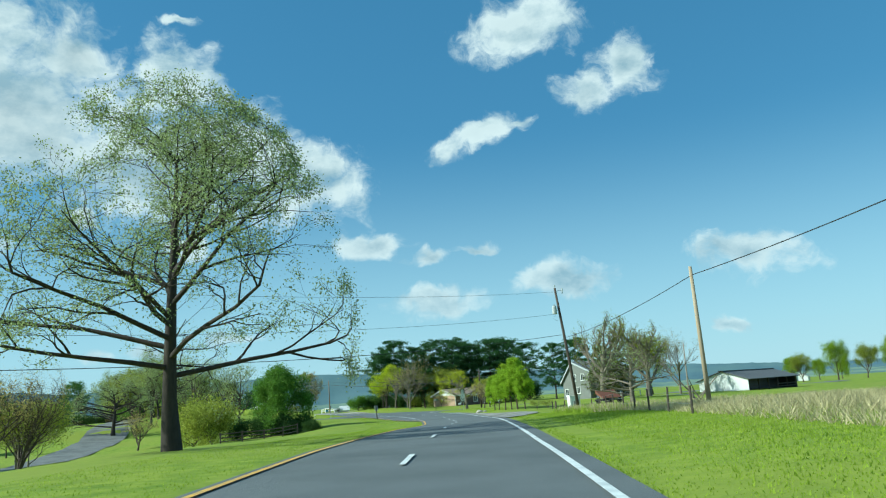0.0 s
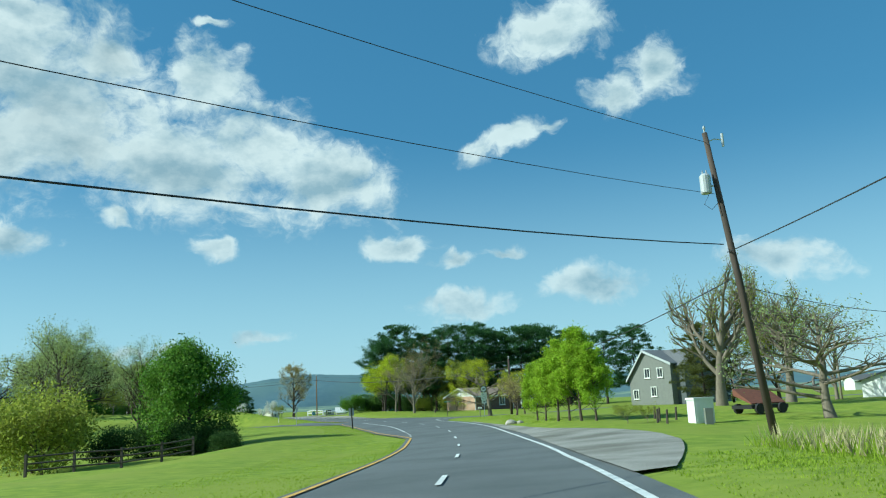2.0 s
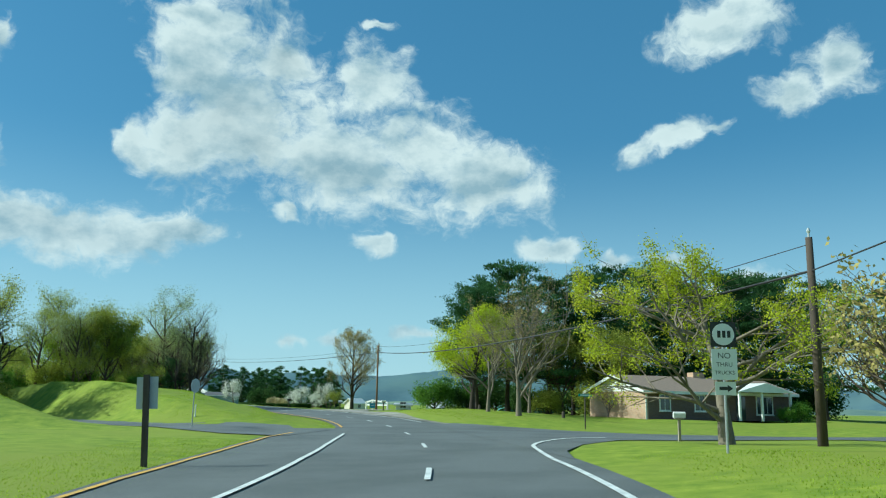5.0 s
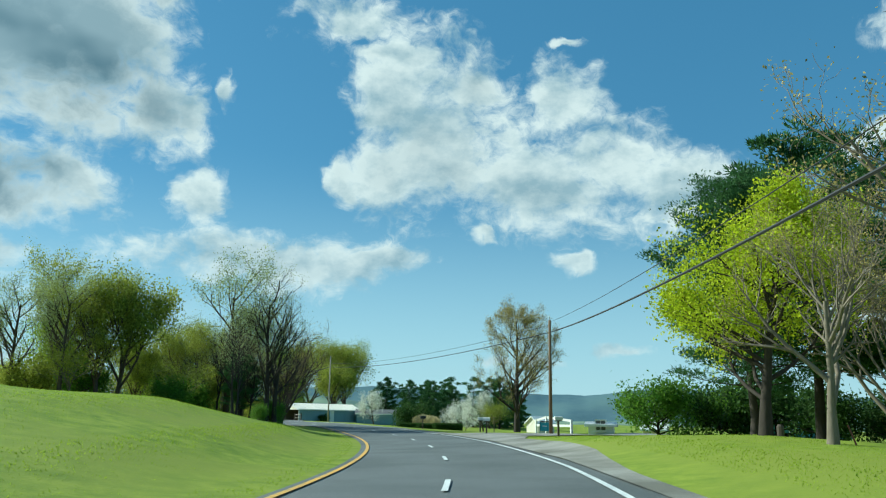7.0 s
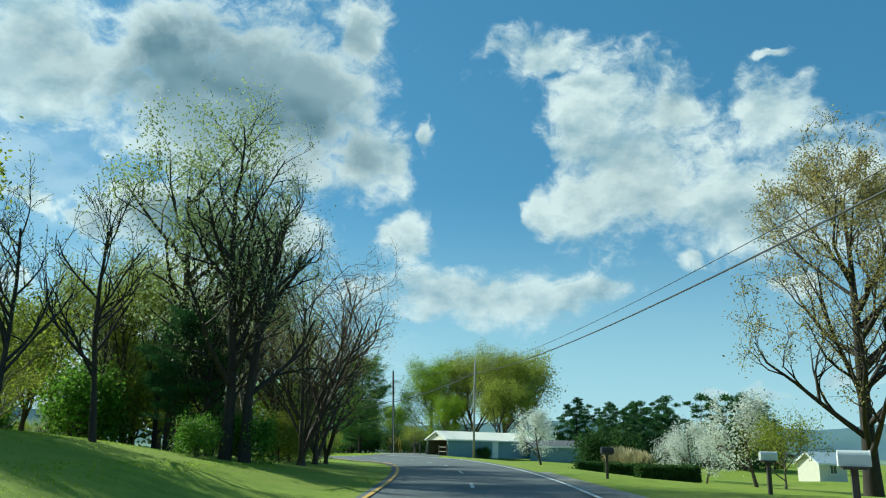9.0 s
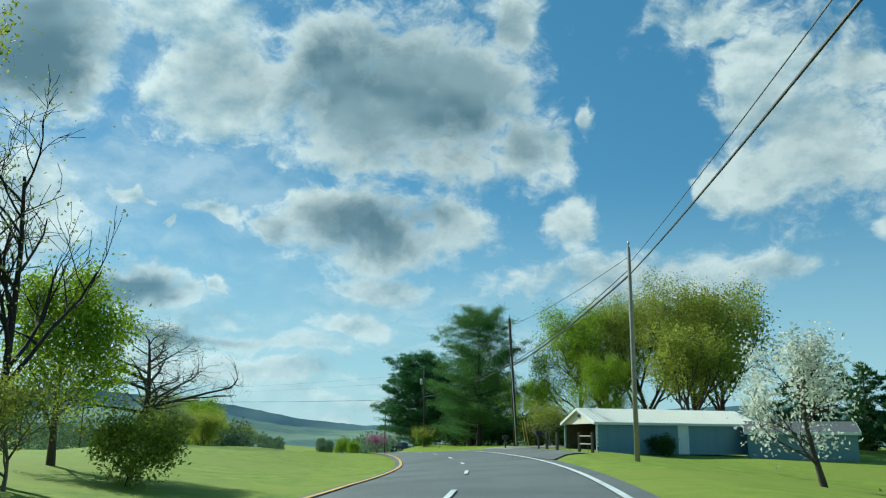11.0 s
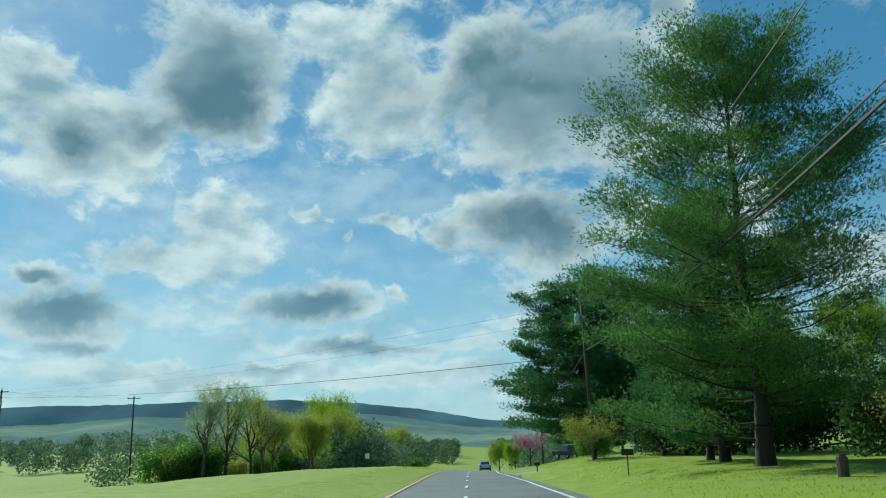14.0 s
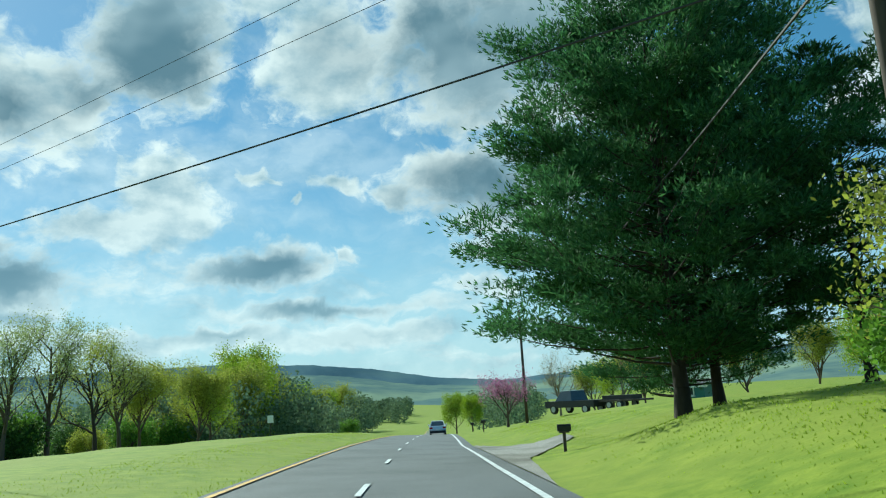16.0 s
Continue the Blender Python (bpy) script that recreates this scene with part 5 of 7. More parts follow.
# the wood behind the mound
wood_rnd = random.Random(9)
plant(K["bare_dark"], -55.2, 203.8, "tall bare tree at the edge of the wood", scale=1.1, turn=15, group="wood on the mound")
plant(K["bare_dark"], -54.7, 204.3, "tall bare tree at the edge of the wood", scale=1.0, turn=160, group="wood on the mound")
plant(K["pine_near"], -58.2, 203.9, "small dark evergreen at the edge of the wood", scale=0.36, turn=40)
plant(K["stems"], -58.0, 209.5, "many-stemmed tree with rusty young leaves at the edge of the wood", scale=1.0, turn=70, group="wood on the mound")
plant(K["stems"], -60.8, 212.6, "many-stemmed tree with rusty young leaves at the edge of the wood", scale=0.85, turn=200, group="wood on the mound")
plant(K["stems_green"], -64.0, 216.0, "many-stemmed tree with thin olive leaves at the edge of the wood", scale=0.9, turn=20, group="wood on the mound")
for s, lat, kind, k in ((9.0, -33, "slim", 1.1), (9.3, -37, "oak_far", 1.1), (9.55, -30, "slim2", 1.1), (9.7, -33, "slim", 1.1), (10.1, -21, "olive_near", 0.92), (10.25, -24, "slim2_near", 1.05), (10.6, -12, "slim", 1.15), (10.75, -15, "olive_near", 0.8), (10.9, -10.5, "bare", 0.85), (11.1, -9.5, "slim", 0.9), (11.25, -12, "bare", 0.9), (11.45, -10, "slim2", 0.85), (11.6, -14, "slim", 0.85), (8.6, -36, "slim", 1.05), (8.2, -38, "oak_far", 1.1), (8.8, -40, "olive", 0.8), (9.4, -40, "olive", 0.8), (7.8, -38, "slim2", 0.9), (10.3, -25, "green", 0.7), (10.8, -20, "olive", 0.65), (11.5, -20, "green", 0.7), (11.9, -18, "olive", 0.75), (12.1, -12, "green", 0.55), (7.3, -40, "slim", 0.85), (7.0, -46, "oak_far", 0.9)):
    x, y = P(s, lat)
    if lat > -18 and kind in ("slim", "slim2"):
        kind += "_near"
    plant(K[kind], x, y, "tree with thin young leaves in the wood", scale=k * (1.0 if kind[:4] in ("slim", "bare") else 0.95 if kind == "oak_far" else 0.74), turn=wood_rnd.uniform(0, 360), group="wood on the mound")
for i in range(16):
    s = wood_rnd.uniform(8.9, 11.6)
    x, y = P(s, -wood_rnd.uniform(31, 44) if s < 9.9 else -wood_rnd.uniform(14, 28))
    plant(K[("slim", "slim2", "bare_dark", "olive")[i % 4]], x, y, "tree with thin young leaves in the wood", scale=wood_rnd.uniform(0.7, 0.92) * (0.75 if i % 4 == 3 else 1), turn=wood_rnd.uniform(0, 360), group="wood on the mound")
for _ in range(38):
    s = wood_rnd.uniform(8.3, 11.9)
    lat = -wood_rnd.uniform(14, 30) if s > 9.9 else -wood_rnd.uniform(29, 40)
    x, y = P(s, lat)
    plant(K[wood_rnd.choice(("shrub", "shrub_olive", "thin_shrub", "thin_shrub", "shrub"))], x, y, "undergrowth shrub in the wood", "shrub", "shrub", wood_rnd.uniform(0.55, 1.1), wood_rnd.uniform(0, 360), group="undergrowth of the wood")
for _ in range(14):
    x, y = P(wood_rnd.uniform(9.8, 11.9), -wood_rnd.uniform(9.5, 15))
    plant(K["sapling"], x, y, "thin sapling with few leaves in the wood", scale=wood_rnd.uniform(0.7, 1.2), turn=wood_rnd.uniform(0, 360), group="saplings of the wood")
for i in range(10):
    x, y = P(wood_rnd.uniform(10.3, 11.9), -wood_rnd.uniform(7.4, 10.5))
    plant(K[("thin_shrub", "shrub", "shrub_olive")[i % 3]], x, y, "undergrowth shrub at the edge of the wood", "shrub", "shrub", wood_rnd.uniform(0.4, 0.7), wood_rnd.uniform(0, 360), group="undergrowth of the wood")
# behind the garage
for i, (x, y, kind, k) in enumerate(((-116, 281, "green_near", 1.05), (-111, 286, "olive_near", 1.1), (-104, 284, "olive_near", 1.1), (-119, 288, "slim", 1.25), (-107, 292, "olive", 1.1), (-108.5, 276.5, "green_near", 0.62), (-100.5, 279.0, "olive", 0.75), (-113.0, 283.0, "slim2", 0.9))):
    plant(K[kind], x, y, "tall tree with olive spring leaves behind the garage", scale=k, turn=i * 77, group="trees behind the garage")
plant(K["thin_shrub"], -105.5, 266.6, "many-stemmed shrub with young leaves by the pole", "shrub", "shrub", 0.95, 40)
for i in range(30):
    u = far_rnd.uniform(0.5, 1)
    x, y = -30 - 75 * u + far_rnd.uniform(-6, 6), 275 + 28 * u + far_rnd.uniform(-8, 14)
    plant(K["spruce"], x, y, "dark pine in the far wood", scale=far_rnd.uniform(0.55, 0.98), turn=far_rnd.uniform(0, 360), group="far pine wood")
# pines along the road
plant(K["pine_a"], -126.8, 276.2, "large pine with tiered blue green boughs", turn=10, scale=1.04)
plant(K["pine_b"], -132.0, 279.2, "large pine with tiered blue green boughs", turn=120, scale=0.78)
plant(K["pine_b"], -135.5, 281.5, "large pine with tiered blue green boughs", turn=250, scale=0.62)
plant(K["pine_c"], -165.6, 294.4, "broad pine with long boughs over the bank", turn=60, scale=1.05, tall=0.95)
plant(K["pine_b"], -168.6, 297.2, "dark pine close beside the broad pine", turn=150, scale=0.9)
for i, (x, y, kind, k) in enumerate(((-149.6, 284.6, "thin_shrub", 0.72), (-150.8, 285.6, "near_shrub", 0.55), (-146.5, 287.5, "near_dark", 1.2), (-143.0, 289.0, "near_shrub", 1.3), (-148.5, 291.0, "near_dark", 1.4), (-144.5, 292.0, "near_shrub", 1.2), (-141.0, 291.0, "near_dark", 1.2), (-139.0, 296.0, "green_near", 0.66), (-146.0, 295.5, "green_near", 0.7), (-153.0, 296.0, "dark_shrub", 1.5), (-121.0, 287.5, "dark_shrub", 1.3), (-116.0, 289.0, "dark_shrub", 1.4), (-138.0, 294.0, "dark_shrub", 1.5), (-133.0, 291.0, "dark_shrub", 1.4), (-128.0, 289.0, "dark_shrub", 1.4), (-124.5, 287.0, "dark_shrub", 1.2), (-118.5, 283.5, "bare_small", 0.7), (-130.5, 287.5, "bare_small", 0.8), (-113.0, 279.0, "dark_shrub", 0.9))):
    plant(K[kind], x, y, "leafy shrub below the pines", "shrub", "shrub", k, i * 61)
plant(K["redbud"], -207.0, 312.2, "redbud tree in pink blossom at the roadside", turn=30, scale=1.0)
for i, (x, y, kind, k) in enumerate(((-206.0, 327.0, "olive", 0.42), (-197.0, 331.0, "olive", 0.46), (-188.0, 329.0, "olive", 0.4), (-216.0, 331.0, "green", 0.42), (-181.0, 326.0, "green", 0.42), (-226.0, 336.0, "olive", 0.45), (-174.0, 322.0, "olive", 0.4))):
    plant(K[kind], x, y, "tree with young leaves behind the yard", scale=k, turn=i * 83, group="trees behind the yard")
plant(K["pine"], -167.5, 298.0, "tall dark pine beside a broader one", scale=0.8, turn=20)
plant(K["pine"], -161.5, 298.5, "tall dark pine beside a broader one", scale=0.72, turn=140)
plant(K["bare"], -213.0, 322.0, "bare tree by the yard", scale=0.6, turn=10)
plant(K["bare"], -203.0, 322.0, "bare tree by the yard", scale=0.65, turn=90)
plant(K["green"], -278.0, 343.5, "green tree beside the road", scale=0.55, turn=0)
plant(K["green"], -268.0, 341.5, "green tree beside the road", scale=0.45, turn=140)
# the valley on the other side
for i, (x, y, kind, k) in enumerate(((-236, 272, "slim", 0.85), (-240, 276, "slim", 0.9), (-246, 281, "slim2", 0.9), (-251, 284, "slim", 0.85), (-258, 287, "olive", 0.6), (-268, 296, "olive", 0.6), (-280, 300, "green", 0.6), (-300, 309, "olive", 0.75), (-316, 314, "green", 0.95), (-330, 317, "green", 1.2), (-345, 324, "olive", 1.0), (-360, 331, "olive", 0.9), (-378, 342, "green", 0.9), (-310, 296, "olive", 0.8), (-340, 300, "green", 0.8), (-392, 352, "olive", 0.8), (-410, 362, "green", 0.8), (-430, 375, "olive", 0.9), (-452, 384, "green", 0.8), (-290, 290, "slim2", 0.8), (-325, 304, "slim", 0.9))):
    plant(K[kind], x, y, "tree with young leaves in the valley", scale=k * 1.4, turn=i * 47, group="trees in the valley")
plant(K["shrub"], -285.5, 325.8, "round green shrub by the road", "shrub", "shrub", 0.9, 10)
for _ in range(26):
    u = far_rnd.uniform(0.1, 1)
    plant(K[far_rnd.choice(("shrub_olive", "shrub", "dark_shrub"))], -225 - 150 * u + far_rnd.uniform(-4, 4), 262 + 75 * u + far_rnd.uniform(-6, 4), "shrub in the valley hedge", "shrub", "shrub", far_rnd.uniform(1.0, 2.0), far_rnd.uniform(0, 360), group="valley hedge")


# woods on the valley floor, too far to count
def far_woods(count, seed):
    rnd = np.random.RandomState(seed)
    out = []
    for _ in range(count):
        a, d = radians(rnd.uniform(57, 84) if rnd.rand() < 0.6 else rnd.uniform(57, 112)), 150 + 800 * rnd.rand() ** 1.5
        x, y = -145 - d * math.sin(a), 274 + d * math.cos(a)
        s_, lat, _z = along(np.array([[x, y]]))
        if -24 < lat[0] < 14:
            continue
        z, h, w = ground_z(x, y), rnd.uniform(7, 13) + d * 0.006, rnd.uniform(4, 8)
        n = 900
        v = rnd.randn(n, 3)
        v /= np.linalg.norm(v, axis=1)[:, None]
        v[:, 2] = np.abs(v[:, 2]) ** 0.8 * np.sign(v[:, 2])
        c = np.array([x, y, z + h * 0.52]) + v * np.array([w, w, h * 0.5]) * (0.35 + 0.72 * rnd.rand(n, 1) ** 0.6)
        u = rnd.randn(n, 3)
        u /= np.linalg.norm(u, axis=1)[:, None]
        q = np.cross(u, rnd.randn(n, 3))
        q /= np.linalg.norm(q, axis=1)[:, None]
        k = rnd.uniform(0.14, 0.30, (n, 1)) * (1 + d / 500)
        out.append(np.stack([c - u * k, c + q * k, c + u * k, c - q * k], 1))
    ob = part("far_woods", quads("far_woods", np.concatenate(out)), "leaf_hazed")
    tagged(ob, "spring woods on the valley floor, paled in colour for haze", "woods", kind="stuff")


far_woods(300, 12)


# ---- poles and cables ----
def cable(a, b, sag, r, label="black overhead cable between poles"):
    a, b = Vector(a), Vector(b)
    pts = [a.lerp(b, k / 24) - Vector((0, 0, 4 * sag * (k / 24) * (1 - k / 24))) for k in range(25)]
    sh = Shape()
    sh.tube([p - a for p in pts], [r] * 25, 5)
    ob = part("overhead_cable", sh, "wire")
    ob.location = a
    return tagged(ob, label, "cable", "overhead cables")


def utility_pole(x, y, z0, z1, label, wood="pole_wood", r=0.15, lean=(0, 0), transformer=None, arm=None, pin=True, stain=False):
    root = thing("utility_pole", x, y, z0, label, "utility pole")
    h = z1 - z0
    off = Vector((lean[0], lean[1], 0))
    sh = Shape().tube([Vector((0, 0, -0.3)), off * 0.5 + Vector((0, 0, h * 0.5)), off + Vector((0, 0, h))], [r, r * 0.85, r * 0.66], 10)
    part("shaft", sh, wood, root, smooth=True)
    if pin:
        top = off + Vector((0, 0, h))
        part("insulator", Shape().tube([top, top + Vector((0, 0, 0.12)), top + Vector((0, 0, 0.2)), top + Vector((0, 0, 0.28))], [0.03, 0.03, 0.06, 0.03], 8), "grey_paint", root, "grey porcelain insulator")
    if transformer:
        tz, dx, dy = transformer
        c = off * (tz / h) + Vector((dx, dy, tz))
        can = part("transformer", Shape().tube([c - Vector((0, 0, 0.38)), c - Vector((0, 0, 0.35)), c + Vector((0, 0, 0.28)), c + Vector((0, 0, 0.36))], [0.18, 0.2, 0.2, 0.13], 14), "grey_paint", root, "pale grey transformer can")
        for k in (-0.07, 0.07):
            part("bushing", Shape().tube([c + Vector((k, 0, 0.34)), c + Vector((k, 0, 0.5))], [0.035, 0.022], 8), "steel", can)
        part("bracket", Shape().box(min(0, dx), -0.03, tz - 0.1, max(0, dx), 0.03, tz - 0.04, Matrix.Translation(off * (tz / h))), "steel", root)
        loop = [c + Vector((0.05, -0.05, -0.45)), c + Vector((-0.15, -0.1, -0.8)), c + Vector((0.1, -0.1, -1.0)), off * (tz / h) + Vector((0, -0.1, tz - 0.7))]
        part("lead_wire", Shape().tube(loop, [0.012] * 4, 5), "wire", root)
    if arm:
        az_, half, ax, ay = arm
        c = off * (az_ / h) + Vector((0, 0, az_))
        d = Vector((ax, ay, 0)).normalized()
        m = Matrix.Translation(c) @ d.to_track_quat("X", "Z").to_matrix().to_4x4()
        part("crossarm", Shape().box(-half, -0.05, -0.06, half, 0.05, 0.06, m), wood, root)
        for k in (-0.9, 0, 0.9):
            p = m @ Vector((half * k, 0, 0.06))
            part("insulator", Shape().tube([p, p + Vector((0, 0, 0.16))], [0.05, 0.03], 8), "grey_paint", root)
    return root


p1 = utility_pole(11.5, 71.7, ground_z(11.5, 71.7), 10.55, "dark leaning utility pole with a transformer", lean=(-1.1, 0.45), transformer=(9.0, -0.42, -0.1), pin=True)
part("bracket_arm", Shape().tube([(-1.1, 0.4, 10.6), (-0.75, 0.5, 10.75), (-0.45, 0.5, 10.7)], [0.02] * 3, 6), "steel", p1)
part("cutout", Shape().tube([(-0.45, 0.5, 10.45), (-0.45, 0.5, 10.95)], [0.05, 0.05], 8), "grey_paint", p1)
utility_pole(12.0, 37.1, ground_z(12, 37.1), 6.75, "pale new wooden pole in the field edge", "pole_new", 0.12, lean=(-0.12, 0.0), pin=False)
utility_pole(35.6, 121.0, ground_z(35.6, 121), 7.1, "grey weathered pole beside the barn", "rail_wood", 0.12)
utility_pole(5.3, 133.0, ground_z(5.3, 133), 5.5, "dark utility pole behind the route sign")
utility_pole(-29.5, 202.2, ground_z(-29.5, 202.2), 7.35, "brown utility pole beside the white fence", "pole_brown", r=0.135)
utility_pole(-78.4, 245.9, ground_z(-78.4, 245.9), 8.9, "slim grey utility pole on the lawn", "rail_wood", 0.11)
pC = utility_pole(-109.3, 266.3, ground_z(-109.3, 266.3), 11.1, "tall dark utility pole before the pines", lean=(0.2, -0.8), r=0.17)
part("conduit", Shape().tube([(0.2, -0.15, 0.0), (0.22, -0.45, 4.0), (0.25, -0.75, 7.6)], [0.035] * 3, 6), "grey_paint", pC)
for k in (0.9, 1.3):
    part("guy_wire", Shape().tube([(k, 0.3, 0.0), (0.15, -0.5, 7.2)], [0.012] * 2, 5), "wire", pC)
    part("guy_guard", Shape().tube([(k, 0.3, 0.0), (k * 0.72 + 0.03, 0.08, 2.2)], [0.035] * 2, 6), "yellow_line", pC, "yellow plastic guy guard")
utility_pole(-151.2, 285.8, ground_z(-151.2, 285.8), 10.4, "tall utility pole with a transformer before a pine", transformer=(9.0, -0.36, -0.2), r=0.15, lean=(-0.1, -0.2))
utility_pole(-208.0, 314.8, ground_z(-208, 314.8), 7.3, "utility pole beside the redbud tree", arm=(9.0, 0.6, 1, 0.3))
utility_pole(-251.7, 262.4, -3.5, 9.0, "utility pole with a crossarm in the valley", arm=(12.2, 1.1, 0.5, 1), r=0.16)
utility_pole(-222.0, 245.5, -3.5, 8.3, "utility pole with a transformer in the valley", transformer=(10.2, 0.45, 0), arm=(11.5, 0.9, 0.5, 1), r=0.16)
END = (-51.0, 1.0)
cable((10.4, 72.15, 10.2), (*END, 9.4), 1.9, 0.010)
cable((10.5, 72.1, 8.2), (*END, 7.6), 2.2, 0.010)
cable((10.6, 72.05, 6.3), (*END, 6.3), 2.2, 0.02)
cable((10.7, 72.0, 6.0), (11.9, 37.1, 6.35), 0.35, 0.02)
cable((11.9, 37.1, 6.35), (14.5, -14.0, 7.4), 0.7, 0.02)
cable((10.7, 72.1, 5.0), (5.3, 133.0, 4.5), 0.8, 0.022)
cable((10.7, 72.1, 4.9), (24.0, 84.0, 4.4), 0.3, 0.014)
cable((5.3, 133.0, 4.5), (-29.5, 202.2, 6.5), 0.9, 0.04)
cable((5.3, 133.0, 5.3), (-29.5, 202.2, 7.2), 0.9, 0.014)
cable((-29.5, 202.2, 6.5), (-78.4, 245.9, 7.7), 0.75, 0.03)
cable((-29.5, 202.2, 7.0), (-78.4, 245.9, 8.2), 0.75, 0.014)
cable((-78.4, 245.9, 7.7), (-109.15, 265.8, 6.9), 0.3, 0.045)
cable((-78.4, 245.9, 7.95), (-109.15, 265.8, 7.15), 0.3, 0.02)
cable((-78.4, 245.9, 8.5), (-109.1, 265.5, 10.4), 0.3, 0.014)
cable((-109.15, 265.8, 8.2), (-92.0, 272.0, 8.6), 0.3, 0.012)
cable((-109.15, 265.8, 7.1), (-151.25, 285.7, 6.4), 0.5, 0.04)
cable((-109.15, 265.8, 7.4), (-151.25, 285.7, 6.8), 0.5, 0.02)
cable((-109.1, 265.5, 10.4), (-151.3, 285.6, 9.6), 0.6, 0.016)
cable((-151.3, 285.6, 9.6), (-222.0, 245.5, 8.1), 0.8, 0.007)
cable((-151.3, 285.6, 8.6), (-222.0, 245.5, 7.7), 0.8, 0.007)
cable((-151.25, 285.7, 6.1), (-222.0, 245.5, 7.3), 0.7, 0.022)
cable((-151.25, 285.7, 6.4), (-208.0, 314.8, 5.6), 0.8, 0.03)
cable((-151.25, 285.7, 6.6), (-130.0, 297.0, 5.5), 0.3, 0.014)
cable((-251.7, 262.4, 8.8), (-222.0, 245.5, 8.1), 0.3, 0.012)


# ---- buildings ----
def window_unit(parent, x, y, z, w, h, axis, face, glass="glass", frame_mat="white_paint", bars=1, label="white framed window"):
    """A window on a wall. axis: the wall runs along x or y; face: +1 or -1, the way it looks."""
    def bx(u0, d0, z0, u1, d1, z1):
        s = Shape()
        d0, d1 = sorted((d0 * face, d1 * face))
        if axis == "x":
            return s.box(x + u0, y + d0, z + z0, x + u1, y + d1, z + z1)
        return s.box(x + d0, y + u0, z + z0, x + d1, y + u1, z + z1)
    fr = Shape()
    t = 0.09
    for q in ((-w / 2, 0.003, 0, -w / 2 + t, 0.07, h), (w / 2 - t, 0.003, 0, w / 2, 0.07, h), (-w / 2 + t, 0.003, 0, w / 2 - t, 0.07, t), (-w / 2 + t, 0.003, h - t, w / 2 - t, 0.07, h)):
        s = bx(*q)
        fr.add(s.v, s.f)
    win = part("window", fr, frame_mat, parent, label)
    part("pane", bx(-w / 2 + t, 0.003, t, w / 2 - t, 0.02, h - t), glass, win, "dark window pane")
    for k in range(bars):
        u = -w / 2 + w * (k + 1) / (bars + 1)
        part("glazing_bar", bx(u - 0.02, 0.021, t, u + 0.02, 0.045, h - t), frame_mat, win)
    part("sill", bx(-w / 2 - 0.05, 0.003, -0.06, w / 2 + 0.05, 0.11, -0.002), frame_mat, win)
    return win


def gable_roof(parent, length, width, eave, ridge_z, over, thick, mat, label, eave_mat="white_paint"):
    """Ridge along x, from 0 to length; the walls run from y 0 to width."""
    mid = width / 2
    rise = (ridge_z - eave) / mid
    for name, y0, y1 in (("roof", -over, mid), ("roof", width + over, mid)):
        z0, z1 = eave - over * rise, ridge_z
        sh = Shape()
        sh.add([(-over, y0, z0), (length + over, y0, z0), (length + over, y1, z1), (-over, y1, z1), (-over, y0, z0 + thick), (length + over, y0, z0 + thick), (length + over, y1, z1 + thick), (-over, y1, z1 + thick)],
               [(0, 1, 2, 3), (7, 6, 5, 4), (0, 4, 5, 1), (2, 6, 7, 3), (1, 5, 6, 2), (0, 3, 7, 4)])
        part(name, sh, mat, parent, label)
        part("fascia", Shape().box(-over, min(y0, y0 - 0.03 if y0 < mid else y0 + 0.03), z0 - 0.1, length + over, max(y0, y0 - 0.03 if y0 < mid else y0 + 0.03), z0 + thick), eave_mat, parent)
    for x in (-over - 0.03, length + over):
        for y0 in (-over, width + over):
            z0 = eave - over * rise
            sh = Shape().add([(x, y0, z0 - 0.12), (x + 0.03, y0, z0 - 0.12), (x + 0.03, mid, ridge_z - 0.12), (x, mid, ridge_z - 0.12), (x, y0, z0 + thick), (x + 0.03, y0, z0 + thick), (x + 0.03, mid, ridge_z + thick), (x, mid, ridge_z + thick)],
                              [(0, 1, 2, 3), (7, 6, 5, 4), (0, 4, 5, 1), (2, 6, 7, 3), (1, 5, 6, 2), (0, 3, 7, 4)])
            part("rake_board", sh, eave_mat, parent)


# two-storey house in grey siding, its ridge off the middle
z1 = ground_z(23.6, 138.5) - 0.1
h1 = thing("house", 24.0, 137.6, z1, "two-storey house in grey lap siding with a front gable coloured as shaded", "house", turn=38)
L1, W1, E1, R1, EB, YR = 11.0, 6.2, 4.9, 6.5, 3.4, 3.7
SIDE1 = [(0, 0), (W1, 0), (W1, EB), (YR, R1 - 0.05), (0, E1)]
for xx in (0.0, L1 - 0.12):
    part("gable_wall", Shape().prism(SIDE1, 0, 0.12), "siding_grey", h1, "grey siding").matrix_local = pose(xx + 0.12, 0, 0, 0, 0, 90)
part("front_wall", Shape().box(0.121, 0.0, 0, L1 - 0.121, 0.12, E1), "siding_grey", h1)
part("rear_wall", Shape().box(0.121, W1 - 0.12, 0, L1 - 0.121, W1, EB), "siding_grey", h1)
for k in range(32):
    zz = k * 0.2
    lo = 0.0 if zz + 0.2 <= E1 else (zz + 0.2 - E1) / (R1 - E1) * YR
    hi = W1 if zz + 0.2 <= EB else W1 - (zz + 0.2 - EB) / (R1 - EB) * (W1 - YR)
    if hi - lo > 0.1:
        part("board", Shape().add([(-0.03, lo, zz), (-0.03, hi, zz), (-0.006, hi, zz + 0.205), (-0.006, lo, zz + 0.205), (0, lo, zz), (0, hi, zz)], [(0, 3, 2, 1), (0, 1, 5, 4)]), "siding_grey", h1)
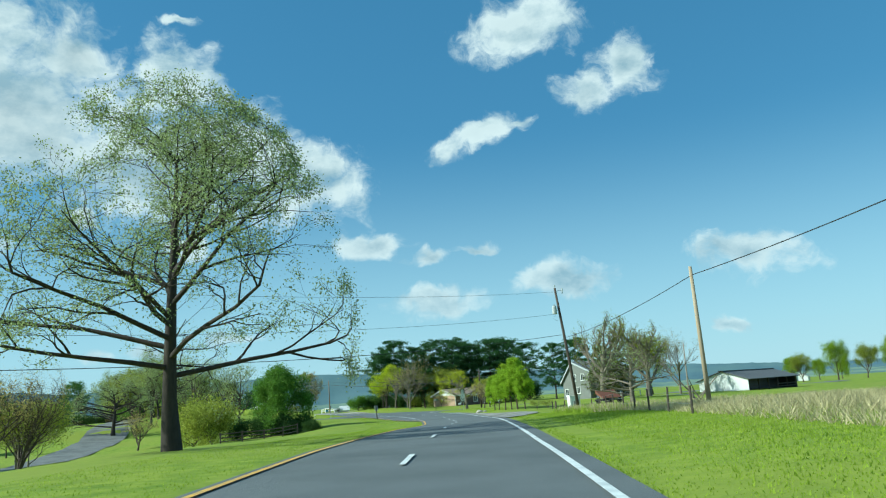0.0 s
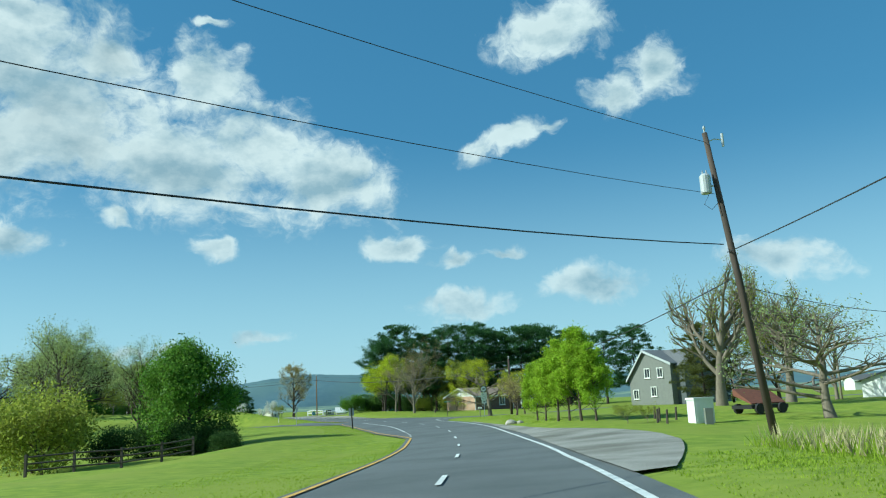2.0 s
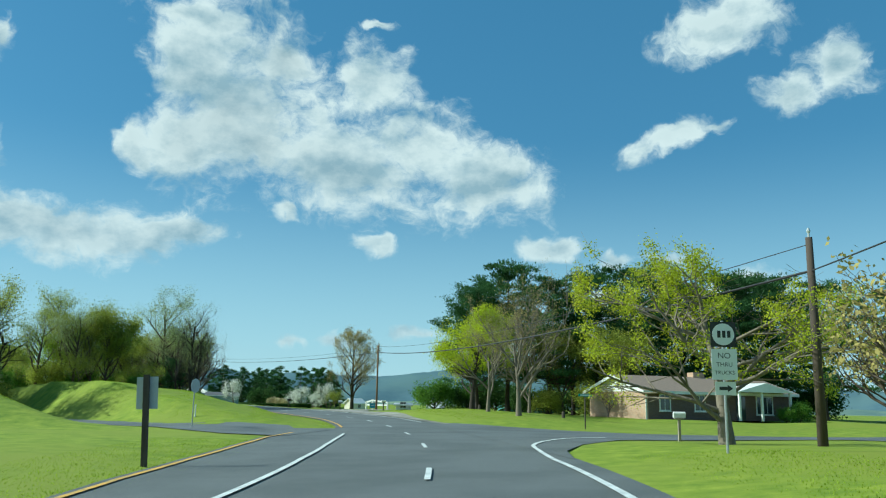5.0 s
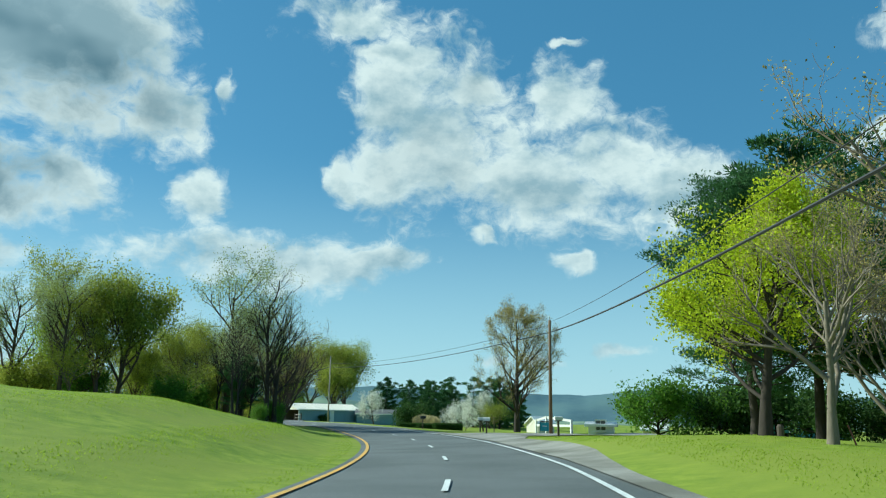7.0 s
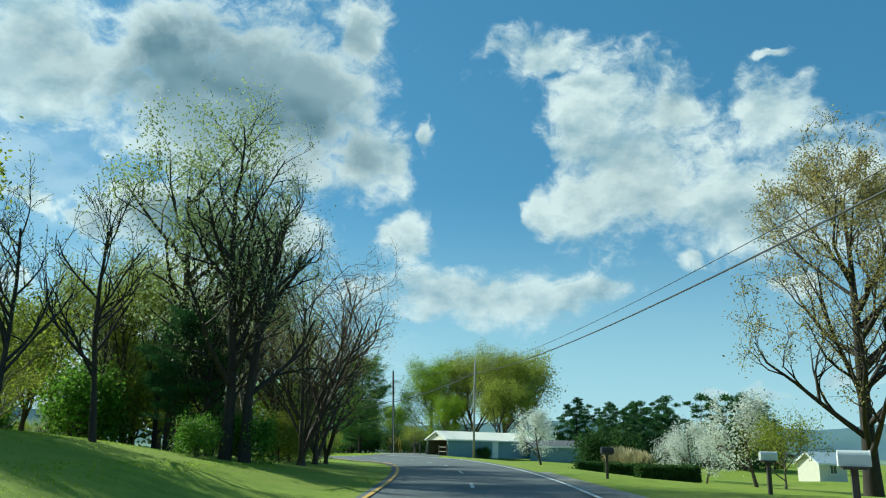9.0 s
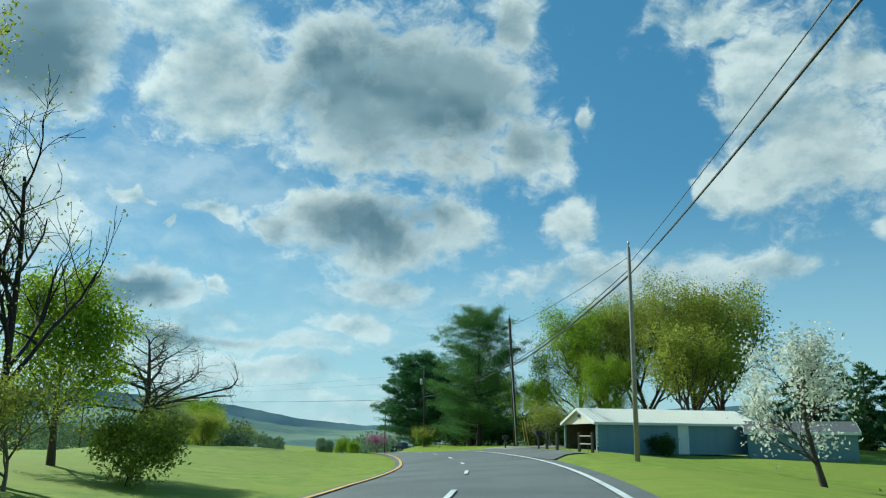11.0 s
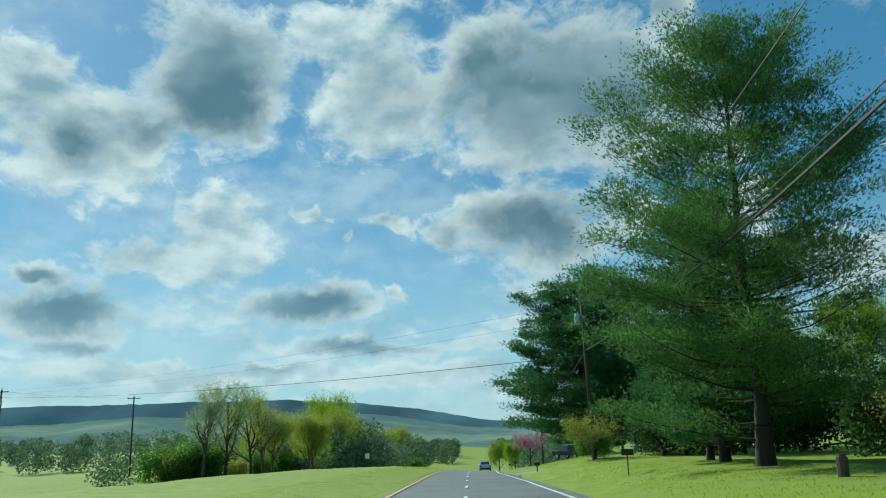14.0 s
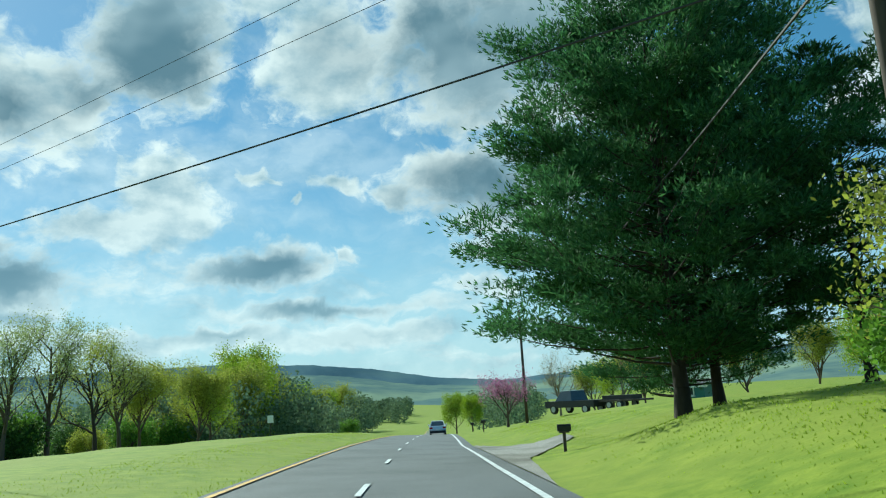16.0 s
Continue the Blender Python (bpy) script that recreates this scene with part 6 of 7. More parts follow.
for y0, z0, y1 in ((-0.35, E1 - 0.35 * (R1 - E1) / YR, YR), (W1 + 0.3, EB - 0.3 * (R1 - EB) / (W1 - YR), YR)):
    part("roof", Shape().add([(-0.35, y0, z0), (L1 + 0.35, y0, z0), (L1 + 0.35, y1, R1), (-0.35, y1, R1), (-0.35, y0, z0 + 0.14), (L1 + 0.35, y0, z0 + 0.14), (L1 + 0.35, y1, R1 + 0.14), (-0.35, y1, R1 + 0.14)], [(0, 1, 2, 3), (7, 6, 5, 4), (0, 4, 5, 1), (2, 6, 7, 3), (1, 5, 6, 2), (0, 3, 7, 4)]), "roof_grey", h1, "grey shingle roof")
    part("rake_board", Shape().add([(-0.39, y0, z0 - 0.14), (-0.352, y0, z0 - 0.14), (-0.352, y1, R1 - 0.14), (-0.39, y1, R1 - 0.14), (-0.39, y0, z0 + 0.15), (-0.352, y0, z0 + 0.15), (-0.352, y1, R1 + 0.15), (-0.39, y1, R1 + 0.15)], [(0, 1, 2, 3), (7, 6, 5, 4), (0, 4, 5, 1), (2, 6, 7, 3), (1, 5, 6, 2), (0, 3, 7, 4)]), "grey_paint", h1)
cx = 3.2
# darker siding copy: the front faces away from the sun, its shade is painted
M["siding_shaded"] = material("grey siding with shade in its colour", (0.10, 0.115, 0.12), (0.075, 0.088, 0.092), 3, 0.7, 0.15)
part("front_bay", Shape().prism([(cx - 2.3, 0), (cx + 2.3, 0), (cx + 2.3, E1 - 0.2), (cx, R1 - 0.1), (cx - 2.3, E1 - 0.2)], -1.2, -0.01), "siding_shaded", h1, "front gable bay darkened for its shaded side")
for k in (-1, 1):
    xe, ze = cx + k * 2.65, E1 - 0.42
    part("bay_roof", Shape().add([(xe, -1.5, ze), (cx, -1.5, R1 - 0.05), (cx, 3.4, R1 - 0.05), (xe, 0.1, ze), (xe, -1.5, ze + 0.12), (cx, -1.5, R1 + 0.07), (cx, 3.4, R1 + 0.07), (xe, 0.1, ze + 0.12)], [(0, 1, 2, 3), (7, 6, 5, 4), (0, 4, 5, 1), (2, 6, 7, 3), (1, 5, 6, 2), (0, 3, 7, 4)]), "roof_grey", h1, "grey shingle roof")
for yy, zz in ((1.5, 3.3), (3.4, 3.3), (2.6, 1.15), (5.3, 0.9)):
    window_unit(h1, -0.03, yy, zz, 0.85, 1.15, "y", -1, bars=1)
part("round_window", Shape().tube([(cx + 0.3, -1.21, 4.0), (cx + 0.3, -1.27, 4.0)], [0.42, 0.42], 8), "glass", h1, "octagonal window")
part("front_door", Shape().box(cx - 0.6, -1.28, 0, cx + 1.3, -1.205, 2.1), "glass", h1, "double glass door")
part("porch_deck", Shape().box(0.6, -3.0, 0.0, 9.5, -1.3, 0.18), "rail_wood", h1)
for k in range(6):
    part("porch_post", Shape().box(0.7 + k * 1.7, -2.95, 0.18, 0.82 + k * 1.7, -2.83, 1.15), "white_paint", h1, "white porch post")
for k in (0, 3, 4):
    part("porch_rail", Shape().box(0.82 + k * 1.7, -2.92, 1.0, 0.7 + (k + 1) * 1.7, -2.86, 1.08), "white_paint", h1)

# brick bungalow
def brick_material(name, a, b, mortar):
    m = bpy.data.materials.new(name)
    m.use_nodes = True
    t = m.node_tree
    bs = t.nodes["Principled BSDF"]
    tc, mp, br, nz, mx = (t.nodes.new(k) for k in ("ShaderNodeTexCoord", "ShaderNodeMapping", "ShaderNodeTexBrick", "ShaderNodeTexNoise", "ShaderNodeMix"))
    mp.inputs["Rotation"].default_value = (radians(90), 0, 0)
    t.links.new(tc.outputs["Object"], mp.inputs[0])
    sepx, cmb, ad = t.nodes.new("ShaderNodeSeparateXYZ"), t.nodes.new("ShaderNodeCombineXYZ"), t.nodes.new("ShaderNodeMath")
    t.links.new(tc.outputs["Object"], sepx.inputs[0])
    t.links.new(sepx.outputs[0], ad.inputs[0])
    t.links.new(sepx.outputs[1], ad.inputs[1])
    t.links.new(ad.outputs[0], cmb.inputs[0])
    t.links.new(sepx.outputs[2], cmb.inputs[1])
    t.links.new(cmb.outputs[0], br.inputs["Vector"])
    br.inputs["Scale"].default_value, br.inputs["Brick Width"].default_value, br.inputs["Row Height"].default_value, br.inputs["Mortar Size"].default_value = 1.0, 0.22, 0.075, 0.008
    br.inputs["Color1"].default_value, br.inputs["Color2"].default_value, br.inputs["Mortar"].default_value = (*a, 1), (*b, 1), (*mortar, 1)
    nz.inputs["Scale"].default_value = 1.3
    mx.data_type, mx.blend_type = "RGBA", "MULTIPLY"
    mx.inputs[0].default_value = 0.35
    t.links.new(br.outputs["Color"], mx.inputs[6])
    t.links.new(nz.outputs[0], mx.inputs[7])
    t.links.new(mx.outputs[2], bs.inputs["Base Color"])
    bs.inputs["Roughness"].default_value = 0.9
    return m


M["brick_wall"] = brick_material("tan brick wall", (0.62, 0.40, 0.26), (0.50, 0.30, 0.19), (0.48, 0.42, 0.34))
# brick darkened for the front wall, whose shade is held in this colour
M["brick_shaded"] = brick_material("brown brick wall with shade in its colour", (0.19, 0.115, 0.09), (0.13, 0.08, 0.065), (0.19, 0.16, 0.14))
z2 = ground_z(2, 178) - 0.05
h2 = thing("house", 1.4, 177.5, z2, "single-storey brick house with a white gable and brown roof", "house", turn=32)
L2, W2, E2, R2 = 15.0, 9.2, 2.32, 3.65
part("gable_brick", Shape().box(0.0, 0.0, 0, 0.24, W2, E2), "brick_wall", h2, "tan brick end wall")
part("front_brick", Shape().box(0.24, 0.0, 0, L2, 0.24, E2), "brick_shaded", h2, "brown brick front wall darkened for its shaded side")
part("rear_wall", Shape().box(0.24, W2 - 0.24, 0, L2, W2, E2), "brick_wall", h2)
part("end_wall", Shape().box(L2 - 0.24, 0.24, 0, L2, W2 - 0.24, E2), "brick_wall", h2)
part("gable_panel", Shape().prism([(0, 0), (W2, 0), (W2 / 2, R2 - E2 - 0.05)], 0, 0.2), "white_paint", h2, "white boarded gable").matrix_local = pose(0.2, 0, E2, 0, 0, 90)
gable_roof(h2, L2, W2, E2 + 0.02, R2, 0.45, 0.14, "roof_brown", "brown shingle roof")
part("corner_trim", Shape().box(-0.02, -0.05, 0, 0.1, -0.003, E2), "white_paint", h2)
window_unit(h2, 1.85, 0.0, 0.72, 1.1, 1.4, "x", -1, bars=1)
window_unit(h2, 5.3, 0.0, 0.72, 1.1, 1.4, "x", -1, bars=1)
window_unit(h2, 0.0, 5.4, 1.25, 0.55, 0.8, "y", -1, bars=0)
porch = part("porch_roof", Shape().prism([(7.8, 2.4), (13.8, 2.4), (10.8, 3.2)], -1.8, 2.0), "white_paint", h2, "white porch gable")
for xx in (8.1, 10.4, 13.4):
    part("porch_post", Shape().box(xx - 0.09, -1.7, 0, xx + 0.09, -1.52, 2.38), "white_paint", h2, "white porch post")
part("front_door", Shape().box(9.0, -0.06, 0, 9.95, -0.003, 2.05), "glass", h2, "dark front door")
window_unit(h2, 12.0, 0.0, 0.5, 1.8, 1.6, "x", -1, bars=2)
part("chimney", Shape().box(8.0, 4.4, R2 - 0.4, 9.2, 5.3, R2 + 0.55), "brick_wall", h2, "brick chimney")
part("gutter_pipe", Shape().tube([(7.5, -0.1, 0.0), (7.5, -0.1, E2)], [0.05, 0.05], 8), "white_paint", h2)
for i, (dx, dy, k) in enumerate(((-1.2, 4.0, 0.55), (13.8, -2.2, 0.4), (12.2, -2.3, 0.3))):
    p = Matrix.Rotation(radians(32), 3, "Z") @ Vector((dx, dy, 0))
    plant(K["bare_small" if i == 0 else "shrub"], 1.4 + p.x, 177.5 + p.y, "low shrub against the brick wall", "shrub", "shrub", k * 1.3, i * 50)

# long metal garage
z3 = ground_z(-95, 262) - 0.15
g3 = thing("garage", -95.3, 261.4, z3, "long open-fronted metal garage with a cream gable", "garage", turn=68)
L3, W3, E3, R3 = 12.5, 5.6, 2.15, 3.1
# local x runs along the ridge away from the road, local y to its left
part("side_wall", Shape().box(0.0, 0.0, 0, L3, 0.08, E3), "siding_blue", g3, "blue grey metal wall")
part("far_side_wall", Shape().box(0.0, W3 - 0.08, 0, L3, W3, E3), "siding_blue", g3)
part("back_wall", Shape().box(L3 - 0.08, 0.08, 0, L3, W3 - 0.08, E3), "siding_blue", g3)
# added dark faces: the shade deep in the open garage, put into colour
part("inner_wall", Shape().box(8.5, 0.081, 0, 8.58, W3 - 0.081, E3), "post_wood", g3, "added wall coloured dark for the interior shade")
for yy in (0.081, W3 - 0.1):
    part("lining", Shape().box(0.12, yy, 0, 8.4, yy + 0.019, E3 - 0.01), "post_wood", g3, "added boards coloured dark for the interior shade")
board_sh = Shape().add([(0.0, -0.035, 0.0), (L3, -0.035, 0.0), (L3, -0.004, 0.30), (0, -0.004, 0.30), (0, -0.002, 0.0), (L3, -0.002, 0.0)], [(0, 1, 2, 3), (4, 5, 1, 0)])
board_me = board_sh.mesh("cladding_board")
for k in range(7):
    part("cladding_board", board_me, "siding_blue", g3).location = (0, 0, k * 0.305)
part("gable_panel", Shape().prism([(0, 0), (W3, 0), (W3 / 2, R3 - E3)], 0, 0.1), "cream", g3, "cream painted gable").matrix_local = pose(0.1, 0, E3, 0, 0, 90)
part("door_header", Shape().box(-0.02, 0.09, E3 - 0.12, 0.1, W3 - 0.09, E3 - 0.002), "cream", g3)
part("door_post", Shape().box(-0.03, -0.03, 0, 0.11, -0.003, E3), "white_paint", g3)
part("door_post", Shape().box(-0.03, W3 + 0.003, 0, 0.11, W3 + 0.03, E3), "white_paint", g3)
part("gable_lamp", Shape().tube([(-0.02, W3 / 2, E3 + 0.45), (-0.12, W3 / 2, E3 + 0.45)], [0.1, 0.12], 10), "black_metal", g3)
gable_roof(g3, L3, W3, E3, R3, 0.25, 0.06, "roof_metal", "pale ribbed metal roof", "white_paint")
rise3 = (R3 - E3) / (W3 / 2)
rib_me = Shape().add([(-0.02, -0.25, E3 - 0.25 * rise3 + 0.061), (0.02, -0.25, E3 - 0.25 * rise3 + 0.061), (0.02, W3 / 2, R3 + 0.061), (-0.02, W3 / 2, R3 + 0.061), (-0.01, -0.25, E3 - 0.25 * rise3 + 0.095), (0.01, -0.25, E3 - 0.25 * rise3 + 0.095), (0.01, W3 / 2, R3 + 0.095), (-0.01, W3 / 2, R3 + 0.095)], [(4, 5, 6, 7), (0, 4, 7, 3), (1, 2, 6, 5), (0, 1, 5, 4)]).mesh("roof_rib")
for k in range(43):
    part("roof_rib", rib_me, "roof_metal", g3).location = (-0.2 + k * 0.305, 0, 0)
part("side_door", Shape().box(6.2, -0.05, 0.0, 7.05, -0.036, 1.95), "white_paint", g3, "white side door")
plant(K["dark_shrub"], *(g3.matrix_world @ Vector((4.6, -0.7, 0)))[:2], "dark clipped shrub against the garage wall", "shrub", "shrub", 0.5)
# small outbuilding behind
z4 = ground_z(-85, 275) - 0.1
g4 = thing("outbuilding", -90.0, 271.0, z4, "small blue grey outbuilding with a low roof", "shed", turn=35)
part("wall", Shape().box(0, 0, 0, 7.0, 4.0, 2.0), "siding_blue", g4, "blue grey wall")
gable_roof(g4, 7.0, 4.0, 2.0, 2.7, 0.2, 0.08, "roof_grey", "grey roof")

# barn in the field
z5 = ground_z(40, 114)
b5 = thing("barn", 41.8, 113.6, min(z5, -0.9), "white field barn with a dark open side", "barn", turn=-45)
W5, L5, E5, R5 = 7.4, 16.5, 2.15, 3.3
part("gable_wall", Shape().prism([(-W5, -0.6), (0, -0.6), (0, E5), (-W5 / 2, R5), (-W5, E5)], 0, 0.15), "white_paint", b5, "white painted end wall")
part("back_wall", Shape().box(-W5, L5, -0.6, 0, L5 + 0.15, E5), "black_paint", b5, "dark end wall")
part("side_wall", Shape().box(-W5, 0.15, -0.6, -W5 + 0.15, L5, E5), "white_paint", b5)
# black sheet added inside, standing in for shade behind the open side
part("back_partition", Shape().box(-3.0, 0.15, -0.6, -2.9, L5, 2.6), "black_paint", b5, "black partition for the shade inside the open side")
for k in range(6):
    part("post", Shape().box(-0.15, 0.2 + k * 3.2, -0.6, 0.0, 0.35 + k * 3.2, E5), "post_wood", b5)
for k in range(3):
    part("rail", Shape().box(-0.12, 0.4, 0.25 + k * 0.4, -0.06, L5, 0.37 + k * 0.4), "post_wood", b5)
roof_pts = [(x, y, z + dz) for dz in (0.0, 0.08) for y in (-0.35, L5 + 0.4) for x, z in ((-W5 - 0.4, E5 - 0.13), (-W5 / 2, R5 + 0.05), (0.4, E5 - 0.13))]
part("roof", Shape().add(roof_pts, [(0, 1, 4, 3), (1, 2, 5, 4), (9, 10, 7, 6), (10, 11, 8, 7), (0, 6, 7, 1), (1, 7, 8, 2), (3, 4, 10, 9), (4, 5, 11, 10), (0, 3, 9, 6), (2, 8, 11, 5)]), "roof_grey", b5, "grey metal roof")
part("ridge_cap", Shape().box(-W5 / 2 - 0.35, -0.4, R5 + 0.06, -W5 / 2 + 0.35, L5 + 0.45, R5 + 0.17), "black_paint", b5, "dark ridge cap")
part("fence_panel", Shape().box(-2.6, -0.3, 0.0, -0.2, -0.2, 0.7), "white_paint", b5)


def cottage(x, y, turn, l, w, e, r, wall, roof, label, windows=2, cat="house"):
    g = thing("house" if cat == "house" else "trailer", x, y, ground_z(x, y) - 0.1, label, cat, turn=turn)
    part("wall", Shape().box(0, 0, 0, l, w, e), wall, g)
    for xx in (0.0, l - 0.1):
        part("gable_wall", Shape().prism([(0, 0), (w, 0), (w / 2, r - e)], 0, 0.1), wall, g).matrix_local = pose(xx + 0.1, 0, e + 0.001, 0, 0, 90)
    gable_roof(g, l, w, e, r, 0.25, 0.08, roof, "low roof")
    for k in range(windows):
        window_unit(g, l * (k + 0.7) / (windows + 0.4), 0.0, e * 0.4, 0.9, 0.9, "x", -1)
    return g


cottage(-29.6, 211.0, 12, 1.9, 1.3, 0.85, 1.0, "white_paint", "white_paint", "small white trailer parked behind the fence", 1, "trailer")
cottage(-31.4, 236.0, 12, 2.4, 2.2, 1.1, 2.1, "cream", "white_paint", "low cream shed far behind the lawn", 0)
cottage(-20.0, 246.0, 25, 9.0, 6.0, 2.3, 3.8, "teal_paint", "roof_grey", "dark teal outbuilding behind the trees")
cottage(-55.0, 268.0, 60, 3.2, 2.8, 1.8, 2.7, "cream", "white_paint", "small cream shed behind the budding tree", 1)
cottage(-84.0, 300.0, 20, 9.0, 6.0, 2.4, 3.6, "white_paint", "roof_grey", "white house among the trees behind the garage")
cottage(-152.0, 309.0, 20, 9.0, 5.0, 2.3, 3.5, "white_paint", "white_paint", "white house behind the pines")
for i in range(6):
    x, y = 60 + i * 17, 215 + (i % 3) * 22
    cottage(x + 20, y, i * 31, 7, 5, 2.2, 3.3, "white_paint", "roof_grey", "small white house across the field")
    plant(K["green"], x + 28, y - 6, "green tree across the field", scale=0.45, turn=i * 50, group="trees across the field")


# ---- roadside things ----
def sign_post(name, x, y, h, label, category="road sign", turn=0.0, post="steel", r=0.03, lean=0.0, square=False):
    root = thing(name, x, y, ground_z(x, y), label, category)
    root.matrix_world = pose(x, y, ground_z(x, y), 0, lean, turn)
    sh = Shape().box(-r, -r, -0.2, r, r, h) if square else Shape().tube([(0, 0, -0.2), (0, 0, h)], [r, r], 8)
    part("post", sh, post, root)
    return root


def board(parent, name, w, h, z, mat, label, y=-0.05, t=0.012, x=0.0):
    return part(name, Shape().box(x - w / 2, y - t, z, x + w / 2, y, z + h), mat, parent, label)


def lettering(parent, text, size, x, y, z, mat="black_paint"):
    cu = bpy.data.curves.new("lettering", "FONT")
    cu.body, cu.size, cu.align_x, cu.extrude = text, size, "CENTER", 0.001
    ob = new("lettering_curve", cu)
    dg = bpy.context.evaluated_depsgraph_get()
    me = bpy.data.meshes.new_from_object(ob.evaluated_get(dg))
    bpy.data.objects.remove(ob)
    t = part("lettering", me, mat, parent)
    t.matrix_local = pose(x, y, z, 90, 0, 0)
    return t


sx, sy = 2.3, 129.0
rs = sign_post("route_sign", sx, sy, 3.2, "white route marker above two white truck notice plates", turn=10, r=0.035)
b1_ = board(rs, "route_plate", 0.62, 0.62, 2.55, "black_paint", "black route marker plate")
part("route_disc", Shape().tube([(0, -0.062, 2.86), (0, -0.068, 2.86)], [0.27, 0.27], 24), "sign_white", b1_, "white disc")
for k in (-0.1, 0.02, 0.14):
    part("number_bar", Shape().box(k - 0.045, -0.073, 2.78, k + 0.035, -0.0685, 2.95), "black_paint", b1_, "plain dark bar")
b2_ = board(rs, "notice_plate", 0.62, 0.75, 1.75, "sign_white", "white notice plate")
lettering(b2_, "NO", 0.2, 0, -0.063, 2.27)
lettering(b2_, "THRU", 0.15, 0, -0.063, 2.07)
lettering(b2_, "TRUCKS", 0.13, 0, -0.063, 1.88)
b3_ = board(rs, "arrow_plate", 0.5, 0.32, 1.38, "sign_white", "white arrow plate")
part("arrow", Shape().add([(-0.15, -0.0635, 1.5), (0.05, -0.0635, 1.5), (0.05, -0.0635, 1.45), (0.18, -0.0635, 1.54), (0.05, -0.0635, 1.63), (0.05, -0.0635, 1.58), (-0.15, -0.0635, 1.58)], [(0, 1, 2, 3, 4, 5, 6)]), "black_paint", b3_, "black arrow")
ss_ = sign_post("street_sign", -2.56, 158.1, 2.1, "green street name plate on a grey post", turn=20, post="post_wood", r=0.04)
board(ss_, "name_plate", 0.85, 0.16, 1.92, "street_green", "green plate")
part("writing_bar", Shape().box(-0.3, -0.0665, 1.965, 0.3, -0.063, 2.03), "sign_white", ss_, "plain pale bar")
lb = sign_post("road_sign", -11.0, 125.2, 2.1, "road sign seen from behind on a brown wooden post", post="post_wood", r=0.06, square=True, lean=-3, turn=15)
board(lb, "sign_back", 0.5, 0.75, 1.3, "grey_paint", "bare grey back of the sign", y=0.085)
st = sign_post("stop_sign", -20.9, 144.6, 2.3, "stop sign seen from behind on a steel post", turn=82, r=0.03)
part("sign_back", Shape().tube([(0, -0.045, 2.0), (0, -0.035, 2.0)], [0.36, 0.36], 8), "grey_paint", st, "bare grey back of the sign")
sign_post("marker_post", -24.9, 151.9, 0.7, "thin white marker post in the grass", "post", post="white_paint", r=0.04)
sign_post("marker_stub", -10.9, 176.0, 0.6, "leaning rusty stake in the grass", "stake", post="rust", r=0.025, lean=-18)
for x, y in ((-13.5, 183.0), (-5.0, 173.0), (-107.5, 268.5), (-120.0, 271.8)):
    g = thing("utility_stub", x, y, ground_z(x, y), "short dark utility stub in the grass", "utility stub")
    part("stub", Shape().tube([(0, 0, -0.1), (0, 0, 0.42), (0, 0, 0.5)], [0.13, 0.13, 0.08], 10), "post_wood", g)


def mailbox(x, y, turn, label, post="post_wood", box="black_metal", wide=0.2, hgt=1.05, boxes=1, arm=True):
    hgt, wide = hgt * 0.84, wide * 0.8
    root = thing("mailbox", x, y, ground_z(x, y), label, "mailbox", turn=turn)
    if post:
        part("post", Shape().box(-0.05, -0.05, -0.2, 0.05, 0.05, hgt), post, root)
    for k in range(boxes):
        ox = (k - (boxes - 1) / 2) * (wide + 0.08)
        n = 10
        prof = [(-wide / 2, 0.0), (wide / 2, 0.0)] + [(wide / 2 * math.cos(math.pi * i / n), 0.14 + wide / 2 * math.sin(math.pi * i / n)) for i in range(n + 1)]
        b = part("box", Shape().prism([(px + ox, pz + hgt + 0.02) for px, pz in prof], -0.22, 0.22), box, root)
        part("door", Shape().prism([(px * 1.05 + ox, pz * 1.03 + hgt + 0.018) for px, pz in prof], -0.235, -0.222), box, b)
        part("flag", Shape().box(ox + wide / 2 + 0.005, -0.05, hgt + 0.1, ox + wide / 2 + 0.015, 0.12, hgt + 0.16), "tail_red", b, "small red flag")
    if arm and post:
        part("support_arm", Shape().box(-0.13 * boxes, -0.17, hgt - 0.03, 0.13 * boxes, 0.17, hgt + 0.018), post, root)
    return root


mailbox(1.9, 141.2, 100, "white mailbox on a pale wooden post", "rail_wood", "white_paint", 0.22, 1.05)
mailbox(-33.45, 200.4, 112, "white mailbox on a wooden post by the driveway", "post_wood", "white_paint", 0.24, 1.0)
mailbox(-26.2, 194.2, 130, "white mailbox on a dark post by the driveway", "post_wood", "white_paint", 0.22, 1.1)
mailbox(-46.4, 215.2, 130, "pair of dark mailboxes on one post", "post_wood", "black_metal", 0.24, 1.1, 2)
mailbox(-38.2, 209.8, 130, "white mailbox on a dark post", "post_wood", "white_paint", 0.24, 1.05)
mailbox(-104.0, 260.6, 150, "dark mailbox on a wooden post", "post_wood", "black_metal", 0.22, 0.85)
mailbox(-96.9, 257.5, 150, "wide dark mailbox on a post beside the garage", "post_wood", "black_metal", 0.28, 1.1, 2)
two = mailbox(-132.2, 274.7, 150, "dark mailbox on two thin legs", "", "black_metal", 0.24, 0.85)
for k in (-0.09, 0.09):
    part("leg", Shape().tube([(k, 0, -0.2), (k, 0, 0.73)], [0.014, 0.014], 6), "black_metal", two, "thin steel leg")
mailbox(-167.3, 290.7, 150, "black mailbox on a slanted post by the drive", "post_wood", "black_metal", 0.22, 0.8)

